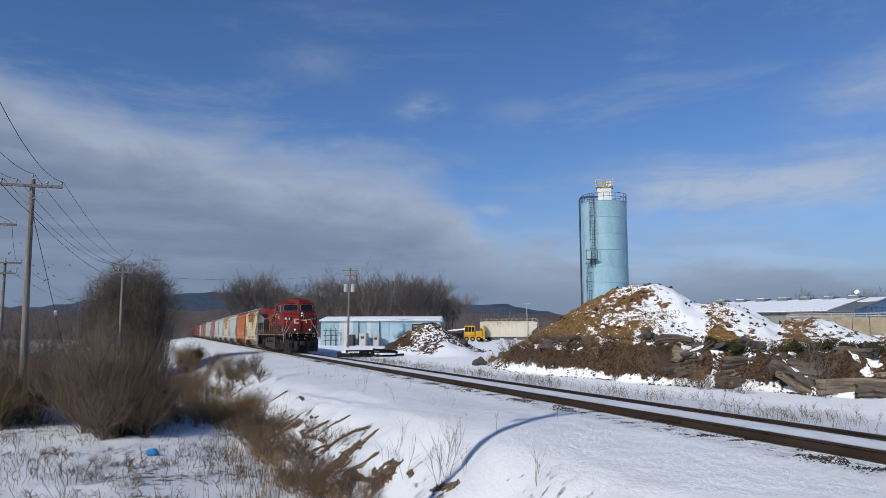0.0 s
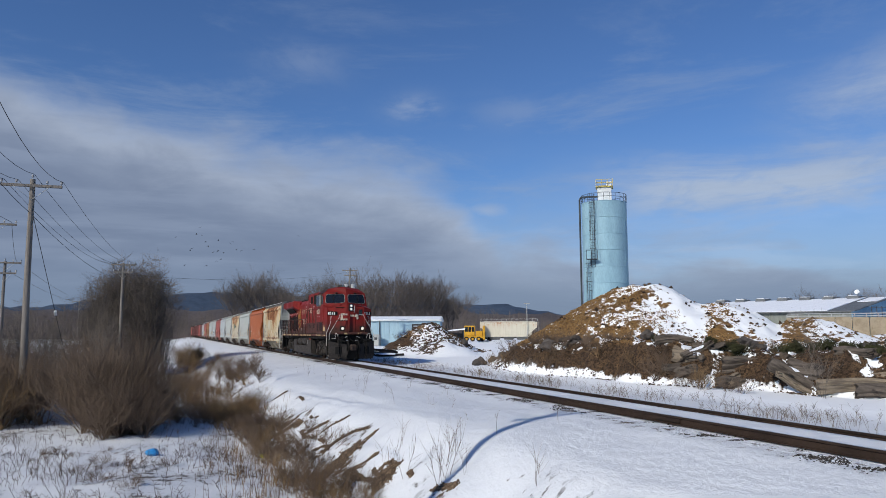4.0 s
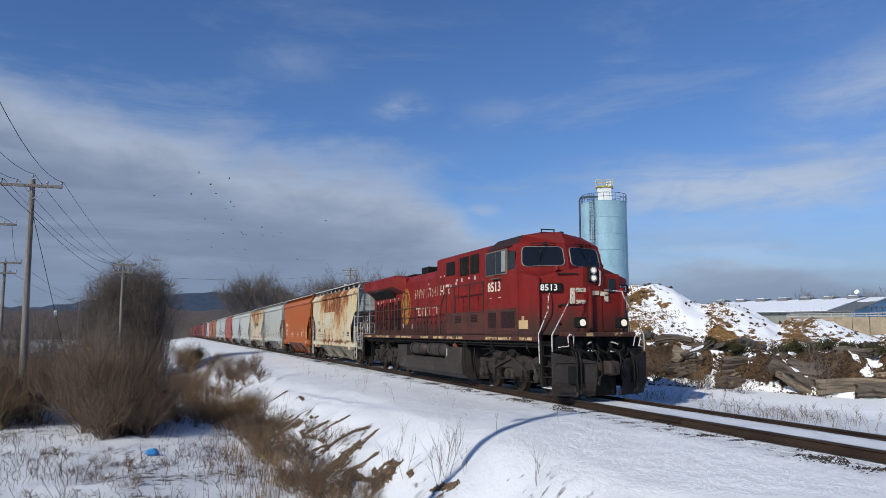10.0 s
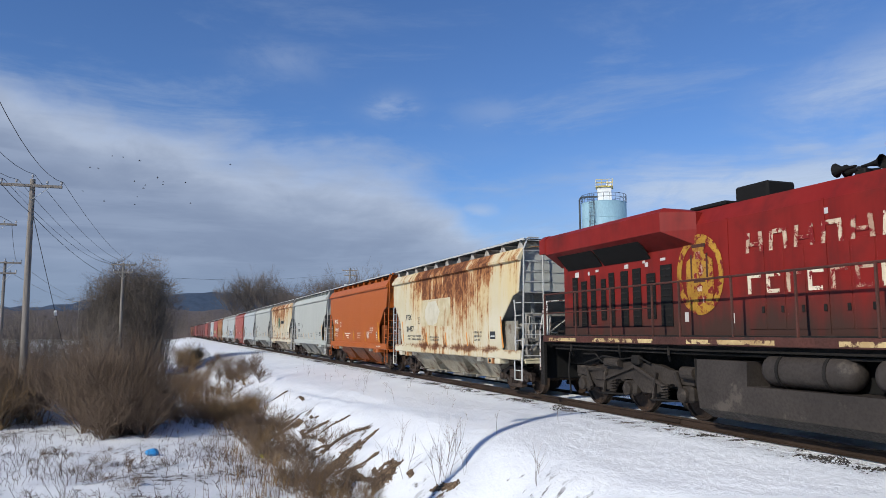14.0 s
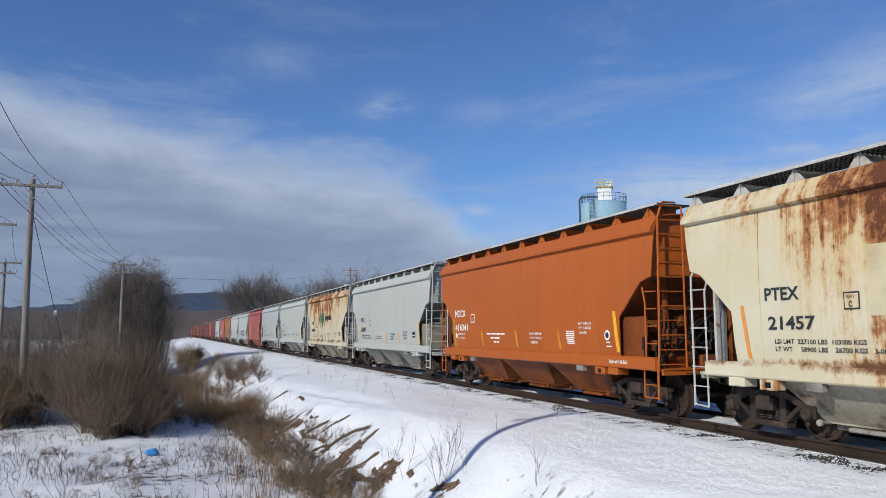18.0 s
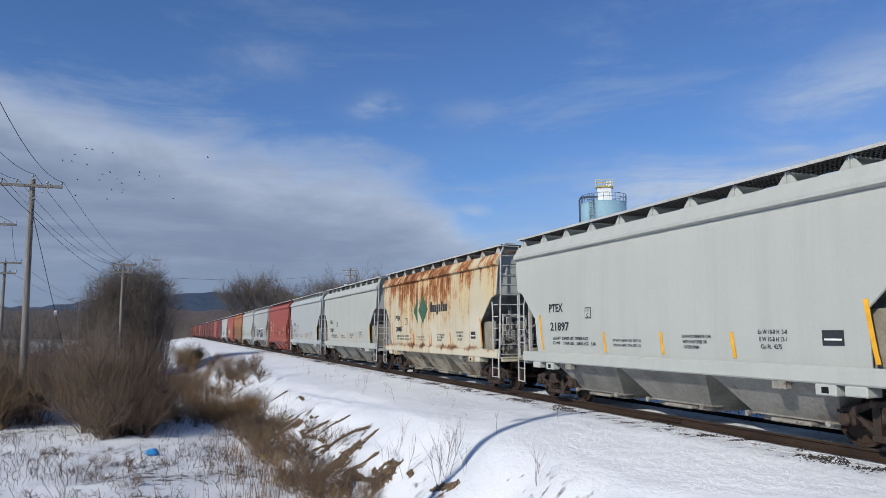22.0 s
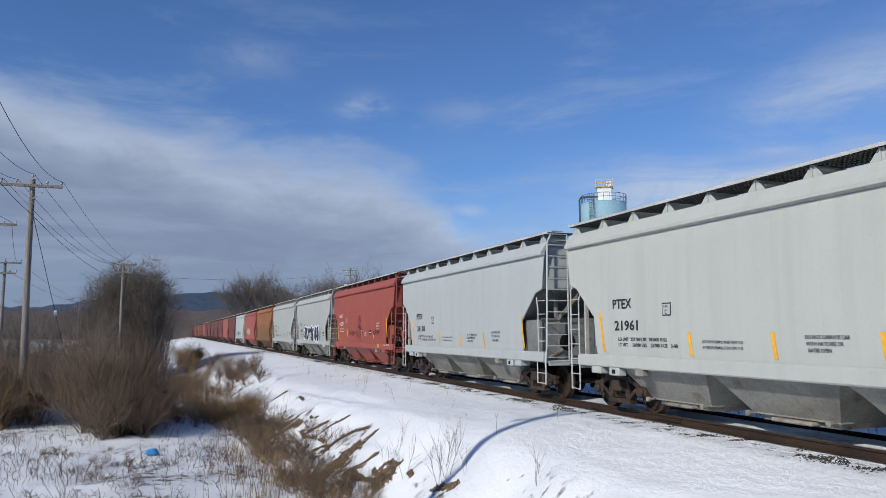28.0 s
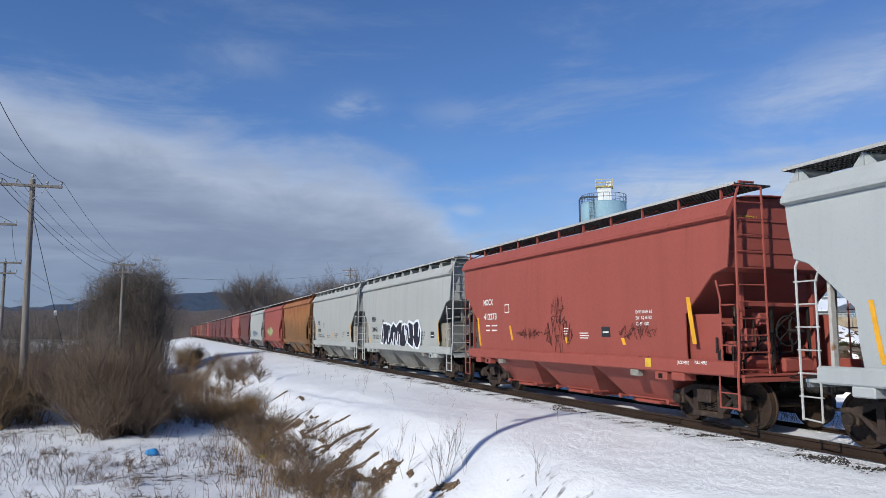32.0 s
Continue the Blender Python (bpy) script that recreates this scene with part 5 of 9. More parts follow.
    lp("nose_door_window", G().box(0.52, 0.76, -10.235, -10.2, 2.95, 3.35, 0.03), GLASS_DARK)
    lp("nose_grab", G().path([(0.2, -10.25, 3.6), (0.2, -10.32, 3.55), (0.2, -10.32, 3.2), (0.2, -10.25, 3.15)], 0.018), RAIL_WHITE)
    for x in (-0.12, 0.95):
        lp("collision_post", G().box(x - 0.04, x + 0.04, -10.34, -10.2, 1.85, 3.1, 0.01), LRED)
    # worn cream letters on the nose, as plain blocks
    for x0, x1, z1, z2 in ((-0.66, -0.52, 2.62, 3.08), (-0.52, -0.22, 2.62, 2.74), (-0.52, -0.22, 2.96, 3.08), (0.25, 0.5, 2.86, 2.98), (0.38, 0.5, 2.70, 2.9), (-0.1, 0.2, 2.88, 3.0)):
        y = -10.24 if x0 > -0.3 else -10.24 + (-(x0 + x1) / 2 - 0.3) * 0.417
        lp("nose_letter", G().box(x0, x1, y - 0.012, y + 0.02, z1, z2), LETTER_WORN)


def build_front():
    lp("anticlimber", G().box(-1.05, 1.05, -10.75, -10.1, 1.70, 1.84, 0.03), LDIRT)
    for x in (-0.55, 0.35):
        lp("anticlimber_patch", G().box(x, x + 0.25, -10.757, -10.74, 1.72, 1.82), CREAM_WORN)
    lp("end_plate", G().box(-1.42, 1.42, -10.45, -10.3, 0.85, 1.70, 0.02), BLACK)
    for x in (-0.66, 0.66):
        box = lp("ditch_light_case", G().box(x - 0.14, x + 0.14, -10.75, -10.5, 1.95, 2.24, 0.03), BLACK)
        sub("ditch_light", G().lathe([(0.01, 0.0), (0.095, 0.0), (0.095, 0.02), (0.05, 0.03), (0.01, 0.032)], 14, Matrix.Translation((x, -10.745, 2.09)) @ Matrix.Rotation(math.pi / 2, 4, "X")), LAMP, box)
    # snow plough in two wings
    for s in (-1, 1):
        outline = [(s * 1.50, -10.52), (s * 0.42, -10.98), (s * 0.42, -10.92), (s * 1.50, -10.46)]
        g = G().loft([[(x * 0.97, y + 0.10, 0.12) for x, y in outline], [(x, y - 0.02, 0.5) for x, y in outline], [(x, y - 0.02, 1.28 if abs(x) > 1 else 1.05) for x, y in outline]])
        lp("snow_plough", g, PLOUGH)
        # thin black plate on the wing paints a pocket's shade; no recess is modelled
        face = [(s * 1.12, -10.74, 0.45), (s * 0.74, -10.90, 0.45), (s * 0.74, -10.90, 0.92), (s * 1.12, -10.74, 0.92)]
        lp("plough_pocket", G().loft([face, [(x, y + 0.03, z) for x, y, z in face]]), BLACK, "thin black plate painting the shade of a plough pocket")
        for z in (0.30, 1.02):
            lp("plough_seam", G().bar((s * 1.46, -10.605, z), (s * 0.48, -11.01, z), 0.012, 0.02), LTRUCK)
        lp("plough_lip", G().path([(s * 1.45, -10.5, 1.30), (s * 1.35, -10.5, 1.36), (s * 0.8, -10.75, 1.36), (s * 0.72, -10.78, 1.2)], 0.02), LBLACK)
        st = lp("step_well", G().box(min(s * 0.95, s * 1.0), max(s * 0.95, s * 1.0), -10.45, -9.78, 0.3, 1.72), BLACK)
        for k in range(5):
            sub("tread", G().box(min(s * 1.0, s * 1.48), max(s * 1.0, s * 1.48), -10.42, -9.86, 0.30 + 0.29 * k, 0.325 + 0.29 * k), RAIL_WHITE if k == 0 else LBLACK, st)
        lp("step_side_plate", G().prism([(-9.74, 1.60), (-9.74, 1.3), (-9.84, 0.32), (-9.96, 0.32), (-9.92, 1.60)], min(s * 1.42, s * 1.50), max(s * 1.42, s * 1.50)), LBLACK)
        lp("front_handrail", G().path([(s * 1.52, -9.84, 0.95), (s * 1.52, -9.80, 1.78), (s * 1.30, -9.98, 2.45), (s * 1.28, -9.98, 2.86), (s * 1.20, -9.90, 2.92)], 0.017), RAIL_WHITE, "chipped white handrail")
        lp("front_handrail", G().path([(s * 1.48, -10.50, 1.30), (s * 1.48, -10.50, 1.75), (s * 0.82, -10.52, 2.86), (s * 0.80, -10.50, 2.98), (s * 0.30, -10.35, 3.02)], 0.017), RAIL_WHITE, "chipped white handrail")
        lp("coupler_lift", G().path([(s * 0.95, -10.74, 1.45), (s * 0.98, -10.80, 1.72), (s * 1.10, -10.80, 1.78), (s * 1.16, -10.80, 1.70), (s * 1.12, -10.76, 1.46), (s * 1.35, -10.6, 1.42)], 0.016), RAIL_WHITE)
        for k, (x, drop, swing) in enumerate(((0.26, 0.50, 0.16), (0.36, 0.62, -0.05), (0.80, 0.26, 0.03), (0.87, 0.20, 0.06), (0.95, 0.32, -0.02))):
            y0 = -10.98 + (x - 0.42) * 0.426 - 0.07 if x > 0.42 else -11.04
            hose = lp("air_hose", G().path([(s * x, -10.5, 1.36 + 0.05 * (k % 2)), (s * (x + 0.02), y0 + 0.12, 1.30), (s * (x + swing), y0 - 0.02, 1.05), (s * (x + swing * 1.3), y0 - 0.04, 0.7), (s * (x + swing * 0.6), y0, drop)], 0.022, 6), LBLACK)
            sub("hose_coupling", G().box(min(s * (x + swing * 0.6), s * (x + swing * 0.6 + 0.06)), max(s * (x + swing * 0.6), s * (x + swing * 0.6 + 0.06)), y0 - 0.05, y0 + 0.03, drop - 0.08, drop + 0.03, 0.015), LTRUCK, hose)
        lp("cable_socket", G().lathe([(0.01, 0), (0.10, 0), (0.10, 0.06), (0.07, 0.09), (0.01, 0.09)], 12, Matrix.Translation((s * 0.62, -10.45, 1.50)) @ Matrix.Rotation(math.pi / 2, 4, "X")), LTRUCK)
        lp("valve_handle", G().path([(s * 0.3, -10.45, 1.55), (s * 0.34, -10.62, 1.56), (s * 0.5, -10.66, 1.50)], 0.02), RAIL_WHITE)
        lp("plough_brace", G().bar((s * 0.9, -10.45, 1.2), (s * 0.6, -10.9, 0.85), 0.05, 0.07), LBLACK)
        lp("plough_bolt_row", G().bar((s * 1.42, -10.57, 1.16), (s * 0.62, -10.91, 1.0), 0.02, 0.03), LTRUCK)
    # added dark plate closes the gap between the wings, standing in for shade
    lp("pilot_plate", G().box(-0.44, 0.44, -10.62, -10.54, 0.10, 0.98, 0.02), LBLACK)
    lp("buffer_snow", G().box(-0.42, -0.24, -10.74, -10.55, 1.30, 1.345, 0.02), SNOW_BIT, "snow caught on the buffer beam")
    lp("buffer_snow", G().box(0.22, 0.46, -10.74, -10.55, 1.28, 1.32, 0.02), SNOW_BIT)
    lp("coupler", G().box(-0.12, 0.12, -10.9, -10.2, 0.78, 1.0, 0.03).box(-0.22, 0.16, -11.3, -10.88, 0.68, 1.06, 0.06).box(-0.24, -0.08, -11.38, -11.2, 0.72, 1.0, 0.04), TRUCK)
    for x in (-0.5, 0.1, 0.5):
        lp("jumper_cable", G().path([(x - 0.25, -10.5, 1.62), (x - 0.2, -10.66, 1.35), (x, -10.72, 1.25), (x + 0.2, -10.66, 1.4), (x + 0.25, -10.5, 1.6)], 0.035, 6), BLACK)
    # rear end
    lp("rear_end_plate", G().box(-1.42, 1.42, 10.15, 10.28, 0.55, 1.74, 0.02), BLACK)
    lp("rear_coupler", G().box(-0.12, 0.12, 10.2, 10.75, 0.78, 1.0, 0.03).box(-0.16, 0.2, 10.65, 10.9, 0.7, 1.05, 0.05), TRUCK)
    for s in (-1, 1):
        lp("rear_step_plate", G().prism([(9.92, 1.60), (9.92, 0.4), (10.12, 0.4), (10.12, 1.60)], min(s * 1.42, s * 1.50), max(s * 1.42, s * 1.50)), LBLACK)
        lp("rear_handrail", G().path([(s * 1.52, 10.12, 0.8), (s * 1.52, 10.1, 1.9), (s * 1.48, 9.95, 2.5)], 0.02).path([(s * 1.2, 10.25, 1.76), (s * 1.2, 10.28, 2.7), (s * 0.5, 10.28, 2.75)], 0.02), RAIL_WHITE)


def build_rails():
    """Handrails along the walkways, each post a part."""
    for s in (-1, 1):
        x = s * 1.50
        lp("handrail", G().path([(x, 9.85, 2.86), (x, -2.05, 2.86), (x, -2.62, 3.48), (x, -6.2, 3.50)], 0.023), LDIRT)
        lp("handrail", G().path([(x, 9.85, 2.35), (x, 5.0, 2.35)], 0.014), LDIRT)
        for y in (9.85, 8.2, 6.6, 5.0, 4.1, 2.6, 1.1, -0.4, -1.95):
            lp("handrail_post", G().tube((x, y, 1.74), (x, y, 2.87), 0.028, n=6), LDIRT)
        for y in (-2.62, -3.45, -4.86, -6.1):
            lp("handrail_post", G().tube((x, y, 2.5 if y < -2.7 else 1.76), (x, y, 3.5), 0.028, n=6), LDIRT)


def build_words():
    # worn cream letters along the hood, as plain blocks of their size
    for k in range(8):
        y = 2.76 - 0.578 * k
        x = -0.966 if y - 0.2 > -0.33 else -1.034
        a, b = x - 0.002, x + 0.006
        g = G().prism([(y, 3.32), (y - 0.085, 3.32), (y - 0.12, 3.70), (y - 0.035, 3.70)], a, b)
        g.prism([(y - 0.36, 3.32), (y - 0.45, 3.32), (y - 0.42, 3.70), (y - 0.33, 3.70)], a, b)
        g.box(a, b, y - 0.335, y - 0.115, 3.62 if k % 2 else 3.44, 3.70 if k % 2 else 3.51)
        lp("hood_letter", g, LETTER_WORN if k > 4 else LETTER_FAINT)
    for k in range(7):
        y = 2.75 - 0.47 * k
        x = -0.966 if y - 0.2 > -0.33 else -1.034
        g = G().box(x - 0.002, x + 0.006, y - 0.085, y, 2.54, 2.92).box(x - 0.002, x + 0.006, y - 0.33, y - 0.086, 2.84, 2.92)
        if k % 2:
            g.box(x - 0.002, x + 0.006, y - 0.30, y - 0.086, 2.54, 2.61)
        lp("hood_letter", g, LETTER_FAINT if k in (2, 4, 5) else LETTER_WORN)
    ring = []
    for k in range(28):
        a = k * 6.28319 / 28
        ring.append((4.1 + 0.72 * math.cos(a), 3.02 + 0.84 * math.sin(a)))
    inner = [(4.1 + (u - 4.1) * 0.80, 3.02 + (w - 3.02) * 0.80) for u, w in ring]
    g = G()
    n = 28
    g.add([(-0.964, u, w) for u, w in ring] + [(-0.964, u, w) for u, w in inner], [(i, (i + 1) % n, n + (i + 1) % n, n + i) for i in range(n)])
    lp("crest_ring", g, GOLD_WORN, "worn gold ring")
    for cy, cz, w, h in ((4.12, 3.42, 0.16, 0.16), (4.05, 3.12, 0.10, 0.2), (4.22, 3.0, 0.08, 0.12), (4.1, 2.72, 0.14, 0.1), (3.98, 2.5, 0.08, 0.14)):
        lp("crest_patch", G().box(-0.970, -0.964, cy - w / 2, cy + w / 2, cz - h / 2, cz + h / 2), LETTER_FAINT)
    for cy, cz, w, h in ((4.1, 3.62, 0.42, 0.07), (3.86, 3.2, 0.05, 0.5), (4.34, 3.2, 0.05, 0.5), (4.1, 2.88, 0.36, 0.05)):
        lp("crest_gap", G().box(-0.9695, -0.964, cy - w / 2, cy + w / 2, cz - h / 2, cz + h / 2), LDIRT)
    lp("crest", G().prism([(4.1 - 0.28, 2.25), (4.1 + 0.28, 2.25), (4.1 + 0.42, 2.7), (4.1 + 0.40, 3.3), (4.1 + 0.15, 3.45), (4.1 + 0.25, 3.75), (4.1 - 0.25, 3.8), (4.1 - 0.15, 3.45), (4.1 - 0.4, 3.3), (4.1 - 0.42, 2.7)], -0.966, -0.958), GOLD_WORN, "worn gold emblem")


def build_tank():
    sect = [(-1.45, 1.30), (-1.47, 0.75), (-1.42, 0.36), (-1.10, 0.17), (1.10, 0.17), (1.42, 0.36), (1.47, 0.75), (1.45, 1.30)]
    low = [(-1.47, 0.86), (-1.47, 0.75), (-1.42, 0.36), (-1.10, 0.17), (1.10, 0.17), (1.42, 0.36), (1.47, 0.75), (1.47, 0.86)]
    tank = lp("fuel_tank", G().prism(low, -2.35, 2.35, "y"), LTANK, "grimy black fuel tank")
    sub("tank_end", G().prism(sect, -4.05, -2.35, "y"), LTANK, tank)
    sub("tank_end", G().prism(sect, 2.35, 3.7, "y"), LTANK, tank)
    lp("tank_core", G().box(-0.95, 0.95, -2.34, 2.34, 0.87, 1.5), BLACK)
    for s in (-1, 1):
        for y0, y1 in ((0.16, 2.12), (-2.26, -0.12)):
            m = Matrix.Translation((s * 1.20, y0, 1.17)) @ Matrix.Rotation(-math.pi / 2, 4, "X")
            ln = y1 - y0
            tk = lp("air_reservoir", G().lathe([(0.01, 0.0), (0.12, 0.02), (0.21, 0.075), (0.27, 0.16), (0.285, 0.24), (0.285, ln - 0.24), (0.27, ln - 0.16), (0.21, ln - 0.075), (0.12, ln - 0.02), (0.01, ln)], 20, m), LTANK, "grimy air reservoir", 0.6)
            for q in (0.25, 0.75):
                sub("strap", G().lathe([(0.285, -0.03), (0.302, -0.03), (0.302, 0.03), (0.285, 0.03)], 20, Matrix.Translation((s * 1.20, y0 + ln * q, 1.17)) @ Matrix.Rotation(-math.pi / 2, 4, "X")), LBLACK, tk)
        lp("fuel_gauge", G().box(min(s * 1.45, s * 1.475), max(s * 1.45, s * 1.475), -2.62, -2.55, 0.95, 1.25, 0.01), GALV)
        lp("filler_cap", G().tube((s * 1.35, -3.3, 1.30), (s * 1.46, -3.3, 1.40), 0.06, n=8), P["red"])
        lp("side_piping", G().path([(s * 1.40, 9.6, 1.50), (s * 1.40, 3.8, 1.47), (s * 1.42, -4.1, 1.49), (s * 1.40, -9.6, 1.50)], 0.022).path([(s * 1.3, 9.6, 1.40), (s * 1.32, -9.5, 1.42)], 0.03), LBLACK)
        for y in (-8.9, -6.6, -4.4, 4.6, 6.4, 8.6):
            lp("pipe_bracket", G().path([(s * 1.42, y, 1.58), (s * 1.42, y, 1.36), (s * 1.2, y + 0.25, 1.22)], 0.025), LBLACK)
        lp("sand_pipe", G().path([(s * 1.44, -4.25, 1.45), (s * 1.46, -4.3, 0.9), (s * 1.44, -4.45, 0.5)], 0.035), LBLACK)


def loco_truck(y, front):
    tr = part("truck", G().box(-0.5, 0.5, -2.0, 2.0, 0.55, 0.95, 0.05), LBLACK, loco)
    tr.location = (0, y, 0)
    plate = [(-2.25, 0.98), (-1.5, 1.02), (-1.1, 1.12), (0.1, 1.16), (1.0, 1.08), (1.35, 0.98), (2.35, 0.98), (2.35, 0.78), (1.75, 0.72), (1.45, 0.50), (0.75, 0.44), (0.55, 0.72), (-0.1, 0.76), (-0.5, 0.48), (-1.05, 0.50), (-1.5, 0.74), (-2.25, 0.74)]
    for s in (-1, 1):
        fr = sub("side_frame", G().prism(plate, min(s * 1.02, s * 1.16), max(s * 1.02, s * 1.16)), LTRUCK, tr)
        sub("rib", G().bar((s * 1.18, -1.35, 0.66), (s * 1.18, -0.25, 1.06), 0.07, 0.10, (1, 0, 0)).bar((s * 1.18, -0.25, 1.06), (s * 1.18, 0.95, 0.72), 0.07, 0.10, (1, 0, 0)).bar((s * 1.18, 0.95, 0.92), (s * 1.18, 2.1, 0.90), 0.06, 0.08, (1, 0, 0)), LTRUCK, fr)
        sub("damper", G().tube((s * 1.22, -1.95, 0.50), (s * 1.22, -1.75, 0.98), 0.05, n=8), LTRUCK, fr)
        sub("damper", G().tube((s * 1.22, 1.55, 0.48), (s * 1.22, 1.8, 0.92), 0.05, n=8), LTRUCK, fr)
        sub("brake_cylinder", G().tube((s * 1.22, 0.25, 1.12), (s * 1.22, 0.85, 1.12), 0.11, n=12), LTRUCK, fr)
        sub("brake_cylinder", G().tube((s * 1.22, -2.4, 1.0), (s * 1.22, -2.0, 1.0), 0.13, n=12), LTRUCK, fr)
        sub("truck_hose", G().path([(s * 1.22, -0.9, 1.14), (s * 1.26, -0.5, 1.28), (s * 1.24, 0.2, 1.20), (s * 1.26, 0.9, 1.26), (s * 1.22, 1.9, 1.05)], 0.022).path([(s * 1.24, 1.0, 1.1), (s * 1.26, 1.3, 1.3), (s * 1.24, 1.9, 1.28)], 0.02), LBLACK, fr)
        for y0 in (-1.35, 0.62):
            sub("coil_spring", G().path([(s * 1.20 + 0.075 * math.cos(k * 0.7854), y0 + 0.075 * math.sin(k * 0.7854), 0.42 + 0.30 * k / 40) for k in range(41)], 0.018, 5), LTRUCK, tr)
            sub("brake_link", G().bar((s * 1.21, y0 + 0.28, 0.95), (s * 1.21, y0 + 0.42, 0.36), 0.05, 0.06, (1, 0, 0)), LTRUCK, tr)
            sub("brake_rod", G().tube((s * 1.24, y0 - 0.5, 0.40), (s * 1.24, y0 + 0.5, 0.36), 0.022, n=6), LBLACK, tr)
        sub("sand_hose", G().path([(s * 1.28, -2.45, 1.3), (s * 1.30, -2.5, 0.8), (s * 1.18, -2.62, 0.25)], 0.024), LBLACK, tr)
        sub("sand_hose", G().path([(s * 1.28, 2.5, 1.3), (s * 1.30, 2.55, 0.8), (s * 1.18, 2.65, 0.25)], 0.024), LBLACK, tr)
        sub("bracket_plate", G().box(min(s * 1.16, s * 1.20), max(s * 1.16, s * 1.20), 1.05, 1.45, 0.66, 0.92, 0.02), LTRUCK, tr)
        sub("valve_box", G().box(min(s * 1.16, s * 1.30), max(s * 1.16, s * 1.30), -0.55, -0.25, 1.10, 1.32, 0.03), LBLACK, tr)
        for d in (-1.97, 0.0, 1.97):
            sub("axle_box", G().box(min(s * 0.98, s * 1.20), max(s * 0.98, s * 1.20), d - 0.24, d + 0.24, 0.38, 0.72, 0.06).lathe([(0.01, 0), (0.16, 0), (0.15, 0.08), (0.10, 0.11), (0.01, 0.12)], 14, Matrix.Translation((s * 1.19, d, 0.53)) @ Matrix.Rotation(math.pi / 2 * s, 4, "Y")), LTRUCK, tr)
            sub("axle_spring", G().lathe([(0.09, 0.70), (0.11, 0.74), (0.09, 0.78), (0.11, 0.82), (0.09, 0.86), (0.11, 0.90), (0.09, 0.94)], 12, Matrix.Translation((s * 1.05, d + 0.33, -0.02))), LTRUCK, tr)
            sub("brake_shoe", G().box(min(s * 0.70, s * 0.88), max(s * 0.70, s * 0.88), d - 0.72, d - 0.58, 0.35, 0.75, 0.03), LBLACK, tr)
    for d in (-1.97, 0.0, 1.97):
        sub("traction_motor", G().box(-0.56, 0.56, d + 0.12, d + 0.98, 0.16, 0.82, 0.08), LBLACK, tr)
        ws = sub("wheelset", shared("loco_wheels", lambda: wheelset_mesh(0.53)), WHEEL, tr)
        ws.location = (0, d, 0.53)
        WHEELS.append((ws, d, 0.53, 0.53))


build_loco_body()
build_cab()
build_front()
build_rails()
build_words()
build_tank()
loco_truck(-7.35, True)
loco_truck(6.4, False)


# ---- power line ----
WIRE = plain("wire_dark", (0.02, 0.02, 0.022), 0.6)
INSULATOR = plain("insulator_grey", (0.30, 0.30, 0.30), 0.3)


def utility_pole(x, y, z0, top, arms=((0.18, 1.16),), r=0.15, label="weathered wooden utility pole with a crossarm and insulators", lean=(0.0, 0.0), turn=0.0):
    pole = thing("utility_pole", label, "utility pole", pose(x, y, z0, lean[0], lean[1], turn), "poles of the power line")
    h = top - z0
    g = G()
    n = 14
    rings = []
    for k in range(9):
        q = k / 8
        rr = r * (1.06 - 0.36 * q)
        rings.append([(rr * math.cos(6.28319 * i / n) + 0.01 * math.sin(q * 7), rr * math.sin(6.28319 * i / n), -0.4 + (h + 0.4) * q) for i in range(n)])
    g.loft(rings)
    part("pole_shaft", g, WOOD_POLE, pole, smooth=0.8)
    for drop, half in arms:
        z = h - drop
        arm = part("crossarm", G().box(-half, half, -0.20, -0.10, z - 0.06, z + 0.06, 0.01), WOOD_POLE, pole)
        for s in (-1, 1):
            part("brace", G().bar((s * half * 0.6, -0.2, z - 0.03), (0, -0.15, z - 0.62), 0.035, 0.012), GALV, pole)
            for f in (0.97, 0.5):
                part("insulator", G().lathe([(0.012, -0.02), (0.012, 0.06), (0.045, 0.07), (0.055, 0.10), (0.04, 0.13), (0.05, 0.15), (0.03, 0.19), (0.005, 0.2)], 10, Matrix.Translation((s * half * f, -0.15, z + 0.05))), INSULATOR, arm)
    part("insulator", G().lathe([(0.012, -0.02), (0.012, 0.06), (0.05, 0.08), (0.055, 0.12), (0.035, 0.18), (0.005, 0.2)], 10, Matrix.Translation((0, 0, h + 0.02))), INSULATOR, pole)
    return pole


def cable(pts, r=0.010, sag=0.6, label="black overhead power cable between poles"):
    g = G()
    for a, b in zip(pts, pts[1:]):
        a, b = Vector(a), Vector(b)
        line = [a.lerp(b, i / 12) - Vector((0, 0, sag * 4 * (i / 12) * (1 - i / 12))) for i in range(13)]
        g.path(line, r, 5)
    return tagged(part("power_cable", g, WIRE), label, "cable", "cables of the power line")


L1 = [(-5.2, 9.2, -1.9, 10.1), (-5.6, 34.93, -1.92, 8.35), (-4.0, 71.0, -1.9, 8.0)]
for i, (x, y, z, t) in enumerate(L1):
    utility_pole(x, y, z, t, ((0.30, 1.16),) if i < 2 else ((0.15, 1.0), (0.8, 0.8)), lean=(0, -0.4 if i == 1 else 0.0))
for off in (-1.12, -0.58, 0.0, 1.12):
    line = [(x + off, y - 0.15, t + (0.20 if off == 0 else -0.08)) for x, y, z, t in L1]
    cable(line[:2], 0.010, 1.5)
    cable(line[1:], 0.010, 0.7)
cable([(-5.3, 9.2, 8.9), (-5.7, 34.9, 6.9), (-4.1, 71, 6.6)], 0.012, 0.6)


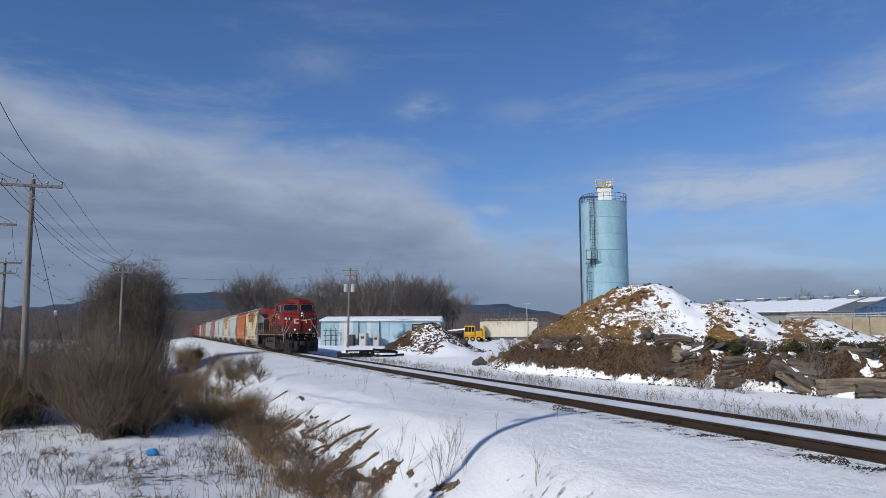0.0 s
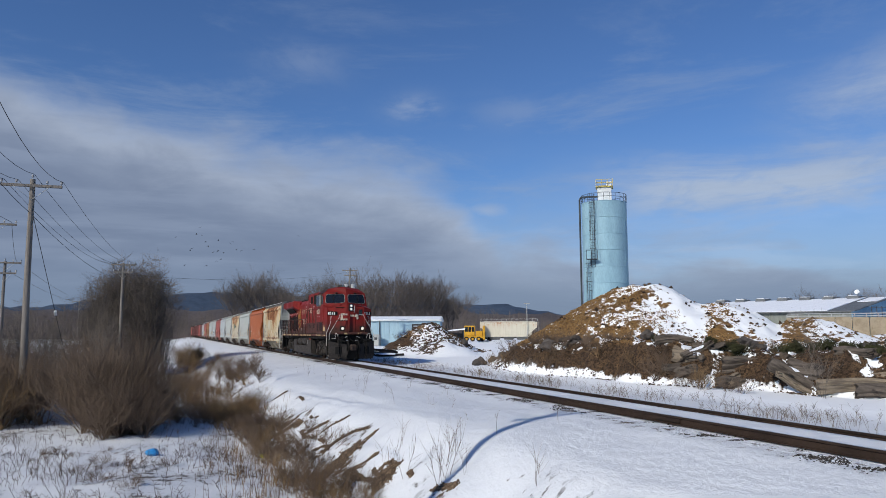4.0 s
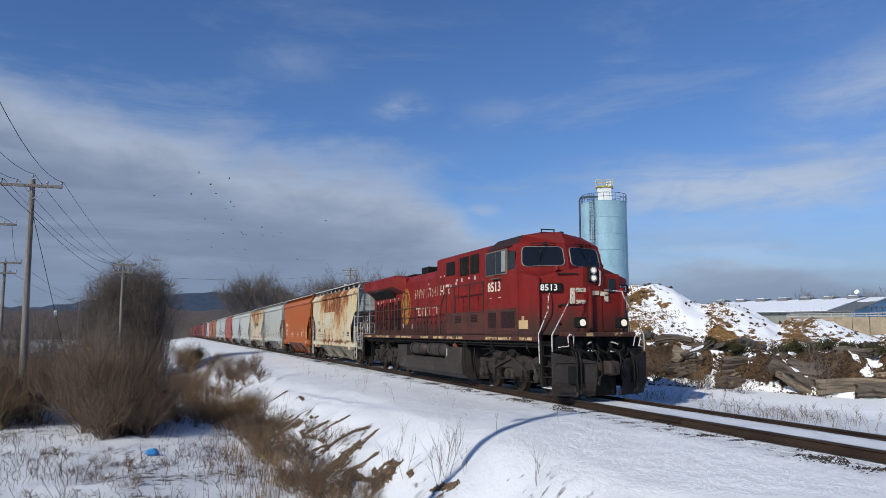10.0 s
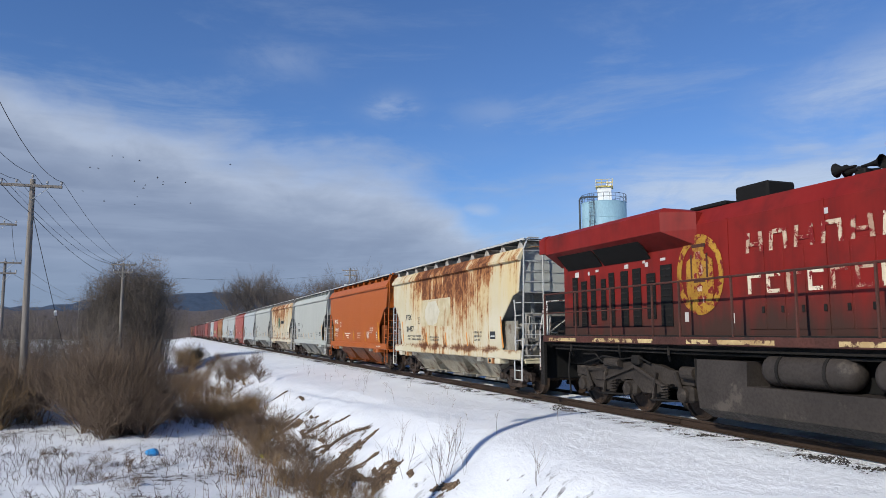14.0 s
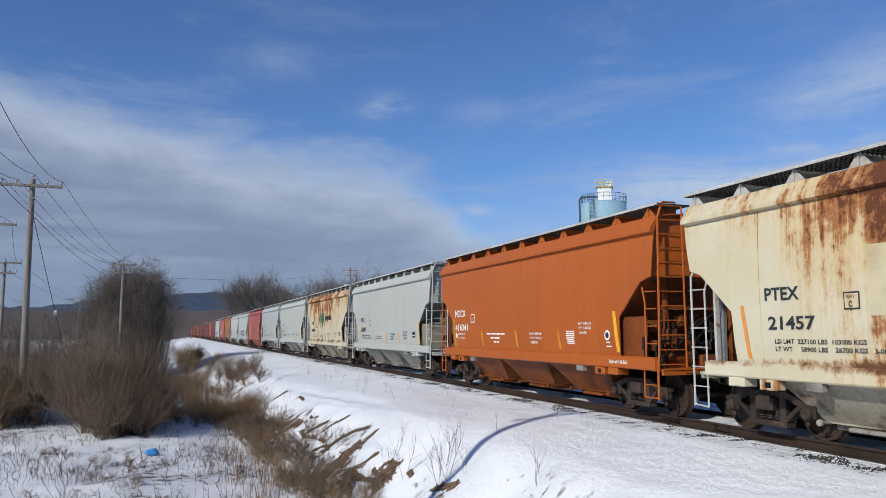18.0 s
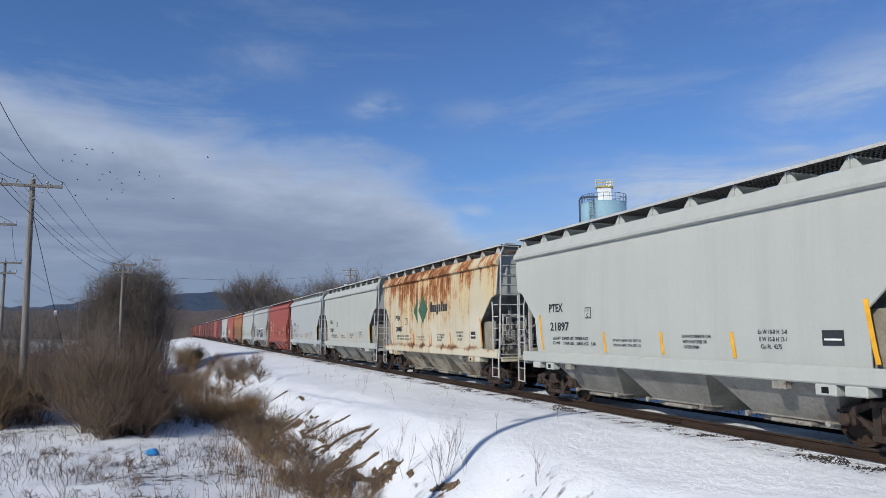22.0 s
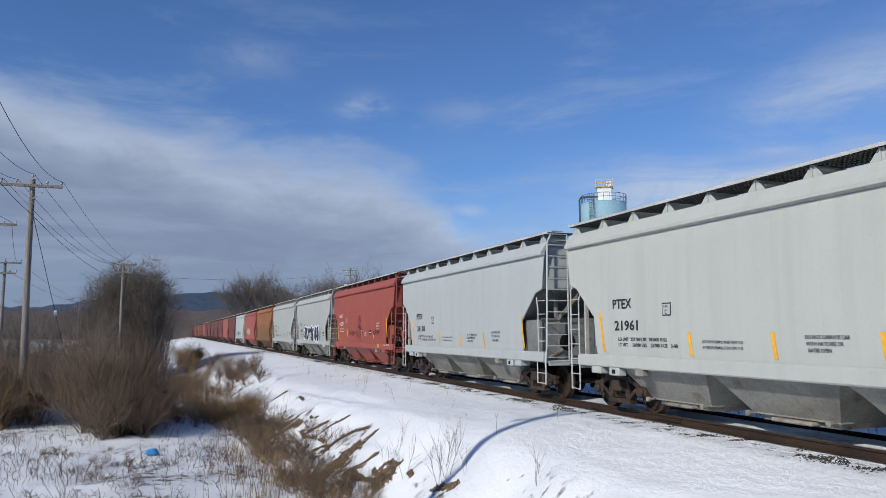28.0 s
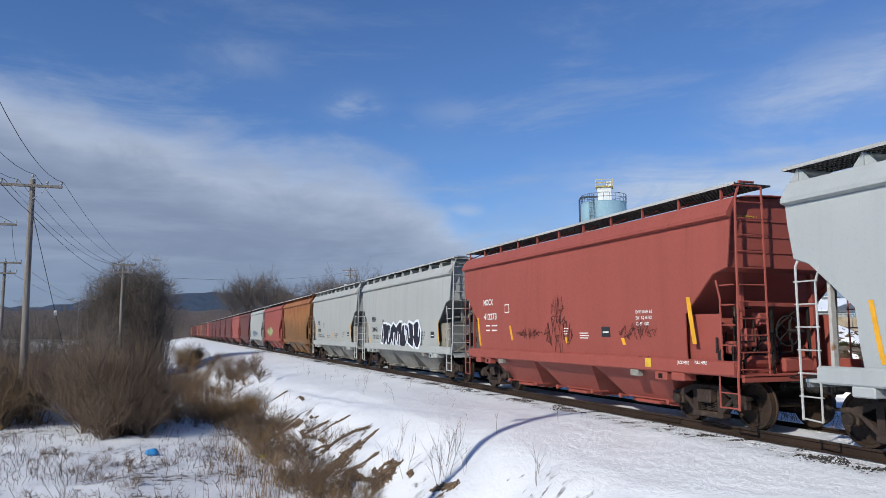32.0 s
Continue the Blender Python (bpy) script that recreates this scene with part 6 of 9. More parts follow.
# ---- silo ----
SILO_BLUE = surface("silo_blue_paint", (0.28, 0.44, 0.51), (0.23, 0.37, 0.44), 0.5, stretch=(1, 1, 0.25), big=0.8, fine=12, bump=0.05)
WHITE_PAINT = surface("white_paint", (0.74, 0.75, 0.74), (0.60, 0.61, 0.60), 0.5)
SX, SY, SR, STOP = 49.95, 77.25, 2.72, 17.55


def build_silo():
    silo = thing("storage_silo", "tall pale blue steel storage silo with ladder", "silo", Matrix.Translation((SX, SY, -0.3)))
    h = STOP + 0.3
    n = 40
    for k in range(9):
        z0, z1 = h * k / 9, h * (k + 1) / 9
        part("shell_ring", G().lathe([(SR - 0.03, z0), (SR, z0 + 0.02), (SR, z1 - 0.03), (SR + 0.025, z1 - 0.02), (SR + 0.025, z1), (SR - 0.03, z1)], n), SILO_BLUE, silo, smooth=0.5)
    for a in (0.4, 1.7, 3.4, 4.3, 5.2):
        part("seam", G().box(SR - 0.01, SR + 0.018, -0.03, 0.03, 0.1, h - 0.1).move(Matrix.Rotation(a, 4, "Z")), SILO_BLUE, silo)
    part("roof", G().lathe([(SR + 0.03, h), (SR + 0.03, h + 0.04), (0.4, h + 0.5), (0.01, h + 0.5)], n), SILO_BLUE, silo)
    return silo


build_silo()



# ---- clouds, hills and far woods ----
def cloud_material(high):
    """The high sheet carries puffs and wisps, the low one the grey bank and the haze."""
    m = bpy.data.materials.new("high_clouds" if high else "low_clouds")
    m.use_nodes = True
    nt = m.node_tree
    nt.nodes.remove(nt.nodes["Principled BSDF"])
    out = nt.nodes["Material Output"]
    oc = nt.nodes.new("ShaderNodeTexCoord").outputs["Object"]
    sep = nt.nodes.new("ShaderNodeSeparateXYZ")
    nt.links.new(oc, sep.inputs[0])
    u = math_of(nt, "MULTIPLY", math_of(nt, "ARCTAN2", sep.outputs[0], sep.outputs[1]), 57.2958)
    v = math_of(nt, "MULTIPLY", math_of(nt, "ARCSINE", math_of(nt, "DIVIDE", sep.outputs[2], 3300.0 if high else 3500.0)), 57.2958)
    uv = nt.nodes.new("ShaderNodeCombineXYZ")
    nt.links.new(u, uv.inputs[0])
    nt.links.new(v, uv.inputs[1])

    def sky_noise(sx, sy, detail, rough, shift=0.0):
        mp = nt.nodes.new("ShaderNodeMapping")
        mp.inputs["Scale"].default_value = (sx, sy, 1)
        mp.inputs["Location"].default_value = (shift, shift * 0.7, 0)
        nt.links.new(uv.outputs[0], mp.inputs[0])
        n = nt.nodes.new("ShaderNodeTexNoise")
        n.inputs["Scale"].default_value, n.inputs["Detail"].default_value, n.inputs["Roughness"].default_value = 1.0, detail, rough
        n.inputs["Distortion"].default_value = 0.35
        nt.links.new(mp.outputs[0], n.inputs["Vector"])
        return n.outputs[0]
    soft = sky_noise(0.07, 0.16, 6.0, 0.55, 3.1)
    puff = sky_noise(0.16, 0.36, 7.0, 0.6, 9.4)
    wisp = sky_noise(0.05, 0.22, 8.0, 0.66, 21.7)
    ramp = nt.nodes.new("ShaderNodeValToRGB")
    ramp.color_ramp.interpolation = "B_SPLINE"
    stops = ((0.0, 0.76), (0.10, 0.68), (0.20, 0.59), (0.31, 0.54), (0.44, 0.515), (0.50, 0.42), (0.55, 0.25), (1.0, 0.13))
    el = ramp.color_ramp.elements
    while len(el) < len(stops):
        el.new(0.5)
    for e, (p, c) in zip(el, stops):
        e.position, e.color = p, (c, c, c, 1)
    nt.links.new(remap_linear(nt, u, -40, 40), ramp.inputs[0])
    top = math_of(nt, "MULTIPLY", ramp.outputs[0], 25.0)
    depth = math_of(nt, "ADD", math_of(nt, "SUBTRACT", top, v), math_of(nt, "MULTIPLY", math_of(nt, "SUBTRACT", soft, 0.5), 7.0))
    depth = math_of(nt, "ADD", depth, math_of(nt, "MULTIPLY", math_of(nt, "SUBTRACT", puff, 0.5), 3.0))
    bank = remap(nt, depth, -2.4, 2.0, 0.0, 0.93)

    def hump(centre, width, slope=0.0, u0=0.0):
        d = math_of(nt, "SUBTRACT", v, math_of(nt, "ADD", math_of(nt, "MULTIPLY", math_of(nt, "SUBTRACT", u, u0), slope), centre))
        d = math_of(nt, "DIVIDE", d, width)
        return math_of(nt, "POWER", 2.718, math_of(nt, "MULTIPLY", math_of(nt, "MULTIPLY", d, d), -1.0))
    right = math_of(nt, "MULTIPLY", hump(10.4, 2.6), remap(nt, u, 6.0, 18.0, 0.0, 1.0))
    upper = math_of(nt, "MULTIPLY", hump(14.2, 3.2, 0.25, 24.0), remap(nt, u, 18.0, 29.0, 0.0, 0.75))

    def blob(cu, cv, ru, rv, power):
        a = math_of(nt, "DIVIDE", math_of(nt, "SUBTRACT", u, cu), ru)
        b = math_of(nt, "DIVIDE", math_of(nt, "SUBTRACT", v, cv), rv)
        d = math_of(nt, "ADD", math_of(nt, "MULTIPLY", a, a), math_of(nt, "MULTIPLY", b, b))
        g = math_of(nt, "POWER", 2.718, math_of(nt, "MULTIPLY", d, -1.0))
        return math_of(nt, "MULTIPLY", math_of(nt, "MULTIPLY", g, power), remap(nt, puff, 0.34, 0.62, 0.0, 1.0))
    small = math_of(nt, "MAXIMUM", blob(-4.2, 17.2, 2.2, 1.1, 0.5), math_of(nt, "MAXIMUM", blob(-13.0, 20.5, 4.0, 1.6, 0.25), blob(4.0, 17.0, 3.6, 1.2, 0.26)))
    thin = math_of(nt, "MULTIPLY", remap(nt, wisp, 0.48, 0.74, 0.0, 0.42), remap(nt, v, 26.0, 14.0, 0.35, 1.0))
    veil = sky_noise(0.04, 0.14, 5.0, 0.6, 33.0)
    haze = math_of(nt, "MAXIMUM", remap(nt, v, 0.0, 13.0, 0.82, 0.0), math_of(nt, "MULTIPLY", remap(nt, v, 4.0, 16.0, 0.75, 0.0), remap(nt, veil, 0.35, 0.60)))
    far_right = math_of(nt, "MULTIPLY", upper if high else right, math_of(nt, "MULTIPLY", remap(nt, puff, 0.30, 0.60, 0.25, 0.85), remap(nt, wisp, 0.36, 0.58, 0.35, 1.1)))
    if not high:
        small, thin = blob(2.7, 9.4, 1.9, 0.6, 0.55), 0.0
    a1 = math_of(nt, "MAXIMUM", 0.0 if high else bank, math_of(nt, "MAXIMUM", far_right, small))
    alpha = math_of(nt, "MAXIMUM", math_of(nt, "MAXIMUM", a1, thin), 0.0 if high else haze)
    streak = sky_noise(0.06, 0.55, 6.0, 0.6, 14.2)
    lit = blend(nt, remap(nt, depth, -0.3, 6.0), (0.345, 0.398, 0.495), (0.150, 0.188, 0.272))
    lit = blend(nt, remap(nt, streak, 0.42, 0.62, 0.0, 0.42), lit, (0.25, 0.30, 0.40))
    lit = blend(nt, remap(nt, puff, 0.35, 0.65, 0.0, 0.35), lit, (0.18, 0.222, 0.31))
    lit = blend(nt, math_of(nt, "MAXIMUM", far_right, small), lit, (0.35, 0.425, 0.55))
    low = remap(nt, v, 1.0, 6.5, 1.0, 0.0)
    col = blend(nt, low, lit, (0.155, 0.205, 0.30))
    col = blend(nt, remap(nt, a1, 0.0, 0.25), blend(nt, low, (0.25, 0.315, 0.43), (0.175, 0.23, 0.335)), col)
    em = nt.nodes.new("ShaderNodeEmission")
    nt.links.new(col, em.inputs[0])
    tr = nt.nodes.new("ShaderNodeBsdfTransparent")
    mx = nt.nodes.new("ShaderNodeMixShader")
    nt.links.new(alpha, mx.inputs[0])
    nt.links.new(tr.outputs[0], mx.inputs[1])
    nt.links.new(em.outputs[0], mx.inputs[2])
    nt.links.new(mx.outputs[0], out.inputs[0])
    return m


def remap_linear(nt, value, lo, hi):
    r = nt.nodes.new("ShaderNodeMapRange")
    r.inputs[1].default_value, r.inputs[2].default_value = lo, hi
    nt.links.new(value, r.inputs[0])
    return r.outputs[0]


def build_clouds(high):
    r = 3300.0 if high else 3500.0
    rings = []
    for j in range(15):
        e = radians(-1.0 + 3.2 * j)
        rings.append([(r * math.cos(e) * math.sin(radians(a)), r * math.cos(e) * math.cos(radians(a)), r * math.sin(e)) for a in range(-62, 63, 4)])
    ob = part("high_cloud_layer" if high else "cloud_layer", G().loft(rings, caps=False, closed=False), cloud_material(high), smooth=1.0)
    ob.rotation_euler = (0, 0, -HEAD)
    return tagged(ob, "white wisps and puffs of cloud high in the sky" if high else "drifting grey and white cloud bank in the sky", "clouds", kind="structure")


CLOUDS = [(build_clouds(False), 1.0), (build_clouds(True), 2.7)]

# blue distance haze is put into the hills' base colour
HILL_HAZE = surface("hazed_wooded_hill", (0.050, 0.075, 0.118), (0.038, 0.058, 0.092), 0.95, big=0.012, fine=0.07, bump=0.0)
WOODS = surface("far_bare_woods", (0.105, 0.088, 0.084), (0.075, 0.064, 0.064), 0.95, big=0.05, fine=0.5, bump=0.0)


def ridge(name, label, az0, az1, r, profile, material, seed, rough=0.08, deep=260.0):
    """A ridge seen far off: its crest follows a table of (azimuth, height)."""
    rings = []
    n = 140
    for k, (q, h) in enumerate(((0.0, 0.0), (0.35, 0.55), (0.6, 0.85), (0.8, 1.0), (1.0, 0.9), (1.6, 0.0))):
        row = []
        for i in range(n + 1):
            a = az0 + (az1 - az0) * i / n
            top = lerp_table(a, profile) * (1 + rough * fbm(a * 3.0, q * 4, 1.0, seed))
            rr = r + deep * (q - 0.8)
            row.append((rr * math.sin(radians(a)), rr * math.cos(radians(a)), -1.0 + top * h * (1 + 0.1 * fbm(a * 8.0, q * 9, 1.0, seed + 4))))
        rings.append(row)
    ob = part(name, G().loft(rings, caps=False, closed=False), material, smooth=0.9)
    return tagged(ob, label, "hill", kind="structure")


ridge("backdrop_hill", "wooded hills on the horizon, haze painted in as blue", -25, 62, 1850,
      [(-25, 55), (-9, 60), (-2, 88), (3, 98), (8, 95), (12, 88), (16, 95), (19, 84), (22, 70), (25, 72), (28, 55), (30, 40), (34, 24), (62, 20)], HILL_HAZE, 2.0, 0.05)
ridge("backdrop_woods", "brown bare woods behind the yard", -30, 75, 420,
      [(-30, 14), (-8, 14), (0, 15.5), (5, 15), (9, 15), (14, 17), (21, 16), (24, 12.5), (30, 12), (36, 11), (45, 9), (75, 8)], WOODS, 7.0, 0.22, 60.0)


# ---- bare trees and brush ----
BARK = surface("bare_bark", (0.175, 0.145, 0.120), (0.100, 0.083, 0.070), 0.9, bump=0.0)
BARK_FAR = surface("bare_bark_grey", (0.125, 0.105, 0.093), (0.08, 0.068, 0.061), 0.9, bump=0.0)
TWIG = surface("red_brown_twigs", (0.165, 0.118, 0.084), (0.098, 0.070, 0.050), 0.9, bump=0.0)
STRAW = surface("dry_straw", (0.22, 0.145, 0.075), (0.14, 0.088, 0.048), 0.9, bump=0.0)
WEED_DARK = surface("dark_dead_weed", (0.095, 0.062, 0.044), (0.050, 0.034, 0.026), 0.9, bump=0.0)
VERGE = surface("verge_straw", (0.17, 0.125, 0.085), (0.10, 0.075, 0.05), 0.9, bump=0.0)
WEED = surface("dead_weed", (0.160, 0.112, 0.080), (0.090, 0.063, 0.046), 0.9, bump=0.0)


def stick(g, a, b, r0, r1):
    """A three-sided twig."""
    d = (b - a)
    if d.length < 1e-5:
        return
    s = d.orthogonal().normalized()
    w = d.normalized().cross(s)
    n = len(g.v)
    for p, r in ((a, r0), (b, r1)):
        for k in range(3):
            c = 2.0944 * k
            g.v.append(tuple(p + s * (r * math.cos(c)) + w * (r * math.sin(c))))
    g.f += [(n, n + 1, n + 4, n + 3), (n + 1, n + 2, n + 5, n + 4), (n + 2, n, n + 3, n + 5)]


def limb(g, rnd, p, d, length, r, depth, droop=0.0, kids=(3, 4), wander=0.25):
    segs = 4 if depth > 1 else 3
    pts = [p]
    q = p.copy()
    dd = d.copy()
    for i in range(segs):
        dd = (dd + Vector((rnd.uniform(-1, 1), rnd.uniform(-1, 1), rnd.uniform(-0.6, 0.9) - droop)) * wander).normalized()
        nq = q + dd * (length / segs)
        k0, k1 = 1 - i / segs * 0.6, 1 - (i + 1) / segs * 0.6
        stick(g, q, nq, r * k0, r * k1)
        q = nq
        pts.append(q)
    if depth <= 0:
        return
    for i in range(rnd.randint(*kids)):
        k = rnd.uniform(0.3, 1.0)
        j = min(segs - 1, int(k * segs))
        at = pts[j].lerp(pts[j + 1], k * segs - j)
        side = Vector((rnd.uniform(-1, 1), rnd.uniform(-1, 1), rnd.uniform(-0.1, 0.9)))
        nd = (dd * 0.75 + side * 0.75).normalized()
        limb(g, rnd, at, nd, length * rnd.uniform(0.45, 0.7), r * 0.5, depth - 1, droop, kids, wander)


def tree_meshes(seed, height, fat, depth=4):
    """Trunk and crown of a bare tree."""
    rnd = random.Random(seed)
    trunk = G()
    p = Vector((0, 0, -0.3))
    pts = [p]
    for i in range(5):
        p = p + Vector((rnd.uniform(-0.04, 0.04) * height, rnd.uniform(-0.04, 0.04) * height, height * 0.11))
        pts.append(p)
    for i in range(5):
        trunk.tube(pts[i], pts[i + 1], fat * (1 - 0.12 * i), fat * (1 - 0.12 * (i + 1)), n=7, caps=i in (0, 4))
    crown = G()
    for i in range(9):
        k = rnd.uniform(0.35, 1.0)
        j = min(4, int(k * 5))
        at = pts[j].lerp(pts[j + 1], k * 5 - j)
        a = i * 2.4 + rnd.uniform(-0.4, 0.4)
        d = Vector((math.cos(a) * 0.75, math.sin(a) * 0.75, rnd.uniform(0.7, 1.5))).normalized()
        limb(crown, rnd, at, d, height * rnd.uniform(0.28, 0.42), fat * 0.34, depth - 1, 0.0, (5, 6), 0.20)
    return trunk.mesh("trunk"), crown.mesh("crown")


def tree(x, y, z, meshes, turn, size, label, group, bark=BARK_FAR):
    ob = thing("bare_tree", label, "tree", pose(x, y, z, 0, 0, turn) @ Matrix.Diagonal((size, size, size, 1)), group)
    part("trunk", meshes[0], bark, ob)
    part("crown", meshes[1], bark, ob)
    return ob


TREES = [tree_meshes(s, 17.0, 0.26, 4) for s in (11, 12, 13)]
rnd = random.Random(5)
for i in range(48):
    az = 4.3 + (21.5 - 4.3) * (i + rnd.uniform(-0.3, 0.3)) / 47
    r = rnd.uniform(225, 275)
    tall = 1.22 if az < 8 else (1.0 if az < 11 else (1.28 if az < 20.5 else 1.0))
    tree(r * math.sin(radians(az)), r * math.cos(radians(az)), -0.4, TREES[i % 3], rnd.uniform(0, 360), tall * rnd.uniform(0.88, 1.05), "tall bare grey-brown tree behind the yard", "trees behind the yard")
for i in range(9):
    az = 46.5 + rnd.uniform(0, 7)
    if i > 6:
        az = 43.4 + rnd.uniform(0, 1.2)
    r = rnd.uniform(235, 260)
    tree(r * math.sin(radians(az)), r * math.cos(radians(az)), 0.0, TREES[i % 3], rnd.uniform(0, 360), rnd.uniform(0.72, 0.90) * (1.0 if i < 7 else 0.8), "bare tree behind the long shed", "trees behind the long shed")


def tall_shrub_meshes(seed, height, stems=15):
    """Upright stems, and the fine twigs they carry."""
    rnd = random.Random(seed)
    main, fine = G(), G()
    for i in range(stems):
        a = rnd.uniform(0, 6.283)
        out = rnd.uniform(0.02, 0.17)
        d = Vector((math.cos(a) * out, math.sin(a) * out, 1.0)).normalized()
        base = 0.60 * rnd.random() ** 0.5
        p = Vector((math.cos(a) * base, math.sin(a) * base, -0.1))
        ln = height * rnd.uniform(0.78, 1.0) * (1.0 - 0.22 * base)
        q, dd = p, d
        segs = 6
        for k in range(segs):
            dd = (dd + Vector((rnd.uniform(-1, 1), rnd.uniform(-1, 1), 0.6)) * 0.13).normalized()
            e = q + dd * (ln / segs)
            stick(main, q, e, 0.023 * (1 - 0.14 * k), 0.023 * (0.86 - 0.14 * k))
            for j in range(3 if k else 1):
                s = Vector((rnd.uniform(-1, 1), rnd.uniform(-1, 1), rnd.uniform(-0.1, 1.1))).normalized()
                limb(fine, rnd, q.lerp(e, rnd.random()), s, ln * rnd.uniform(0.09, 0.19), 0.0078, 1, 0.0, (4, 6), 0.3)
            q = e
        for j in range(3):
            s = Vector((rnd.uniform(-1, 1), rnd.uniform(-1, 1), rnd.uniform(-0.2, 0.5))).normalized()
            limb(fine, rnd, q, s, ln * rnd.uniform(0.06, 0.11), 0.0065, 1, 0.0, (4, 6), 0.3)
    return main.mesh("trunk"), fine.mesh("crown")


def far_woods():
    """Bare saplings along the wood's edge, too many to count."""
    rn = random.Random(51)
    g = G()
    for i in range(1700):
        az = radians(rn.uniform(-26, 46))
        r = rn.uniform(285, 400)
        p = Vector((r * math.sin(az), r * math.cos(az), -0.6))
        h = rn.uniform(7, 12.5) * (1.0 if az < radians(27) else 0.75)
        e = p + Vector((rn.uniform(-0.6, 0.6), 0, h))
        stick(g, p, e, 0.13, 0.03)
        for k in range(7):
            b = p.lerp(e, rn.uniform(0.25, 0.95))
            stick(g, b, b + Vector((rn.uniform(-1.8, 1.8), rn.uniform(-1, 1), rn.uniform(0.6, 2.6))), 0.05, 0.02)
    return tagged(part("far_woods", g, BARK_FAR), "bare grey-brown woods along the far edge of the fields", "woods", kind="stuff")


far_woods()


def shrub_mesh(seed, height, spread, stems=26, depth=2, r=0.022, wander=0.17):
    rnd = random.Random(seed)
    g = G()
    for i in range(stems):
        a = rnd.uniform(0, 6.283)
        d = Vector((math.cos(a) * rnd.uniform(0.05, spread), math.sin(a) * rnd.uniform(0.05, spread), 1.0)).normalized()
        p = Vector((math.cos(a) * rnd.uniform(0, 0.4) * spread * height * 0.3, math.sin(a) * rnd.uniform(0, 0.4) * spread * height * 0.3, -0.1))
        limb(g, rnd, p, d, height * rnd.uniform(0.55, 1.0), r * rnd.uniform(0.6, 1.2), depth, 0.0, (5, 7), wander)
    return g


TALL = [tall_shrub_meshes(s, 6.0) for s in (21, 22, 23)]
MID = [shrub_mesh(s, 2.4, 0.95, 15, 2, 0.022, 0.46).mesh("shrub") for s in (31, 32, 33)]
LOWB = [shrub_mesh(s, 0.95, 1.6, 11, 2, 0.014, 0.46).mesh("shrub") for s in (41, 42)]


def plant(name, meshes, i, x, y, size, material, label, category, group, dz=0.0, sz=1.0):
    me = meshes[i % len(meshes)]
    if isinstance(me, tuple):
        ob = new(name)
        part("trunk", me[0], material, ob)
        part("crown", me[1], material, ob)
    else:
        ob = part(name, me, material)
    ob.matrix_basis = pose(x, y, ground_z(x, y) + dz, 0, 0, i * 77.0) @ Matrix.Diagonal((size, size, size * sz, 1))
    return tagged(ob, label, category, group)


rnd = random.Random(9)
# the rounded thicket of tall willows behind the power line
for i in range(42):
    q = (i * 0.618) % 1.0
    x = -7.5 + 6.6 * q
    y = 74.5 + 7.0 * ((i * 0.377) % 1.0)
    h = 1.88 * (1.0 - 0.75 * (q - 0.60) ** 2 / 0.36 * (0.75 if q < 0.6 else 0.5)) * rnd.uniform(0.93, 1.03)
    plant("tall_willow", TALL, i, x, y, h, BARK if i % 3 else BARK_FAR, "tall bare willow in a rounded dense thicket", "tree", "willows behind the power line")
for i in range(46):
    y = rnd.uniform(33.0, 36.5) if i < 24 else rnd.uniform(36, 70)
    x = rnd.uniform(-2.9, -0.7) if i < 24 else rnd.uniform(-22, -2.5)
    plant("brush", MID, i, x, y - (2.5 if i < 24 else 0.0), rnd.uniform(0.8, 1.2) if i < 24 else rnd.uniform(0.75, 1.15), TWIG, "red-brown bare brush on the low ground", "shrub", "brush on the low ground")
for i in range(64):
    y = rnd.uniform(37, 75)
    x = rnd.uniform(-30, -2.0) * (y / 60)
    plant("brush", MID, i + 3, x, y, rnd.uniform(0.8, 1.5), TWIG if i % 2 else BARK, "red-brown bare brush on the low ground", "shrub", "brush on the low ground")
for i in range(9):
    plant("tall_shrub", TALL, i, rnd.uniform(-10.0, -3.4), rnd.uniform(42, 60), rnd.uniform(0.55, 0.85), BARK, "thin bare grey-brown shrub on the low ground", "shrub", "thin shrubs on the low ground")
for i in range(26):
    y = rnd.uniform(55, 120)
    x = -3.5 - rnd.uniform(0, 34) * (y / 90)
    plant("tall_shrub", TALL, i, x, y, rnd.uniform(0.8, 1.35), BARK, "bare grey-brown shrub behind the power line", "shrub", "shrubs behind the power line")
for i in range(48):
    y = rnd.uniform(35.5, 46)
    plant("brush", MID, i + 1, rnd.uniform(-13, -3.6) * (y / 40), y, rnd.uniform(0.55, 0.95), TWIG if i % 3 else BARK, "red-brown bare brush on the low ground", "shrub", "brush on the low ground")
for i in range(34):
    y = rnd.uniform(31, 62)
    plant("brush", MID, i + 2, rnd.uniform(-0.2, 2.6) + 0.02 * (y - 31), y, rnd.uniform(0.28, 0.45), STRAW if i % 3 else TWIG, "low brown brush at the foot of the bank", "shrub", "brush at the foot of the bank")
for i in range(34):
    plant("brush", MID, i + 1, rnd.uniform(-2.3, -0.6), rnd.uniform(28.4, 31.0), rnd.uniform(0.45, 0.75), TWIG if i % 3 else WEED, "red-brown bare brush at the foot of the clump", "shrub", "brush on the low ground")
for i in range(44):
    plant("brush", MID, i, rnd.uniform(-16, -4.4), rnd.uniform(33.5, 37.5), rnd.uniform(0.7, 1.05), TWIG if i % 4 else STRAW, "red-brown bare brush on the low ground", "shrub", "brush on the low ground")
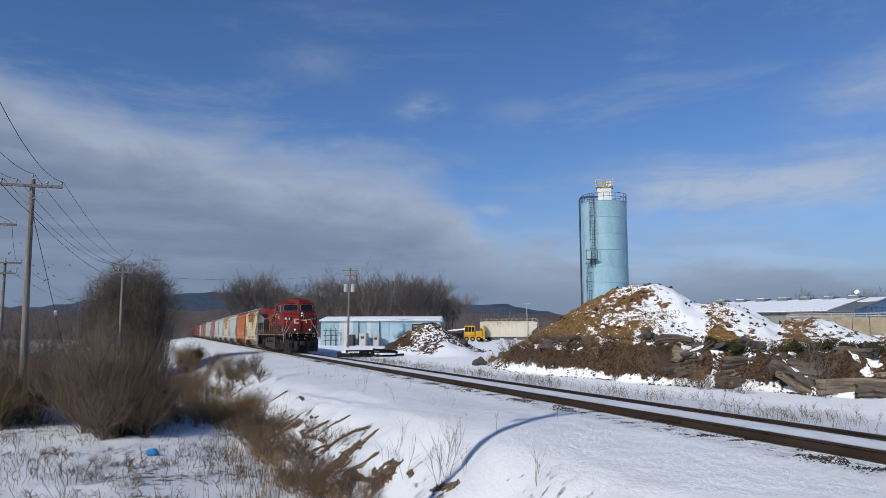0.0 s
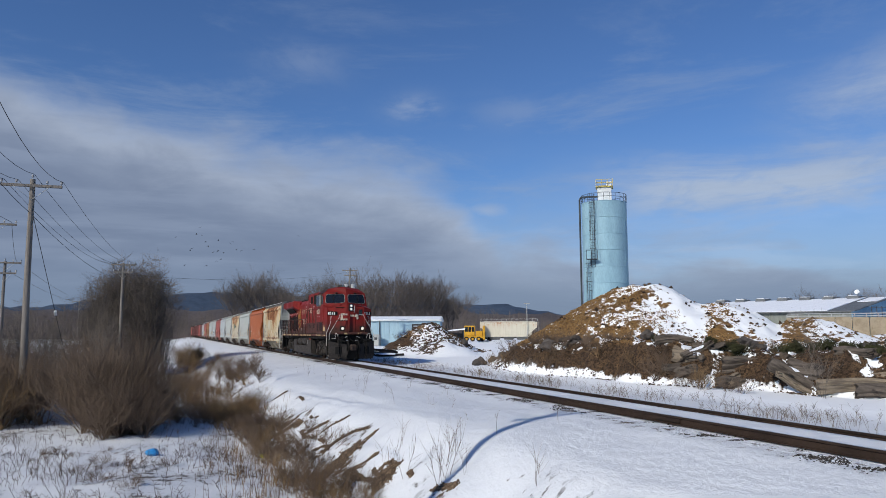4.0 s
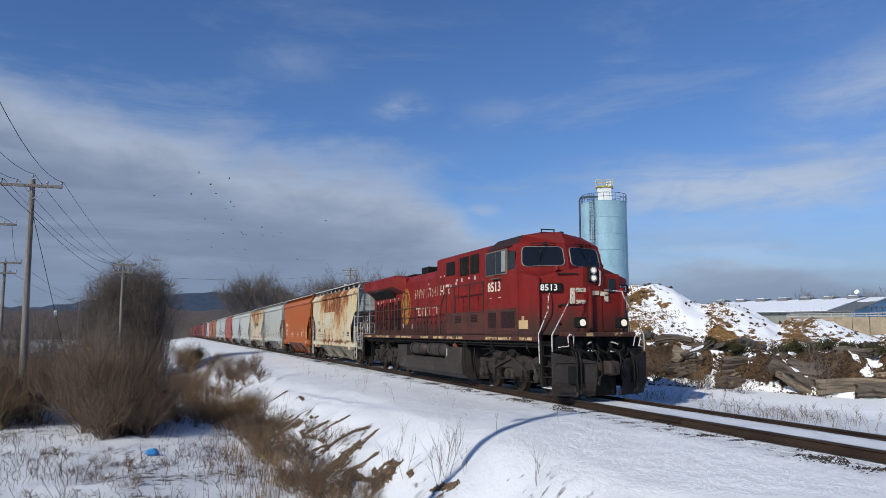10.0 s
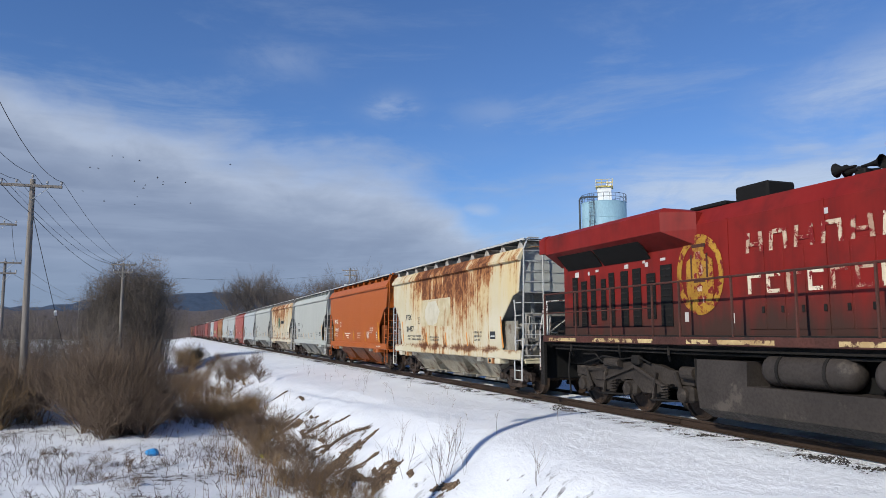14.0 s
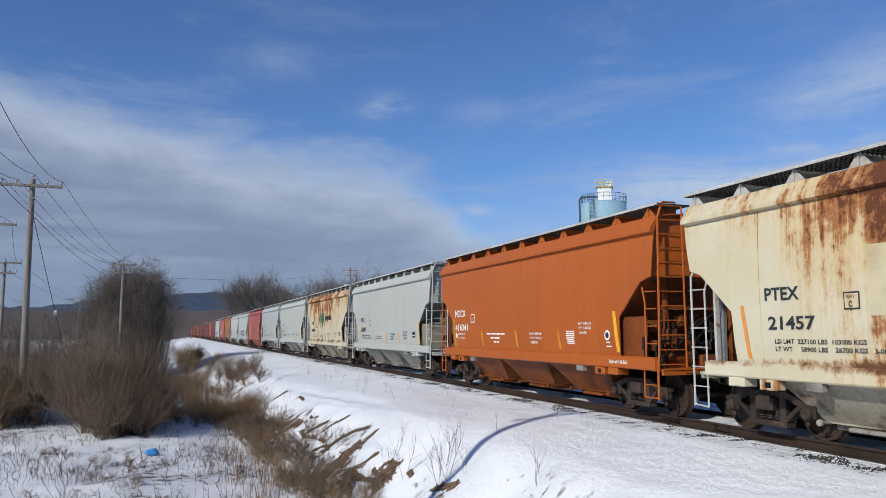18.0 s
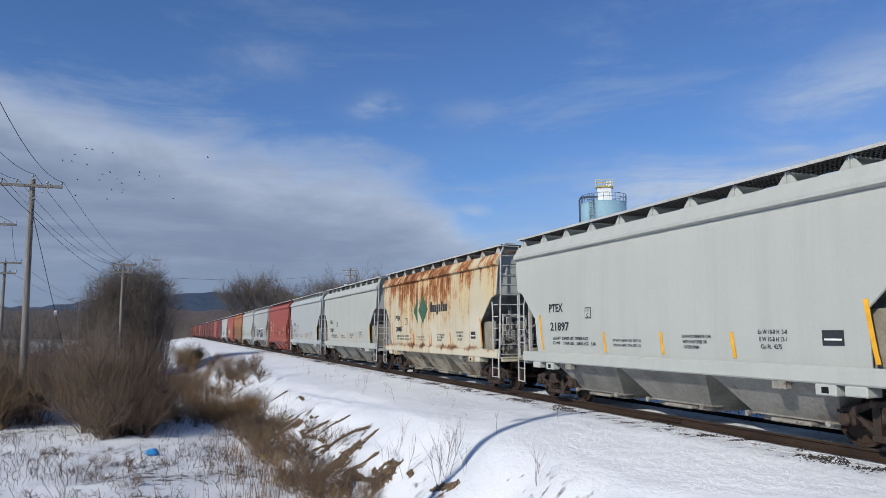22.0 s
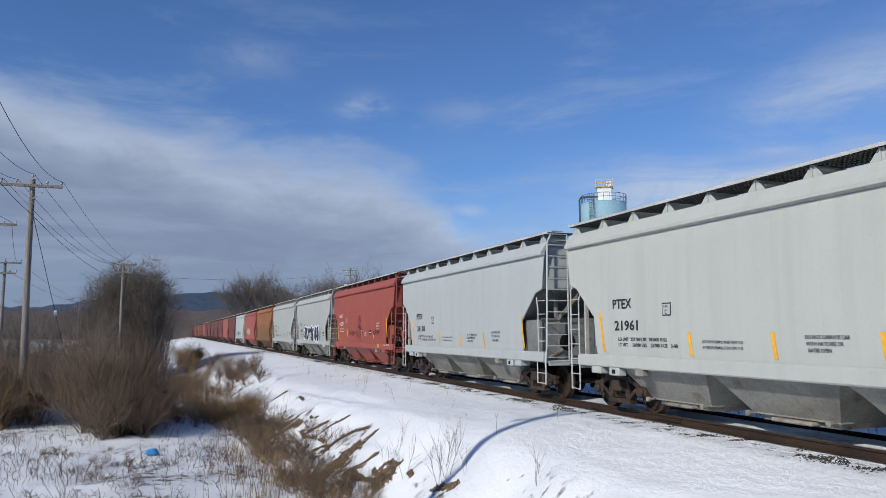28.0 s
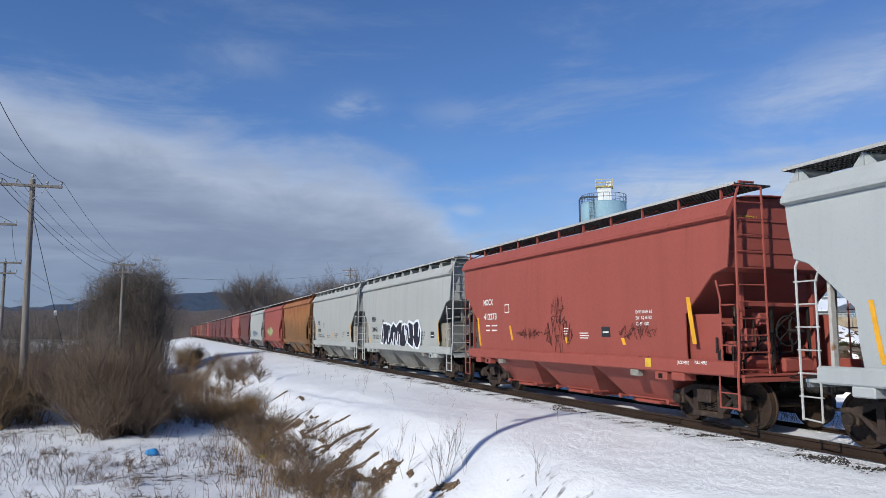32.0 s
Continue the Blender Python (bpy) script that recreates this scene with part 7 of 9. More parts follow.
for i in range(22):
    y = rnd.uniform(36, 60)
    plant("brush", MID, i + 2, rnd.uniform(-0.6, 2.6), y, rnd.uniform(0.28, 0.45), TWIG if i % 3 else WEED, "low brown brush at the foot of the bank", "shrub", "brush at the foot of the bank")
for i in range(30):
    plant("brush", MID if i % 2 else LOWB, i + 2, rnd.uniform(0.0, 4.0), rnd.uniform(33.0, 36.5), rnd.uniform(0.28, 0.45) * (1.0 if i % 2 else 1.6), STRAW, "low tan brush at the foot of the bank", "shrub", "brush at the foot of the bank")
# brush along the foot of the wood chip mound
for i in range(26):
    q = rnd.random()
    plant("mound_brush", LOWB, i, 18.6 + rnd.uniform(0.0, 1.3), 21.0 + 24.0 * q, rnd.uniform(0.5, 0.95), TWIG if i % 3 else STRAW, "low brown brush at the foot of the mound", "shrub", "brush along the mound")
# brush in the ditch and on the bank
for i in range(22):
    y = 16 + 32 * (i / 29.0) ** 0.9
    x = lerp_table(y, CREST) - lerp_table(y, WIDTH) * rnd.uniform(0.75, 1.15)
    plant("ditch_brush", LOWB, i, x, y, rnd.uniform(0.45, 0.85), WEED if i % 3 else TWIG, "low dead brush in the snowy ditch", "shrub", "brush in the ditch")
for i in range(22):
    y = rnd.uniform(42, 95)
    x = lerp_table(y, CREST) - lerp_table(y, WIDTH) * rnd.uniform(0.15, 1.0)
    plant("ditch_brush", LOWB, i, x, y, rnd.uniform(0.5, 0.95), TWIG if i % 2 else STRAW, "low brown brush on the bank side", "shrub", "brush in the ditch")


for i in range(32):
    cx, cy = ((3.6, 68), (4.0, 62), (4.4, 55), (4.3, 49.5), (4.9, 44.5), (5.0, 52))[i % 6]
    plant("bank_brush", MID, i, cx + rnd.gauss(0, 0.55), cy + rnd.gauss(0, 1.6), rnd.uniform(0.22, 0.42), TWIG if i % 4 else WEED, "dark brown brush on the side of the bank", "shrub", "brush on the bank side")
for i in range(16):
    plant("tall_grass", MID, i, rnd.uniform(1.4, 3.0), rnd.uniform(70, 98), rnd.uniform(0.5, 0.85), STRAW, "tan tall dry grass at the foot of the bank", "grass", "tall grass beside the bank")
for i in range(40):
    q = rnd.random()
    y = 21.0 + 18.0 * q
    plant("ditch_brush", LOWB, i, 3.95 - 1.3 * q + rnd.gauss(0, 0.4), y, rnd.uniform(0.4, 0.8), (TWIG, STRAW, WEED)[i % 3], "low dead brush in the snowy ditch", "shrub", "brush in the ditch", -0.05)


def stalks(name, label, spots, material, h=(0.3, 0.8), r=0.006, lean=0.25, tips=True, seed=1):
    """Dead stalks too many to count."""
    rnd = random.Random(seed)
    g = G()
    for x, y in spots:
        z = ground_z(x, y) - 0.03
        hh = rnd.uniform(*h)
        p = Vector((x, y, z))
        d = Vector((rnd.uniform(-lean, lean), rnd.uniform(-lean, lean), 1)).normalized()
        m = p + d * hh * 0.55
        e = m + (d + Vector((rnd.uniform(-0.3, 0.3), rnd.uniform(-0.3, 0.3), 0))).normalized() * hh * 0.45
        stick(g, p, m, r, r * 0.8)
        stick(g, m, e, r * 0.8, r * 0.4)
        if tips:
            for k in range(rnd.randint(2, 5)):
                b = m.lerp(e, rnd.uniform(0, 1))
                stick(g, b, b + Vector((rnd.uniform(-0.14, 0.14), rnd.uniform(-0.14, 0.14), rnd.uniform(0.02, 0.16))), r * 0.6, r * 0.5)
    ob = part(name, g, material)
    return tagged(ob, label, "weeds", kind="stuff")


rnd = random.Random(17)
spots = []
while len(spots) < 1500:
    y = 14 + 22 * rnd.random() ** 1.3
    x = rnd.uniform(-8.5, 3.6)
    if fbm(x, y, 0.4, 8.0) + rnd.uniform(-0.2, 0.2) > 0.02:
        spots.append((x, y))
stalks("weeds", "dead weeds standing in the snowy low field", spots, WEED_DARK, (0.12, 0.50), 0.0066, 0.5, seed=3)
for i in range(20):
    x, y = rnd.uniform(-4.5, 2.4), rnd.uniform(17.5, 27)
    plant("field_brush", LOWB, i, x, y, rnd.uniform(0.28, 0.55), WEED if i % 2 else TWIG, "low tangle of dead weeds in the snowy field", "weeds", "weeds of the low field", -0.03, 0.7)
spots = [(2.6 + rnd.gauss(0, 0.75) + 0.02 * (y - 18), y) for y in [rnd.uniform(16, 33) for _ in range(650)]]
stalks("reeds", "tan dry reeds along the ditch", spots, STRAW, (0.25, 0.6), 0.007, 0.22, False, seed=4)
for i in range(24):
    y = rnd.uniform(15.6, 21.0)
    x = lerp_table(y, CREST) - lerp_table(y, WIDTH) * rnd.uniform(0.8, 1.3)
    plant("ditch_brush", LOWB, i, x, y, rnd.uniform(0.3, 0.6), TWIG if i % 3 else STRAW, "low dead brush on the side of the bank", "shrub", "brush in the ditch", -0.05)
for i in range(34):
    y = 15.5 + 22 * rnd.random() ** 1.2
    x = lerp_table(y, CREST) - lerp_table(y, WIDTH) * rnd.uniform(0.85, 1.15)
    plant("ditch_brush", LOWB, i + 1, x, y, rnd.uniform(0.35, 0.7), TWIG if i % 4 else STRAW, "low dead brush in the snowy ditch", "shrub", "brush in the ditch", -0.05)
spots = [(rnd.uniform(6.4, 9.4), rnd.uniform(10.5, 44)) for _ in range(30)]
stalks("bank_weeds", "sparse dead stalks on the snowy bank", spots, WEED, (0.15, 0.6), 0.005, 0.35, seed=5)
spots = []
while len(spots) < 1300:
    y = rnd.uniform(8, 60)
    x = 14.7 + rnd.gauss(0, 0.75)
    if fbm(x, y, 0.45, 2.0) + rnd.uniform(-0.2, 0.2) > -0.05:
        spots.append((x, y))
stalks("verge_weeds", "thin dry weeds along the far side of the track", spots, VERGE, (0.08, 0.42), 0.0042, 0.55, seed=6)


# ---- a flock of small dark birds ----
BIRD = plain("bird_dark", (0.03, 0.03, 0.035), 0.7)
FLOCK = []


def build_birds():
    r = random.Random(31)
    body = G().lathe([(0.005, -0.19), (0.035, -0.12), (0.055, 0.0), (0.04, 0.10), (0.025, 0.15), (0.005, 0.19)], 8, Matrix.Rotation(math.pi / 2, 4, "Y")).mesh("body")
    wings = {}
    for s in (-1, 1):
        wings[s] = G().loft([[(0.07, s * 0.03, 0.03), (-0.07, s * 0.03, 0.03), (-0.07, s * 0.03, 0.015), (0.07, s * 0.03, 0.015)],
                             [(0.05, s * 0.20, 0.09), (-0.07, s * 0.20, 0.09), (-0.07, s * 0.20, 0.08), (0.05, s * 0.20, 0.08)],
                             [(-0.03, s * 0.40, 0.05), (-0.06, s * 0.40, 0.05), (-0.06, s * 0.40, 0.045), (-0.03, s * 0.40, 0.045)]]).mesh("wing")
    tailm = G().prism([(-0.17, -0.02), (-0.30, -0.06), (-0.30, 0.06), (-0.17, 0.02)], 0.0, 0.008, "z").mesh("tail")
    for i in range(26):
        b = thing("bird", "small dark bird flying in a loose flock", "bird", None, "birds of the flock")
        part("body", body, BIRD, b)
        part("tail", tailm, BIRD, b)
        for s in (-1, 1):
            w = part("wing", wings[s], BIRD, b)
            FLOCK_WINGS.append((w, s, r.uniform(0, 6.28)))
        FLOCK.append((b, Vector((r.gauss(0, 7.0), r.gauss(0, 7.0), r.gauss(0, 2.4))), r.uniform(0, 6.28)))


FLOCK_WINGS = []
build_birds()


# ---- the yard beyond the track ----
def silo_fittings():
    """Ladder, cage, pipe, platform and top house; in a frame whose -y looks at the track."""
    silo = bpy.data.objects["storage_silo"]
    turn = Matrix.Rotation(radians(-32.9), 4, "Z")
    h = STOP + 0.3

    def sp(name, g, material, label=""):
        return part(name, g.move(turn), material, silo, label)
    dark = surface("silo_dark_steel", (0.07, 0.08, 0.085), (0.04, 0.045, 0.05), 0.6, 0.3)
    yellow = plain("platform_yellow", (0.55, 0.42, 0.10), 0.5)
    sp("fill_pipe", G().path([(-2.95, -0.3, 0.2), (-2.95, -0.3, h + 0.55), (-2.8, -0.25, h + 0.85), (-2.5, -0.2, h + 0.95), (-0.6, 0.0, h + 0.95), (-0.4, 0, h + 0.8), (-0.35, 0, h + 0.3)], 0.11, 8), dark, "dark fill pipe bent over the roof")
    for x, z0, z1 in ((-1.42, h * 0.55, h + 0.9), (-1.95, 1.5, h * 0.6)):
        y = -math.sqrt(SR * SR - x * x) - 0.18
        lad = sp("ladder", G().path([(x - 0.22, y, z0), (x - 0.22, y, z1)], 0.035, 5).path([(x + 0.22, y, z0), (x + 0.22, y, z1)], 0.035, 5), dark)
        n = int((z1 - z0) / 0.33)
        for k in range(n):
            z = z0 + 0.33 * k
            part("rung", G().path([(x - 0.22, y, z), (x + 0.22, y, z)], 0.018, 4).move(turn), dark, lad)
        for k in range(int((z1 - z0 - 1.5) / 1.1)):
            z = z0 + 2.2 + 1.1 * k
            ring = [(x + 0.36 * math.cos(a), y - 0.34 + 0.40 * math.sin(a), z) for a in [math.pi * (1.0 + q / 8) + 0.0 for q in range(9)]]
            part("cage_hoop", G().path([(x - 0.3, y, z)] + ring + [(x + 0.3, y, z)], 0.03, 4).move(turn), dark, lad)
        for q in (-0.32, 0.0, 0.32):
            part("cage_bar", G().path([(x + q, y - 0.34 - 0.38 * math.cos(q * 3), z0 + 2.2), (x + q, y - 0.34 - 0.38 * math.cos(q * 3), z1)], 0.022, 4).move(turn), dark, lad)
    zp = h * 0.60
    plat = sp("rest_platform", G().box(-2.2, -0.9, -3.3, -2.3, zp, zp + 0.08), dark)
    for x in (-2.2, -1.55, -0.9):
        part("rail_post", G().path([(x, -3.3, zp), (x, -3.3, zp + 1.1)], 0.035, 5).move(turn), dark, plat)
    part("rail", G().path([(-2.2, -2.4, zp + 1.1), (-2.2, -3.3, zp + 1.1), (-0.9, -3.3, zp + 1.1), (-0.9, -2.4, zp + 1.1)], 0.03, 5).move(turn), dark, plat)
    for k in range(24):
        a = k * 6.28319 / 24
        sp("rim_post", G().path([(SR * math.cos(a), SR * math.sin(a), h), (SR * math.cos(a), SR * math.sin(a), h + 1.0)], 0.03, 4), dark)
    for z in (0.55, 1.0):
        pts = [(SR * math.cos(k * 6.28319 / 32), SR * math.sin(k * 6.28319 / 32), h + z) for k in range(33)]
        sp("rim_rail", G().path(pts, 0.028, 4), dark)
    # filter house on the roof
    house = sp("filter_house", G().box(-0.75, 0.95, -0.7, 0.8, h + 0.1, h + 2.0, 0.05), WHITE_PAINT, "white filter house on the roof")
    part("house_deck", G().box(-0.95, 1.15, -0.9, 1.0, h + 2.0, h + 2.08).move(turn), yellow, house)
    for x in (-0.9, -0.2, 0.5, 1.1):
        for y in (-0.85, 0.95):
            part("deck_post", G().path([(x, y, h + 2.05), (x, y, h + 2.95)], 0.03, 4).move(turn), yellow, house)
    for z in (2.5, 2.95):
        part("deck_rail", G().path([(-0.9, -0.85, h + z), (1.1, -0.85, h + z), (1.1, 0.95, h + z), (-0.9, 0.95, h + z), (-0.9, -0.85, h + z)], 0.03, 4).move(turn), yellow, house)
    part("blower", G().box(0.35, 0.95, -0.75, 0.2, h + 2.1, h + 2.65, 0.05).move(turn), WHITE_PAINT, house)


silo_fittings()

SNOW_CAP = surface("lying_snow", (0.84, 0.86, 0.90), (0.78, 0.80, 0.85), 0.7, bump=0.2, depth=0.03)
SHOP_PANEL = surface("pale_blue_siding", (0.40, 0.55, 0.62), (0.32, 0.46, 0.54), 0.5, stretch=(1, 1, 0.2), big=0.6)
SHOP_WHITE = surface("pale_siding", (0.62, 0.66, 0.68), (0.52, 0.56, 0.58), 0.55)
DARK_TRIM = surface("dark_trim", (0.06, 0.065, 0.07), (0.04, 0.04, 0.045), 0.6)


def build_workshop():
    """A long low shed; local x runs along its front, -y looks at the track."""
    a, b = Vector((23.2, 119.7, 0)), Vector((41.2, 112.4, 0))
    d = (b - a)
    length = d.length
    rz = math.atan2(d.y, d.x)
    shop = thing("workshop", "long pale blue metal workshop with a flat roof", "building", Matrix.Translation((a.x, a.y, -0.35)) @ Matrix.Rotation(rz, 4, "Z"))
    n = 26
    for k in range(n):
        x0, x1 = length * k / n, length * (k + 1) / n
        if 19 <= k < 25 and k not in (19, 24):
            continue
        g = G().box(x0, x1 - 0.02, 0.0, 0.15, 0.0, 3.95)
        for q in (0.25, 0.75):
            g.box(x0 + (x1 - x0) * q - 0.04, x0 + (x1 - x0) * q + 0.04, -0.035, 0.0, 0.05, 3.9)
        part("siding_panel", g, SHOP_WHITE if k in (4, 5, 6, 10) else SHOP_PANEL, shop)
    x0, x1 = length * 20 / n, length * 24 / n
    part("lintel_panel", G().box(x0, x1, 0.0, 0.15, 3.3, 3.95), SHOP_PANEL, shop)
    part("doorway_frame", G().box(x0 - 0.12, x0 + 0.1, -0.06, 0.2, 0, 3.4).box(x1 - 0.1, x1 + 0.12, -0.06, 0.2, 0, 3.4).box(x0 - 0.1, x1 + 0.1, -0.06, 0.2, 3.3, 3.5), DARK_TRIM, shop)
    door = part("roller_door", G().box(x0 + 0.1, x1 - 0.1, 0.2, 0.26, 0, 3.3), surface("roller_door_grey", (0.30, 0.30, 0.30), (0.22, 0.22, 0.22), 0.6), shop)
    for k in range(9):
        part("door_slat", G().box(x0 + 0.1, x1 - 0.1, 0.17, 0.2, 0.05 + 0.36 * k, 0.37 + 0.36 * k, 0.015), SHOP_WHITE, door)
    part("back_walls", G().box(0, 0.15, 0.15, 11, 0, 3.95).box(length - 0.15, length, 0.15, 11, 0, 3.95).box(0, length, 11, 11.15, 0, 3.95), SHOP_PANEL, shop)
    part("roof", G().prism([(-0.25, 3.95), (-0.25, 4.2), (5.5, 4.75), (11.4, 4.2), (11.4, 3.95)], -0.25, length + 0.25), SHOP_WHITE, shop, "white roof edge")
    part("roof_snow", G().prism([(-0.1, 4.225), (-0.1, 4.28), (5.5, 4.86), (11.2, 4.28), (11.2, 4.225), (5.5, 4.775)], -0.1, length + 0.1), SNOW_CAP, shop)
    part("fascia", G().box(-0.27, length + 0.27, -0.30, -0.25, 3.98, 4.2, 0.01), WHITE_PAINT, shop)
    for x in (6.2, 9.6):
        part("downpipe", G().tube((x, -0.12, 0.1), (x, -0.12, 3.95), 0.06, n=6), DARK_TRIM, shop)
    for x in (1.0, 1.8, 2.6):
        rack = part("pipe_rack", G().path([(x, -0.9, 0), (x, -0.9, 2.9)], 0.06, 5).path([(x, -0.9, 2.6), (x, -0.1, 2.6)], 0.05, 5), DARK_TRIM, shop)
    for z in (0.9, 1.7, 2.5):
        part("rack_rail", G().path([(0.6, -0.9, z), (3.0, -0.9, z)], 0.04, 5), DARK_TRIM, shop)
    return shop


build_workshop()


BOX_GREY = surface("cabinet_grey", (0.42, 0.43, 0.42), (0.31, 0.32, 0.31), 0.6)


def utility_box(x, y, w, d, h, material, label):
    t = thing("utility_cabinet", label, "cabinet", pose(x, y, ground_z(x, y) - 0.05, 0, 0, -43), "cabinets beside the workshop")
    part("case", G().box(-w / 2, w / 2, -d / 2, d / 2, 0, h, 0.03), material, t)
    part("door", G().box(-w / 2 + 0.08, w / 2 - 0.08, -d / 2 - 0.03, -d / 2, 0.15, h - 0.1, 0.01), material, t)
    part("vent", G().box(-w / 4, w / 4, -d / 2 - 0.045, -d / 2 - 0.03, h * 0.55, h * 0.75), DARK_TRIM, t)


utility_box(29.4, 115.8, 1.3, 0.9, 2.0, BOX_GREY, "pale grey electrical cabinet beside the workshop")
utility_box(31.4, 115.0, 1.0, 0.9, 1.9, BOX_GREY, "grey electrical cabinet beside the workshop")
utility_box(27.6, 116.6, 1.0, 0.8, 1.9, DARK_TRIM, "dark electrical cabinet beside the workshop")

# pole with two transformers
tp = utility_pole(25.2, 109.1, -0.4, 11.5, ((0.35, 1.15), (1.1, 0.9)), 0.17, "wooden pole carrying two grey transformers", (0, 1.2), -20)
for s in (-1, 1):
    can = part("transformer", G().lathe([(0.01, 7.9), (0.30, 7.92), (0.32, 8.0), (0.32, 9.0), (0.28, 9.08), (0.01, 9.1)], 16, Matrix.Translation((s * 0.52, 0.0, 0.4))), BOX_GREY, tp, "pale grey transformer can")
    part("bushing", G().lathe([(0.01, 9.45), (0.06, 9.5), (0.05, 9.6), (0.06, 9.7), (0.01, 9.75)], 8, Matrix.Translation((s * 0.52, 0, 0.05))), INSULATOR, can)
cable([(-4.0, 71.0, 7.0), (25.2, 109.1, 10.9)], 0.012, 0.8)
cable([(25.2, 109.1, 10.9), (60, 190, 11.0)], 0.014, 0.9)
# second line on the left
for x, y, t in ((-9.6, 47.5, 8.1), (-11.7, 62.9, 7.2), (-15.2, 146.2, 7.5)):
    utility_pole(x, y, -1.95, t, ((0.12, 1.1), (0.9, 0.8)) if y > 60 else ((0.12, 1.25),), 0.14)
cable([(-8.4, 10.0, 8.6), (-8.6, 47.3, 8.1), (-10.9, 62.8, 7.2), (-14.3, 146, 7.5)], 0.012, 0.5)
cable([(-10.6, 10.0, 8.6), (-10.7, 47.3, 8.1), (-12.6, 62.8, 7.2), (-16.0, 146, 7.5)], 0.012, 0.5)
cable([(-5.6, 34.9, 6.9), (-4.68, 46.0, -1.95)], 0.014, 0.05, "guy wire running from the pole to the ground")
guard = thing("guy_guard", "white plastic guy-wire marker", "marker", pose(-5.18, 40.0, 2.80, 51.5, 0, 0))
part("tube", G().lathe([(0.015, -0.16), (0.07, -0.13), (0.07, 0.13), (0.015, 0.16)], 8), WHITE_PAINT, guard)


def tie_stack():
    st = thing("tie_stack", "pile of black timber ties with snow on top", "timber pile", pose(15.6, 64.5, -0.32, 0, 0, 14))
    tie = G().box(-1.3, 1.3, -0.12, 0.12, 0, 0.2, 0.015).mesh("timber")
    black = surface("creosote_black", (0.022, 0.018, 0.016), (0.010, 0.009, 0.009), 0.8)
    r = random.Random(3)
    for layer in range(3):
        for k in range(6 if layer < 2 else 2):
            ob = part("timber", tie, black, st)
            if layer % 2:
                ob.matrix_basis = pose(-1.0 + 0.42 * k, r.uniform(-0.1, 0.1), 0.2 * layer, 0, 0, 90 + r.uniform(-3, 3))
            else:
                ob.matrix_basis = pose(r.uniform(-0.15, 0.15), -1.0 + 0.42 * k, 0.2 * layer, 0, 0, r.uniform(-3, 3))
    for k in range(5):
        ob = part("timber", tie, black, st)
        ob.matrix_basis = pose(2.2 + 0.3 * k, r.uniform(-1, 0.6), 0.02 + 0.2 * (k % 3), 0, r.uniform(-2, 5), r.uniform(-20, 15))
    for x0, x1, y0, y1, z in ((-1.25, -0.2, -1.2, 0.3, 0.40), (0.2, 1.25, -1.1, -0.3, 0.40), (-0.6, 1.1, 0.3, 1.2, 0.40), (2.0, 3.4, -1.3, 0.2, 0.20)):
        part("snow_cap", G().box(x0, x1, y0, y1, z - 0.06, z + 0.10, 0.05), SNOW_CAP, st)


tie_stack()


def railcar_mover():
    """A yellow road-rail tractor with a cab and a low engine hood."""
    yel = surface("mover_yellow", (0.62, 0.33, 0.03), (0.48, 0.25, 0.02), 0.5, spots=(0.12, 0.07, 0.03))
    m = thing("railcar_mover", "yellow railcar mover with a glazed cab", "rail tractor", pose(65.6, 156.8, -0.3, 0, 0, -26))
    part("chassis", G().box(-2.2, 2.2, -1.2, 1.2, 0.75, 1.35, 0.05), yel, m)
    part("hood", G().box(0.6, 2.1, -0.95, 0.95, 1.35, 2.4, 0.1), yel, m)
    part("counterweight", G().box(2.2, 2.7, -1.2, 1.2, 0.4, 3.6, 0.06), yel, m)
    cab = part("cab", G().box(-2.0, 0.4, -1.1, 1.1, 1.35, 3.6, 0.12), yel, m)
    for x0, x1 in ((-1.85, -1.2), (-1.05, -0.45), (-0.3, 0.25)):
        part("window", G().box(x0, x1, -1.13, -1.08, 2.2, 3.3, 0.03), GLASS_DARK, cab)
    part("front_window", G().box(-2.03, -1.98, -0.9, 0.9, 2.2, 3.3, 0.03), GLASS_DARK, cab)
    part("stack", G().tube((1.2, -0.5, 2.4), (1.2, -0.5, 3.4), 0.08, n=8), DARK_TRIM, m)
    for x in (-1.5, -0.1, 1.3):
        w = part("wheel", G().lathe([(0.05, -0.15), (0.5, -0.15), (0.55, -0.1), (0.55, 0.1), (0.5, 0.15), (0.05, 0.15)], 16, Matrix.Translation((x, -1.15, 0.55)) @ Matrix.Rotation(math.pi / 2, 4, "X")), BLACK, m)
        part("rim", G().lathe([(0.02, 0.0), (0.28, 0.0), (0.26, 0.04), (0.02, 0.05)], 12, Matrix.Translation((x, -1.31, 0.55)) @ Matrix.Rotation(math.pi / 2, 4, "X")), yel, w)


railcar_mover()
yard_car = hopper_car("yard", "parked weathered cream hopper car in the yard", 0.0, False)
MOVERS.pop()
yard_car.matrix_basis = pose(74.0, 155.3, -0.3, 0, 0, -115.5)
yard_car["group"] = ""
for k in range(12):
    part("roof_rail_post", G().tube((-1.4, -6.6 + 1.2 * k, 4.6), (-1.4, -6.6 + 1.2 * k, 5.15), 0.03, n=5), WHITE_PAINT, yard_car)
part("roof_rail", G().tube((-1.4, -6.6, 5.15), (-1.4, 6.6, 5.15), 0.035, n=5), WHITE_PAINT, yard_car)


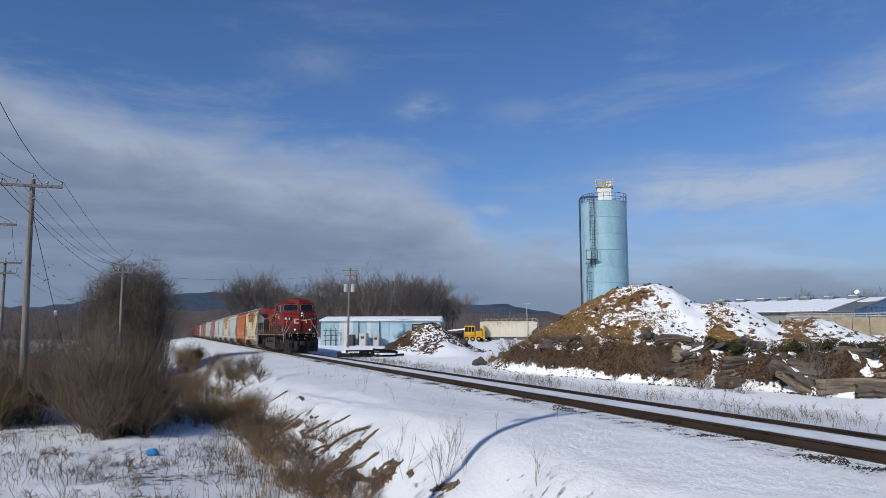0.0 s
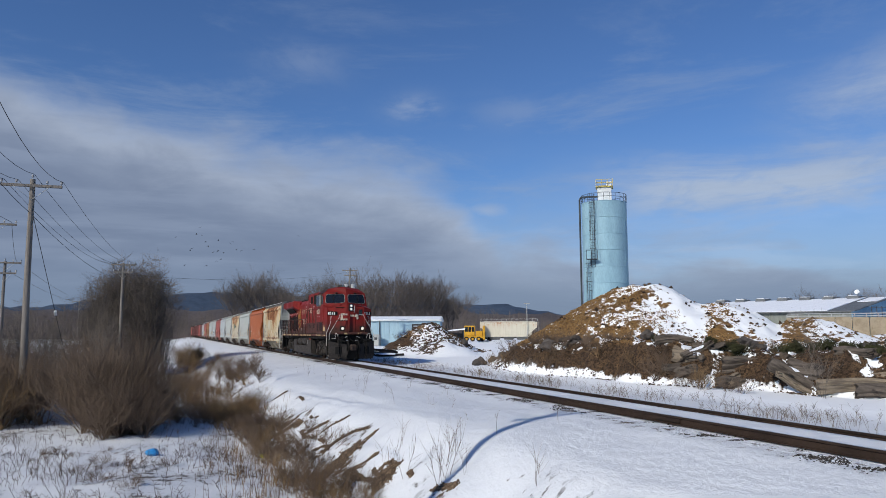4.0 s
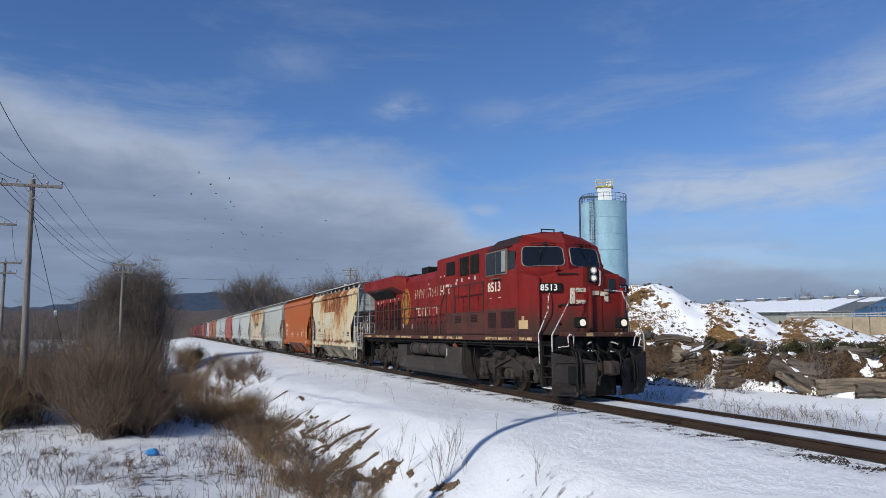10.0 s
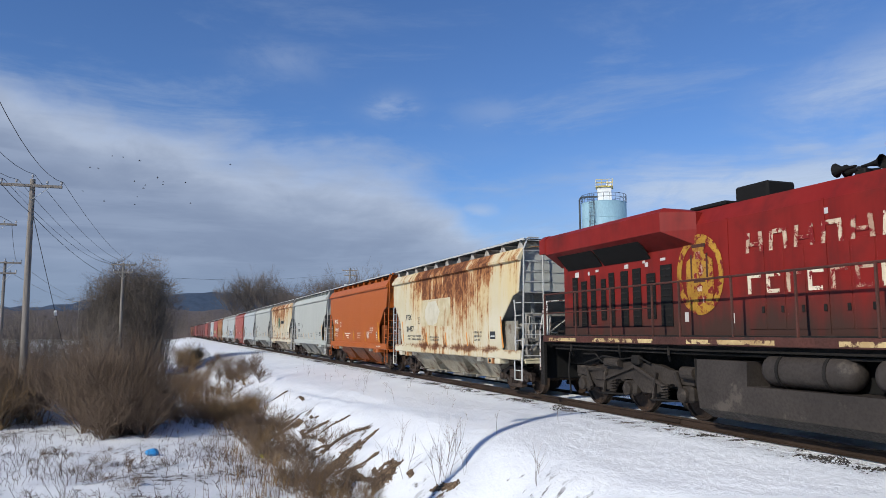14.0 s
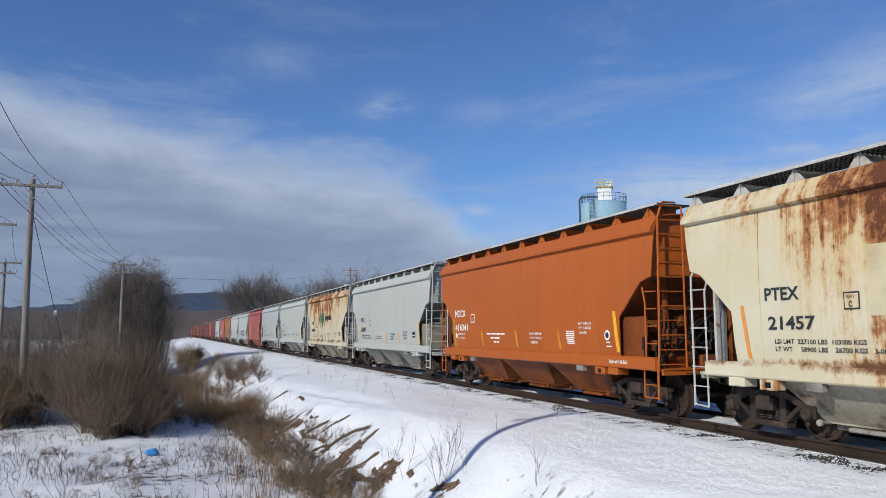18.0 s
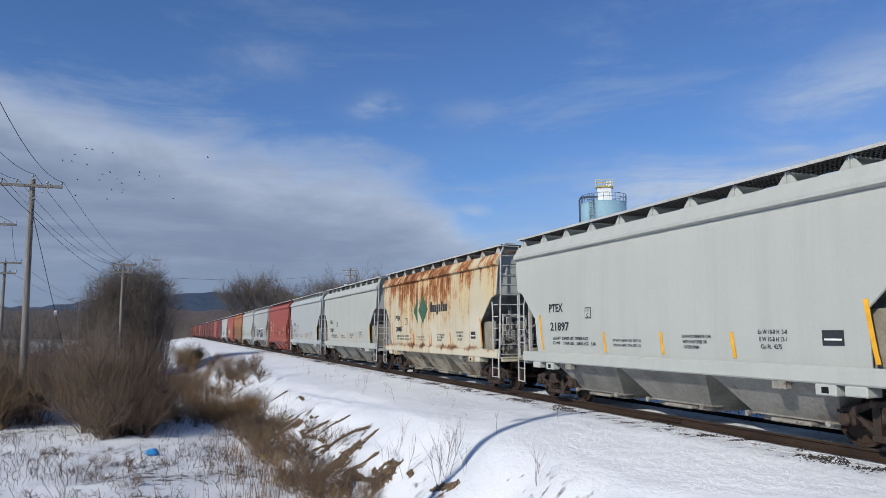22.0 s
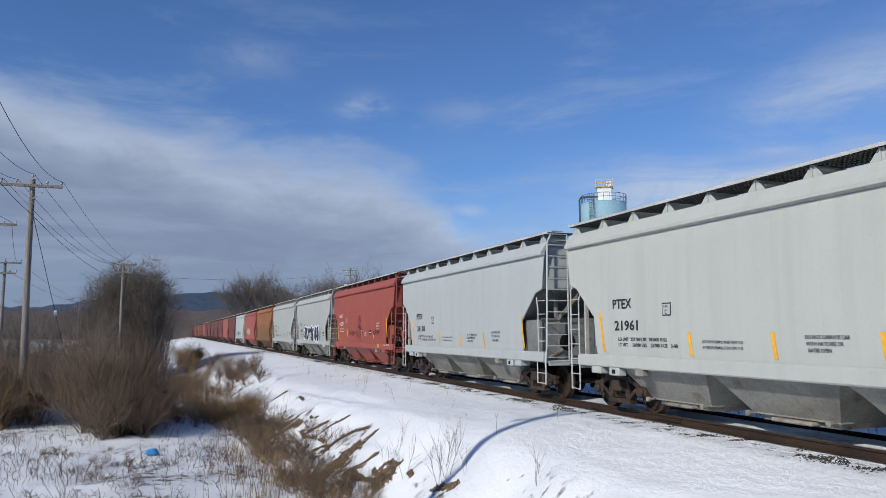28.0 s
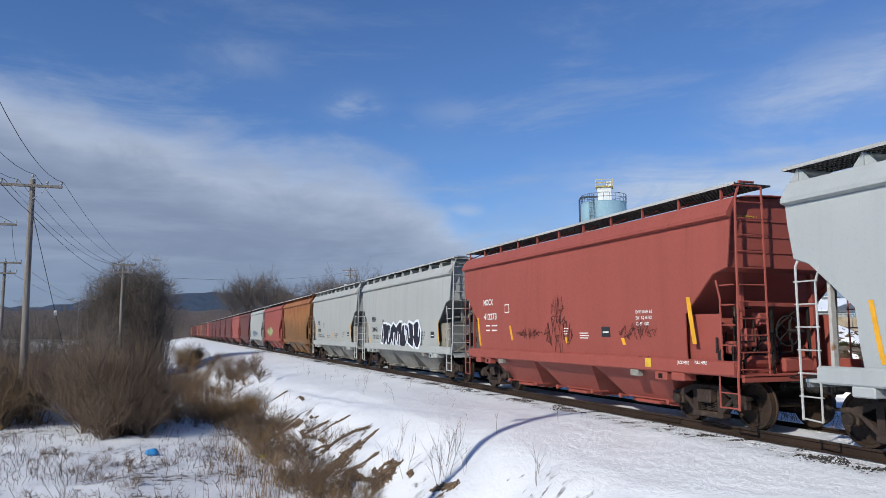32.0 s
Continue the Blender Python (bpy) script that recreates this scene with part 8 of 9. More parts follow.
def conveyor_light():
    lp_ = thing("yard_light", "slim yard light mast with two lamps", "lamp post", pose(76.8, 151.7, -0.3))
    part("mast", G().tube((0, 0, 0), (0, 0, 8.6), 0.09, 0.06, n=8), GALV, lp_)
    for s in (-1, 1):
        part("lamp_head", G().box(min(0, s * 0.7), max(0, s * 0.7), -0.15, 0.15, 8.5, 8.7, 0.04), GALV, lp_)


conveyor_light()


def long_shed():
    """Long low warehouse; local x runs along its ridge to the blue gable, -y looks at the track."""
    far, near = Vector((99.4, 115.7, 0)), Vector((110.4, 88.0, 0))
    d = near - far
    length, half, eave, top = d.length, 16.0, 5.8, 8.15
    m = Matrix.Translation((far.x, far.y, -1.0)) @ Matrix.Rotation(math.atan2(d.y, d.x), 4, "Z")
    shed = thing("long_shed", "long weathered shed with a snowy roof and blue gable", "building", m)
    grey = surface("weathered_siding", (0.235, 0.245, 0.215), (0.15, 0.16, 0.14), 0.8, stretch=(1, 1, 0.3))
    blue = surface("gable_blue", (0.20, 0.36, 0.50), (0.16, 0.30, 0.44), 0.6, stretch=(1, 1, 0.2))
    bare = surface("bare_roof_sheet", (0.16, 0.17, 0.175), (0.11, 0.115, 0.12), 0.6)
    n = 22
    for k in range(n):
        x0, x1 = length * k / n, length * (k + 1) / n
        part("wall_panel", G().box(x0, x1 - 0.03, -half - 0.1, -half + 0.1, 0, eave).box(x0, x0 + 0.16, -half - 0.2, -half - 0.1, 0, eave), grey, shed)
    part("rear_wall", G().box(0, length, half - 0.1, half + 0.1, 0, eave), grey, shed)
    gable = [(-half, 0.0), (half, 0.0), (half, eave), (0.0, top), (-half, eave)]
    part("gable_wall", G().prism(gable, length + 0.02, length + 0.22), blue, shed, "blue metal gable wall")
    part("far_gable", G().prism(gable, -0.22, -0.02), grey, shed)
    dr = part("gable_door", G().box(length + 0.22, length + 0.30, 0.6, 2.6, 3.3, 4.6, 0.02), DARK_TRIM, shed)
    part("door_leaf", G().box(length + 0.29, length + 0.33, 0.9, 2.3, 3.3, 3.7), WHITE_PAINT, dr)
    part("annex", G().box(length + 0.3, length + 3.5, -half + 1.0, -half + 4.5, 0, 4.4, 0.05), SHOP_PANEL, shed, "small pale blue annex")
    for s in (-1, 1):
        lo, hi = eave - 0.06, top + 0.02
        part("roof", G().prism([(0.0, hi), (s * (half + 0.7), lo), (s * (half + 0.7), lo + 0.14), (0.0, hi + 0.16)], -0.5, length + 0.7), bare, shed, "dark sheet metal roof")
        part("roof_snow", G().prism([(0.0, hi + 0.18), (s * (half + 0.5), lo + 0.19), (s * (half + 0.5), lo + 0.28), (0.0, hi + 0.30)], -0.2, length - 3.2), SNOW_CAP, shed, "snow lying on the roof")
        part("snow_strip", G().prism([(0.0, hi + 0.18), (s * 5.5, hi - 0.62), (s * 5.5, hi - 0.55), (0.0, hi + 0.26)], length - 2.6, length + 0.3), SNOW_CAP, shed)
    for k in range(7):
        x = length * (k + 0.4) / 7.6
        part("ridge_vent", G().prism([(-1.5, top - 0.05), (-1.1, top + 0.62), (1.1, top + 0.62), (1.5, top - 0.05)], x - 0.9, x + 0.9), bare, shed, "dark ridge vent")
        part("vent_snow", G().box(x - 0.8, x + 0.6, -1.0, 0.9, top + 0.63, top + 0.74, 0.03), SNOW_CAP, shed)
    for k in range(4):
        part("lattice_post", G().box(length + 1.0 + 0.7 * k, length + 1.1 + 0.7 * k, -10.5, -10.4, 0, 6.6), DARK_TRIM, shed)
    for z in (3.4, 4.4, 5.4, 6.4):
        part("lattice_rail", G().box(length + 0.9, length + 3.3, -10.52, -10.38, z, z + 0.08), DARK_TRIM, shed)
    dish = part("antenna_dish", G().lathe([(0.02, 0), (0.28, 0.06), (0.42, 0.17), (0.39, 0.18), (0.02, 0.04)], 14, Matrix.Translation((length - 4.2, -0.5, top + 1.2)) @ Matrix.Rotation(1.1, 4, "X")), WHITE_PAINT, shed)
    part("dish_mast", G().tube((length - 4.2, -0.5, top), (length - 4.2, -0.5, top + 1.3), 0.06, n=6), GALV, shed)


long_shed()


RAIL_GREY = surface("weathered_rail_paint", (0.40, 0.41, 0.41), (0.28, 0.28, 0.28), 0.7)


def block_wall():
    """Retaining wall of big concrete panels with a rail on top."""
    conc = surface("stained_concrete", (0.33, 0.27, 0.19), (0.23, 0.18, 0.12), 0.9, spots=(0.16, 0.10, 0.06), spot_scale=0.8, spot_stretch=(1, 1, 0.3))
    a, b = Vector((71.1, 70.3, 0)), Vector((81.5, 58.3, 0))
    d = b - a
    wl = thing("retaining_wall", "long stained concrete retaining wall with a rail", "wall", Matrix.Translation((a.x, a.y, -0.3)) @ Matrix.Rotation(math.atan2(d.y, d.x), 4, "Z"))
    n = 9
    for k in range(n):
        part("concrete_panel", G().box(d.length * k / n, d.length * (k + 1) / n - 0.05, -0.3, 0.3, 0, 3.8, 0.03), conc, wl)
    for k in range(14):
        part("rail_post", G().box(d.length * k / 13 - 0.05, d.length * k / 13 + 0.05, 0.8, 0.95, 3.6, 4.2), RAIL_GREY, wl)
    for z in (3.9, 4.2):
        part("rail_beam", G().box(0, d.length, 0.78, 0.9, z, z + 0.11), RAIL_GREY, wl)
    part("bank_top", G().box(0, d.length, 0.3, 30, 2.8, 3.6), SNOW_CAP, wl)


block_wall()

# ---- logs, brush and boulders along the mound ----
LOG_BARK = surface("weathered_log", (0.140, 0.115, 0.093), (0.042, 0.034, 0.029), 0.9, stretch=(5, 5, 0.6), big=1.5, fine=14, bump=0.5, depth=0.03)
LOG_PALE = surface("bare_log", (0.29, 0.235, 0.17), (0.105, 0.082, 0.062), 0.85, stretch=(5, 5, 0.5), big=1.5, fine=14, bump=0.4, depth=0.02)
LOG_END = surface("broken_log_end", (0.13, 0.10, 0.075), (0.06, 0.045, 0.035), 0.85, big=4.0)
STONE = surface("dark_boulder", (0.11, 0.095, 0.085), (0.055, 0.048, 0.044), 0.9, bump=0.6, depth=0.05)


def log(x, y, z, length, r, rz, tilt, material, seed):
    rn = random.Random(seed)
    lg = thing("log", "heavy grey-brown log lying in the snowy pile" if material is LOG_BARK else "pale debarked log lying in the snowy pile", "log", pose(x, y, z, 0, 90 + tilt, rz), "logs of the log pile")
    rings = []
    n = 26
    lobe = [rn.uniform(0.80, 1.10) - (0.13 if i % 3 == 0 else 0.0) for i in range(n)]
    for k in range(10):
        q = k / 9
        rr = r * (1.10 - 0.26 * q) * rn.uniform(0.94, 1.06)
        ox, oy = 0.09 * math.sin(q * 4 + seed), 0.08 * math.cos(q * 5 + seed)
        lobe = [max(0.62, min(1.2, v + rn.uniform(-0.05, 0.05))) for v in lobe]
        ragged = 0.10 if k in (0, 9) else 0.0
        rings.append([(ox + rr * math.cos(6.28319 * i / n) * lobe[i], oy + rr * math.sin(6.28319 * i / n) * lobe[i], -length / 2 + length * q + rn.uniform(-ragged, ragged)) for i in range(n)])
    part("log_body", G().loft(rings), material, lg, smooth=0.35)
    for e, q in ((0, -1), (9, 1)):
        c = [(x_ * 0.88, y_ * 0.88, z_ + q * 0.006) for x_, y_, z_ in rings[e]]
        part("broken_end", G().loft([c, [(x_ * 0.3, y_ * 0.3, z_ - q * 0.05) for x_, y_, z_ in c]]), LOG_END, lg)
    if seed % 4 == 0:
        z0, z1 = rn.uniform(-0.5, -0.25), rn.uniform(0.1, 0.5)
        cap = []
        for k in range(9):
            q = k / 8
            w = math.sin(math.pi * min(0.97, max(0.03, q))) ** 0.5 * rn.uniform(0.55, 1.0)
            arc = [math.pi + (j / 6 - 0.5) * 1.3 * w for j in range(7)]
            zz = length * (z0 + (z1 - z0) * q)
            cap.append([(1.10 * r * math.cos(c) - 0.05 * w, 1.02 * r * math.sin(c), zz) for c in arc] + [(0.7 * r * math.cos(c), 0.7 * r * math.sin(c), zz) for c in arc[::-1]])
        part("snow_cap", G().loft(cap), SNOW_CAP, lg, smooth=0.9)
    for k in range(rn.randint(1, 3)):
        zz = rn.uniform(-length * 0.35, length * 0.35)
        part("branch_stub", G().tube((0, 0, zz), (rn.uniform(-0.6, 0.6) * r * 2, -r * 1.5, zz + 0.25), r * 0.25, r * 0.12, n=7), material, lg)
    return lg


rnd = random.Random(77)
LOGS = ((20.09, 25.17, 0.83, 1.1, 0.36, -40, 8, LOG_PALE), (19.66, 24.74, 0.28, 0.8, 0.24, -50, 0, LOG_BARK), (21.29, 23.22, 0.47, 1.75, 0.36, -42, 3, LOG_BARK),
        (20.32, 22.88, -0.12, 1.2, 0.2, -35, 0, LOG_BARK), (20.94, 20.35, 0.13, 2.0, 0.27, -45, 28, LOG_BARK), (20.7, 20.2, 0.0, 1.3, 0.12, -30, 24, LOG_PALE),
        (21.67, 19.86, 0.41, 2.2, 0.36, -46, 4, LOG_BARK), (22.75, 18.95, 0.59, 3.8, 0.24, -50, 0, LOG_BARK), (22.5, 18.3, 0.28, 2.6, 0.28, -52, 0, LOG_PALE),
        (21.75, 18.25, -0.03, 2.9, 0.26, -48, 0, LOG_PALE), (21.85, 17.55, -0.15, 1.8, 0.22, -55, 0, LOG_BARK), (22.6, 19.2, 0.1, 3.0, 0.35, -50, 0, LOG_BARK))
for i, (x, y, z, length, r, rz, tilt, mat_) in enumerate(LOGS):
    log(x, y, z, length, r, rz, tilt, mat_, i)
for i in range(9):
    q = rnd.random()
    yb = 17.5 + 9 * q
    bx = float(np.interp(yb, [b[0] for b in BERM], [b[1] for b in BERM])) + rnd.uniform(0.3, 1.6)
    log(bx, yb, ground_z(bx, yb) + 0.02, rnd.uniform(0.7, 1.7), rnd.uniform(0.12, 0.24), rnd.uniform(-90, 20), rnd.uniform(-25, 25), LOG_BARK if rnd.random() < 0.75 else LOG_PALE, i + 40)


def boulder(x, y, r, seed, label="dark boulder half covered by snow", flat=0.7):
    g = G()
    bm = bmesh.new()
    bmesh.ops.create_icosphere(bm, subdivisions=3, radius=1.0)
    for v in bm.verts:
        k = 1 + 0.55 * noise.noise(v.co * 1.3 + Vector((seed, 0, 0))) + 0.28 * noise.noise(v.co * 4 + Vector((0, seed, 0)))
        v.co = Vector((v.co.x * r * k, v.co.y * r * k * 0.85, v.co.z * r * k * flat))
    g.v = [tuple(v.co) for v in bm.verts]
    g.f = [tuple(v.index for v in f.verts) for f in bm.faces]
    bm.free()
    ob = part("boulder", g, STONE, smooth=0.7)
    ob.matrix_basis = pose(x, y, ground_z(x, y) + r * flat * 0.45, 0, 0, seed * 50)
    return tagged(ob, label, "boulder", "boulders beside the mound")


for i, (x, y, r) in enumerate(((19.6, 45.7, 0.48), (20.2, 47.0, 0.3), (21.6, 48.0, 0.36), (18.9, 44.6, 0.22), (23.0, 49.5, 0.36), (20.4, 44.2, 0.25), (29, 75, 0.6), (31, 77, 0.5))):
    boulder(x, y, r, i + 1)
for i in range(34):
    q = rnd.random()
    x, y = 19.2 + 4.5 * q + rnd.uniform(-0.3, 1.8), 36.5 - 18.0 * q + rnd.uniform(-1.0, 1.0)
    boulder(x, y, rnd.uniform(0.12, 0.4), i + 20, "lump of dark soil and rubble at the mound's foot", 0.6)

GREEN = surface("dark_needles", (0.055, 0.055, 0.024), (0.030, 0.030, 0.015), 0.9, bump=0.0)


def cut_conifer(x, y, z, size, rz, seed):
    """A discarded small conifer lying on its side."""
    rn = random.Random(seed)
    t = thing("cut_conifer", "discarded green conifer lying on the pile", "conifer", pose(x, y, z, 0, 75 + rn.uniform(-15, 15), rz), "discarded conifers on the pile")
    part("stem", G().tube((0, 0, -size * 0.5), (0, 0, size * 0.5), 0.05, 0.015, n=6), BARK, t)
    g = G()
    for k in range(420):
        h = rn.random() ** 0.8
        a = rn.uniform(0, 6.283)
        rad = (1 - h) * size * 0.36 + 0.08
        c = Vector((0, 0, -size * 0.45 + size * 0.95 * h))
        e = c + Vector((math.cos(a) * rad, math.sin(a) * rad, 0.12 * rad))
        for j in range(4):
            b0 = c.lerp(e, 0.35 + 0.2 * j)
            stick(g, b0, b0 + Vector((rn.uniform(-0.1, 0.1), rn.uniform(-0.1, 0.1), rn.uniform(-0.06, 0.1))), 0.012, 0.006)
    part("needles", g, GREEN, t)


for i, (x, y, z, q) in enumerate(((21.6, 29.0, 1.35, 1.0), (20.9, 24.6, 1.25, 1.3), (21.1, 24.1, 1.1, 1.1), (21.3, 23.5, 1.0, 1.2), (22.1, 21.9, 1.05, 1.3), (22.5, 21.3, 1.1, 1.5), (22.9, 20.8, 1.2, 1.2), (23.2, 19.7, 1.1, 1.4), (23.4, 19.0, 1.0, 1.3))):
    cut_conifer(x, y, z, q, i * 67.0, i)
for i in range(64):
    q = rnd.random()
    x, y = 18.6 + 5.5 * q + rnd.uniform(-0.4, 1.6), 38.0 - 20.0 * q + rnd.uniform(-0.8, 0.8)
    plant("pile_brush", LOWB, i, x, y, rnd.uniform(0.25, 0.55), WEED if i % 2 else TWIG, "dead brush at the foot of the mound", "shrub", "brush along the mound")
for i in range(7):
    plant("pile_brush", LOWB, i, 28.0 + rnd.uniform(-3.6, 3.0), 79.5 + rnd.uniform(-2.5, 2.5), rnd.uniform(0.4, 0.8), TWIG, "tangled brush heap in the yard", "shrub", "brush heap in the yard")
for i, (x, y) in enumerate(((20.6, 19.3), (20.2, 18.6))):
    plant("sapling", [shrub_mesh(91, 2.0, 0.25, 3, 2, 0.010).mesh("sapling")], i, x, y, 1.0, BARK, "thin bare sapling in the snow", "sapling", "saplings beside the logs")
# litter in the low field
for x, y, c, n in ((-0.33, 24.9, (0.04, 0.28, 0.60), "blue plastic bag lying in the snow"), (3.05, 25.1, (0.75, 0.70, 0.02), "yellow plastic scrap lying in the weeds")):
    g = G()
    bm = bmesh.new()
    bmesh.ops.create_icosphere(bm, subdivisions=2, radius=0.22 if c[2] > 0.3 else 0.12)
    for v in bm.verts:
        v.co *= 1 + 0.35 * noise.noise(v.co * 6)
        v.co.z *= 0.55
    g.v = [tuple(v.co) for v in bm.verts]
    g.f = [tuple(v.index for v in f.verts) for f in bm.faces]
    bm.free()
    ob = part("plastic_bag", g, plain("bag_" + ("blue" if c[2] > 0.3 else "yellow"), c, 0.4), smooth=0.8)
    ob.location = (x, y, ground_z(x, y) + 0.10)
    tagged(ob, n, "litter")


# ---- clods, chips and crumbs too many to count ----
def clods(name, label, spots, material, size, sink=0.3, seed=1):
    rn = random.Random(seed)
    v, f = [], []
    for x, y in spots:
        r = rn.uniform(*size) * rn.choice((0.7, 1.0, 1.3))
        z = ground_z(x, y) + r * (0.5 - sink)
        n = len(v)
        a = rn.uniform(0, 6.283)
        ca, sa = math.cos(a) * r, math.sin(a) * r
        k, h = rn.uniform(0.5, 1.0), rn.uniform(0.45, 0.9) * r
        v += [(x + ca, y + sa, z), (x - sa * k, y + ca * k, z), (x - ca, y - sa, z + rn.uniform(-0.2, 0.2) * r), (x + sa * k, y - ca * k, z), (x + ca * 0.3, y + sa * 0.3, z + h), (x - ca * 0.2, y, z - h)]
        f += [(n + i, n + (i + 1) % 4, n + 4) for i in range(4)] + [(n + (i + 1) % 4, n + i, n + 5) for i in range(4)]
    me = bpy.data.meshes.new(name)
    me.from_pydata(v, [], f)
    me.materials.append(material)
    return tagged(new(name, me), label, "debris", kind="stuff")


def island(name, tones, rough=0.9):
    """Colours that change from piece to piece."""
    m, nt, b = shader(name, rough)
    geo = nt.nodes.new("ShaderNodeNewGeometry")
    col = blend(nt, remap(nt, geo.outputs["Random Per Island"], 0.25, 0.75), tones[0], tones[1])
    grain = noise_of(nt, coords(nt), 24.0, 3.0)
    col = blend(nt, remap(nt, grain, 0.45, 0.75, 0.0, 0.6), col, tones[2])
    nt.links.new(col, b.inputs["Base Color"])
    return m


CHIP = island("wood_chips", ((0.33, 0.20, 0.08), (0.15, 0.085, 0.035), (0.05, 0.03, 0.015)))
SOIL = island("soil_clods", ((0.11, 0.07, 0.042), (0.045, 0.030, 0.020), (0.02, 0.014, 0.01)))
CINDER = island("cinders", ((0.05, 0.045, 0.042), (0.018, 0.017, 0.016), (0.09, 0.075, 0.06)))
GRAVEL = island("bank_gravel", ((0.20, 0.14, 0.09), (0.09, 0.06, 0.04), (0.035, 0.025, 0.02)))
SOIL_BARE = surface("bare_bank_soil", (0.095, 0.066, 0.043), (0.042, 0.030, 0.021), 0.95, big=3.0, fine=22.0, spots=(0.14, 0.095, 0.06), spot_scale=9.0, bump=0.6, depth=0.04)
CRUMB = island("snow_crumbs", ((0.66, 0.68, 0.71), (0.60, 0.62, 0.66), (0.48, 0.49, 0.53)), 0.95)
rnd = random.Random(303)
spots, dark = [], []
while len(spots) < 13000:
    x, y = rnd.uniform(20.5, 40), rnd.uniform(27, 52)
    h = mound_h(x, y)
    if h < 1.2:
        continue
    face = (mound_h(x + 0.3, y) - mound_h(x - 0.3, y)) / 0.6
    if face + 0.5 * fbm(x, y, 0.35, 21.0) + rnd.uniform(-0.25, 0.15) > 0.28:
        spots.append((x, y))
clods("wood_chips", "coarse brown wood chips on the pile", spots, CHIP, (0.025, 0.062), seed=1)
while len(dark) < 9000:
    y = rnd.uniform(14, 43)
    x = float(np.interp(y, [b[0] for b in BERM], [b[1] for b in BERM])) + rnd.uniform(0.0, 2.0) - 0.4 * rnd.random() ** 4
    if fbm(x, y, 0.7, 31.0) + rnd.uniform(-0.3, 0.3) > -0.15:
        dark.append((x, y))
clods("soil_clods", "dark soil clods and rubble in the windrow", dark, SOIL, (0.02, 0.062), seed=2)
spots = []
while len(spots) < 700:
    x, y = rnd.uniform(22, 46), rnd.uniform(22, 48)
    if mound_h(x, y) > 0.6 and fbm(x, y, 0.8, 33.0) > 0.15:
        spots.append((x, y))
spots += [(28.6 + rnd.gauss(0, 2.2), 78.0 + rnd.gauss(0, 2.2)) for _ in range(1300)]
clods("debris", "dark debris strewn over the snow of the piles", spots, SOIL, (0.05, 0.17), seed=3)
spots = [(TRACK - 0.87 - abs(rnd.gauss(0, 0.33)), 3.5 + 42 * rnd.random() ** 1.5) for _ in range(3600)] + [(TRACK + rnd.uniform(-0.66, 0.66), 4 + 40 * rnd.random() ** 1.4) for _ in range(500)]
clods("snow_crumbs", "crumbled snow thrown up beside the rail", spots, CRUMB, (0.006, 0.022), 0.45, seed=4)
spots = []
while len(spots) < 2600:
    y = 4 + 50 * rnd.random() ** 1.4
    x = TRACK - 1.2 + rnd.gauss(0, 0.17)
    if fbm(x * 0.6, y, 0.8, 41.0) > 0.20:
        spots.append((x, y))
clods("cinders", "dark cinders and ballast beside the rail", spots, CINDER, (0.010, 0.030), 0.35, seed=5)
# single tall weeds on the near bank
DRY = [shrub_mesh(s, 0.75, 0.30, 2, 1, 0.006).mesh("dead_weed") for s in (61, 62, 63)]
for i, (x, y, s) in enumerate(((5.75, 15.3, 1.5), (5.6, 15.1, 1.2), (5.9, 15.8, 1.35), (5.45, 15.0, 1.3), (6.47, 12.5, 1.05), (6.62, 12.6, 0.5), (7.3, 28.5, 0.75), (7.1, 28.8, 0.6), (9.2, 24.6, 0.6), (5.2, 16.6, 1.2), (5.0, 17.4, 1.1), (5.5, 17.9, 1.0), (6.2, 16.1, 0.8), (5.9, 14.6, 0.9))):
    plant("dead_weed", DRY, i, x, y, s, WEED, "tall thin dead weed standing in the snow", "weed", "tall weeds on the near bank", -0.03)
# bare strips where the snow has slid off the bank
rnd = random.Random(515)
BARE = [(3.91, 20.3, 5.16, 20.5, 1.25), (4.25, 22.5, 5.53, 21.2, 0.22), (4.14, 21.8, 5.0, 22.1, 0.34), (3.65, 27.2, 4.63, 26.4, 0.35), (4.6, 17.3, 5.22, 17.4, 0.55), (5.34, 15.0, 5.65, 14.4, 0.35),
        (5.06, 20.2, 5.59, 20.4, 0.16), (4.55, 34.6, 5.15, 34.4, 0.3), (5.28, 16.3, 5.32, 16.6, 0.10), (5.2, 30.4, 5.3, 31.5, 0.28), (4.52, 23.9, 5.5, 23.4, 0.10), (4.3, 24.6, 5.0, 24.2, 0.16)]
for i in range(30):
    y = 17.5 + 12 * rnd.random() ** 1.4
    c, w = lerp_table(y, CREST), lerp_table(y, WIDTH)
    a, b = sorted((rnd.uniform(0.25, 0.85), rnd.uniform(0.25, 0.85)))
    BARE.append((c - w * b, y + rnd.uniform(0.0, 0.5), c - w * (a + b) * 0.5, y + rnd.uniform(-0.3, 0.1), rnd.uniform(0.03, 0.10)))
gravel = []
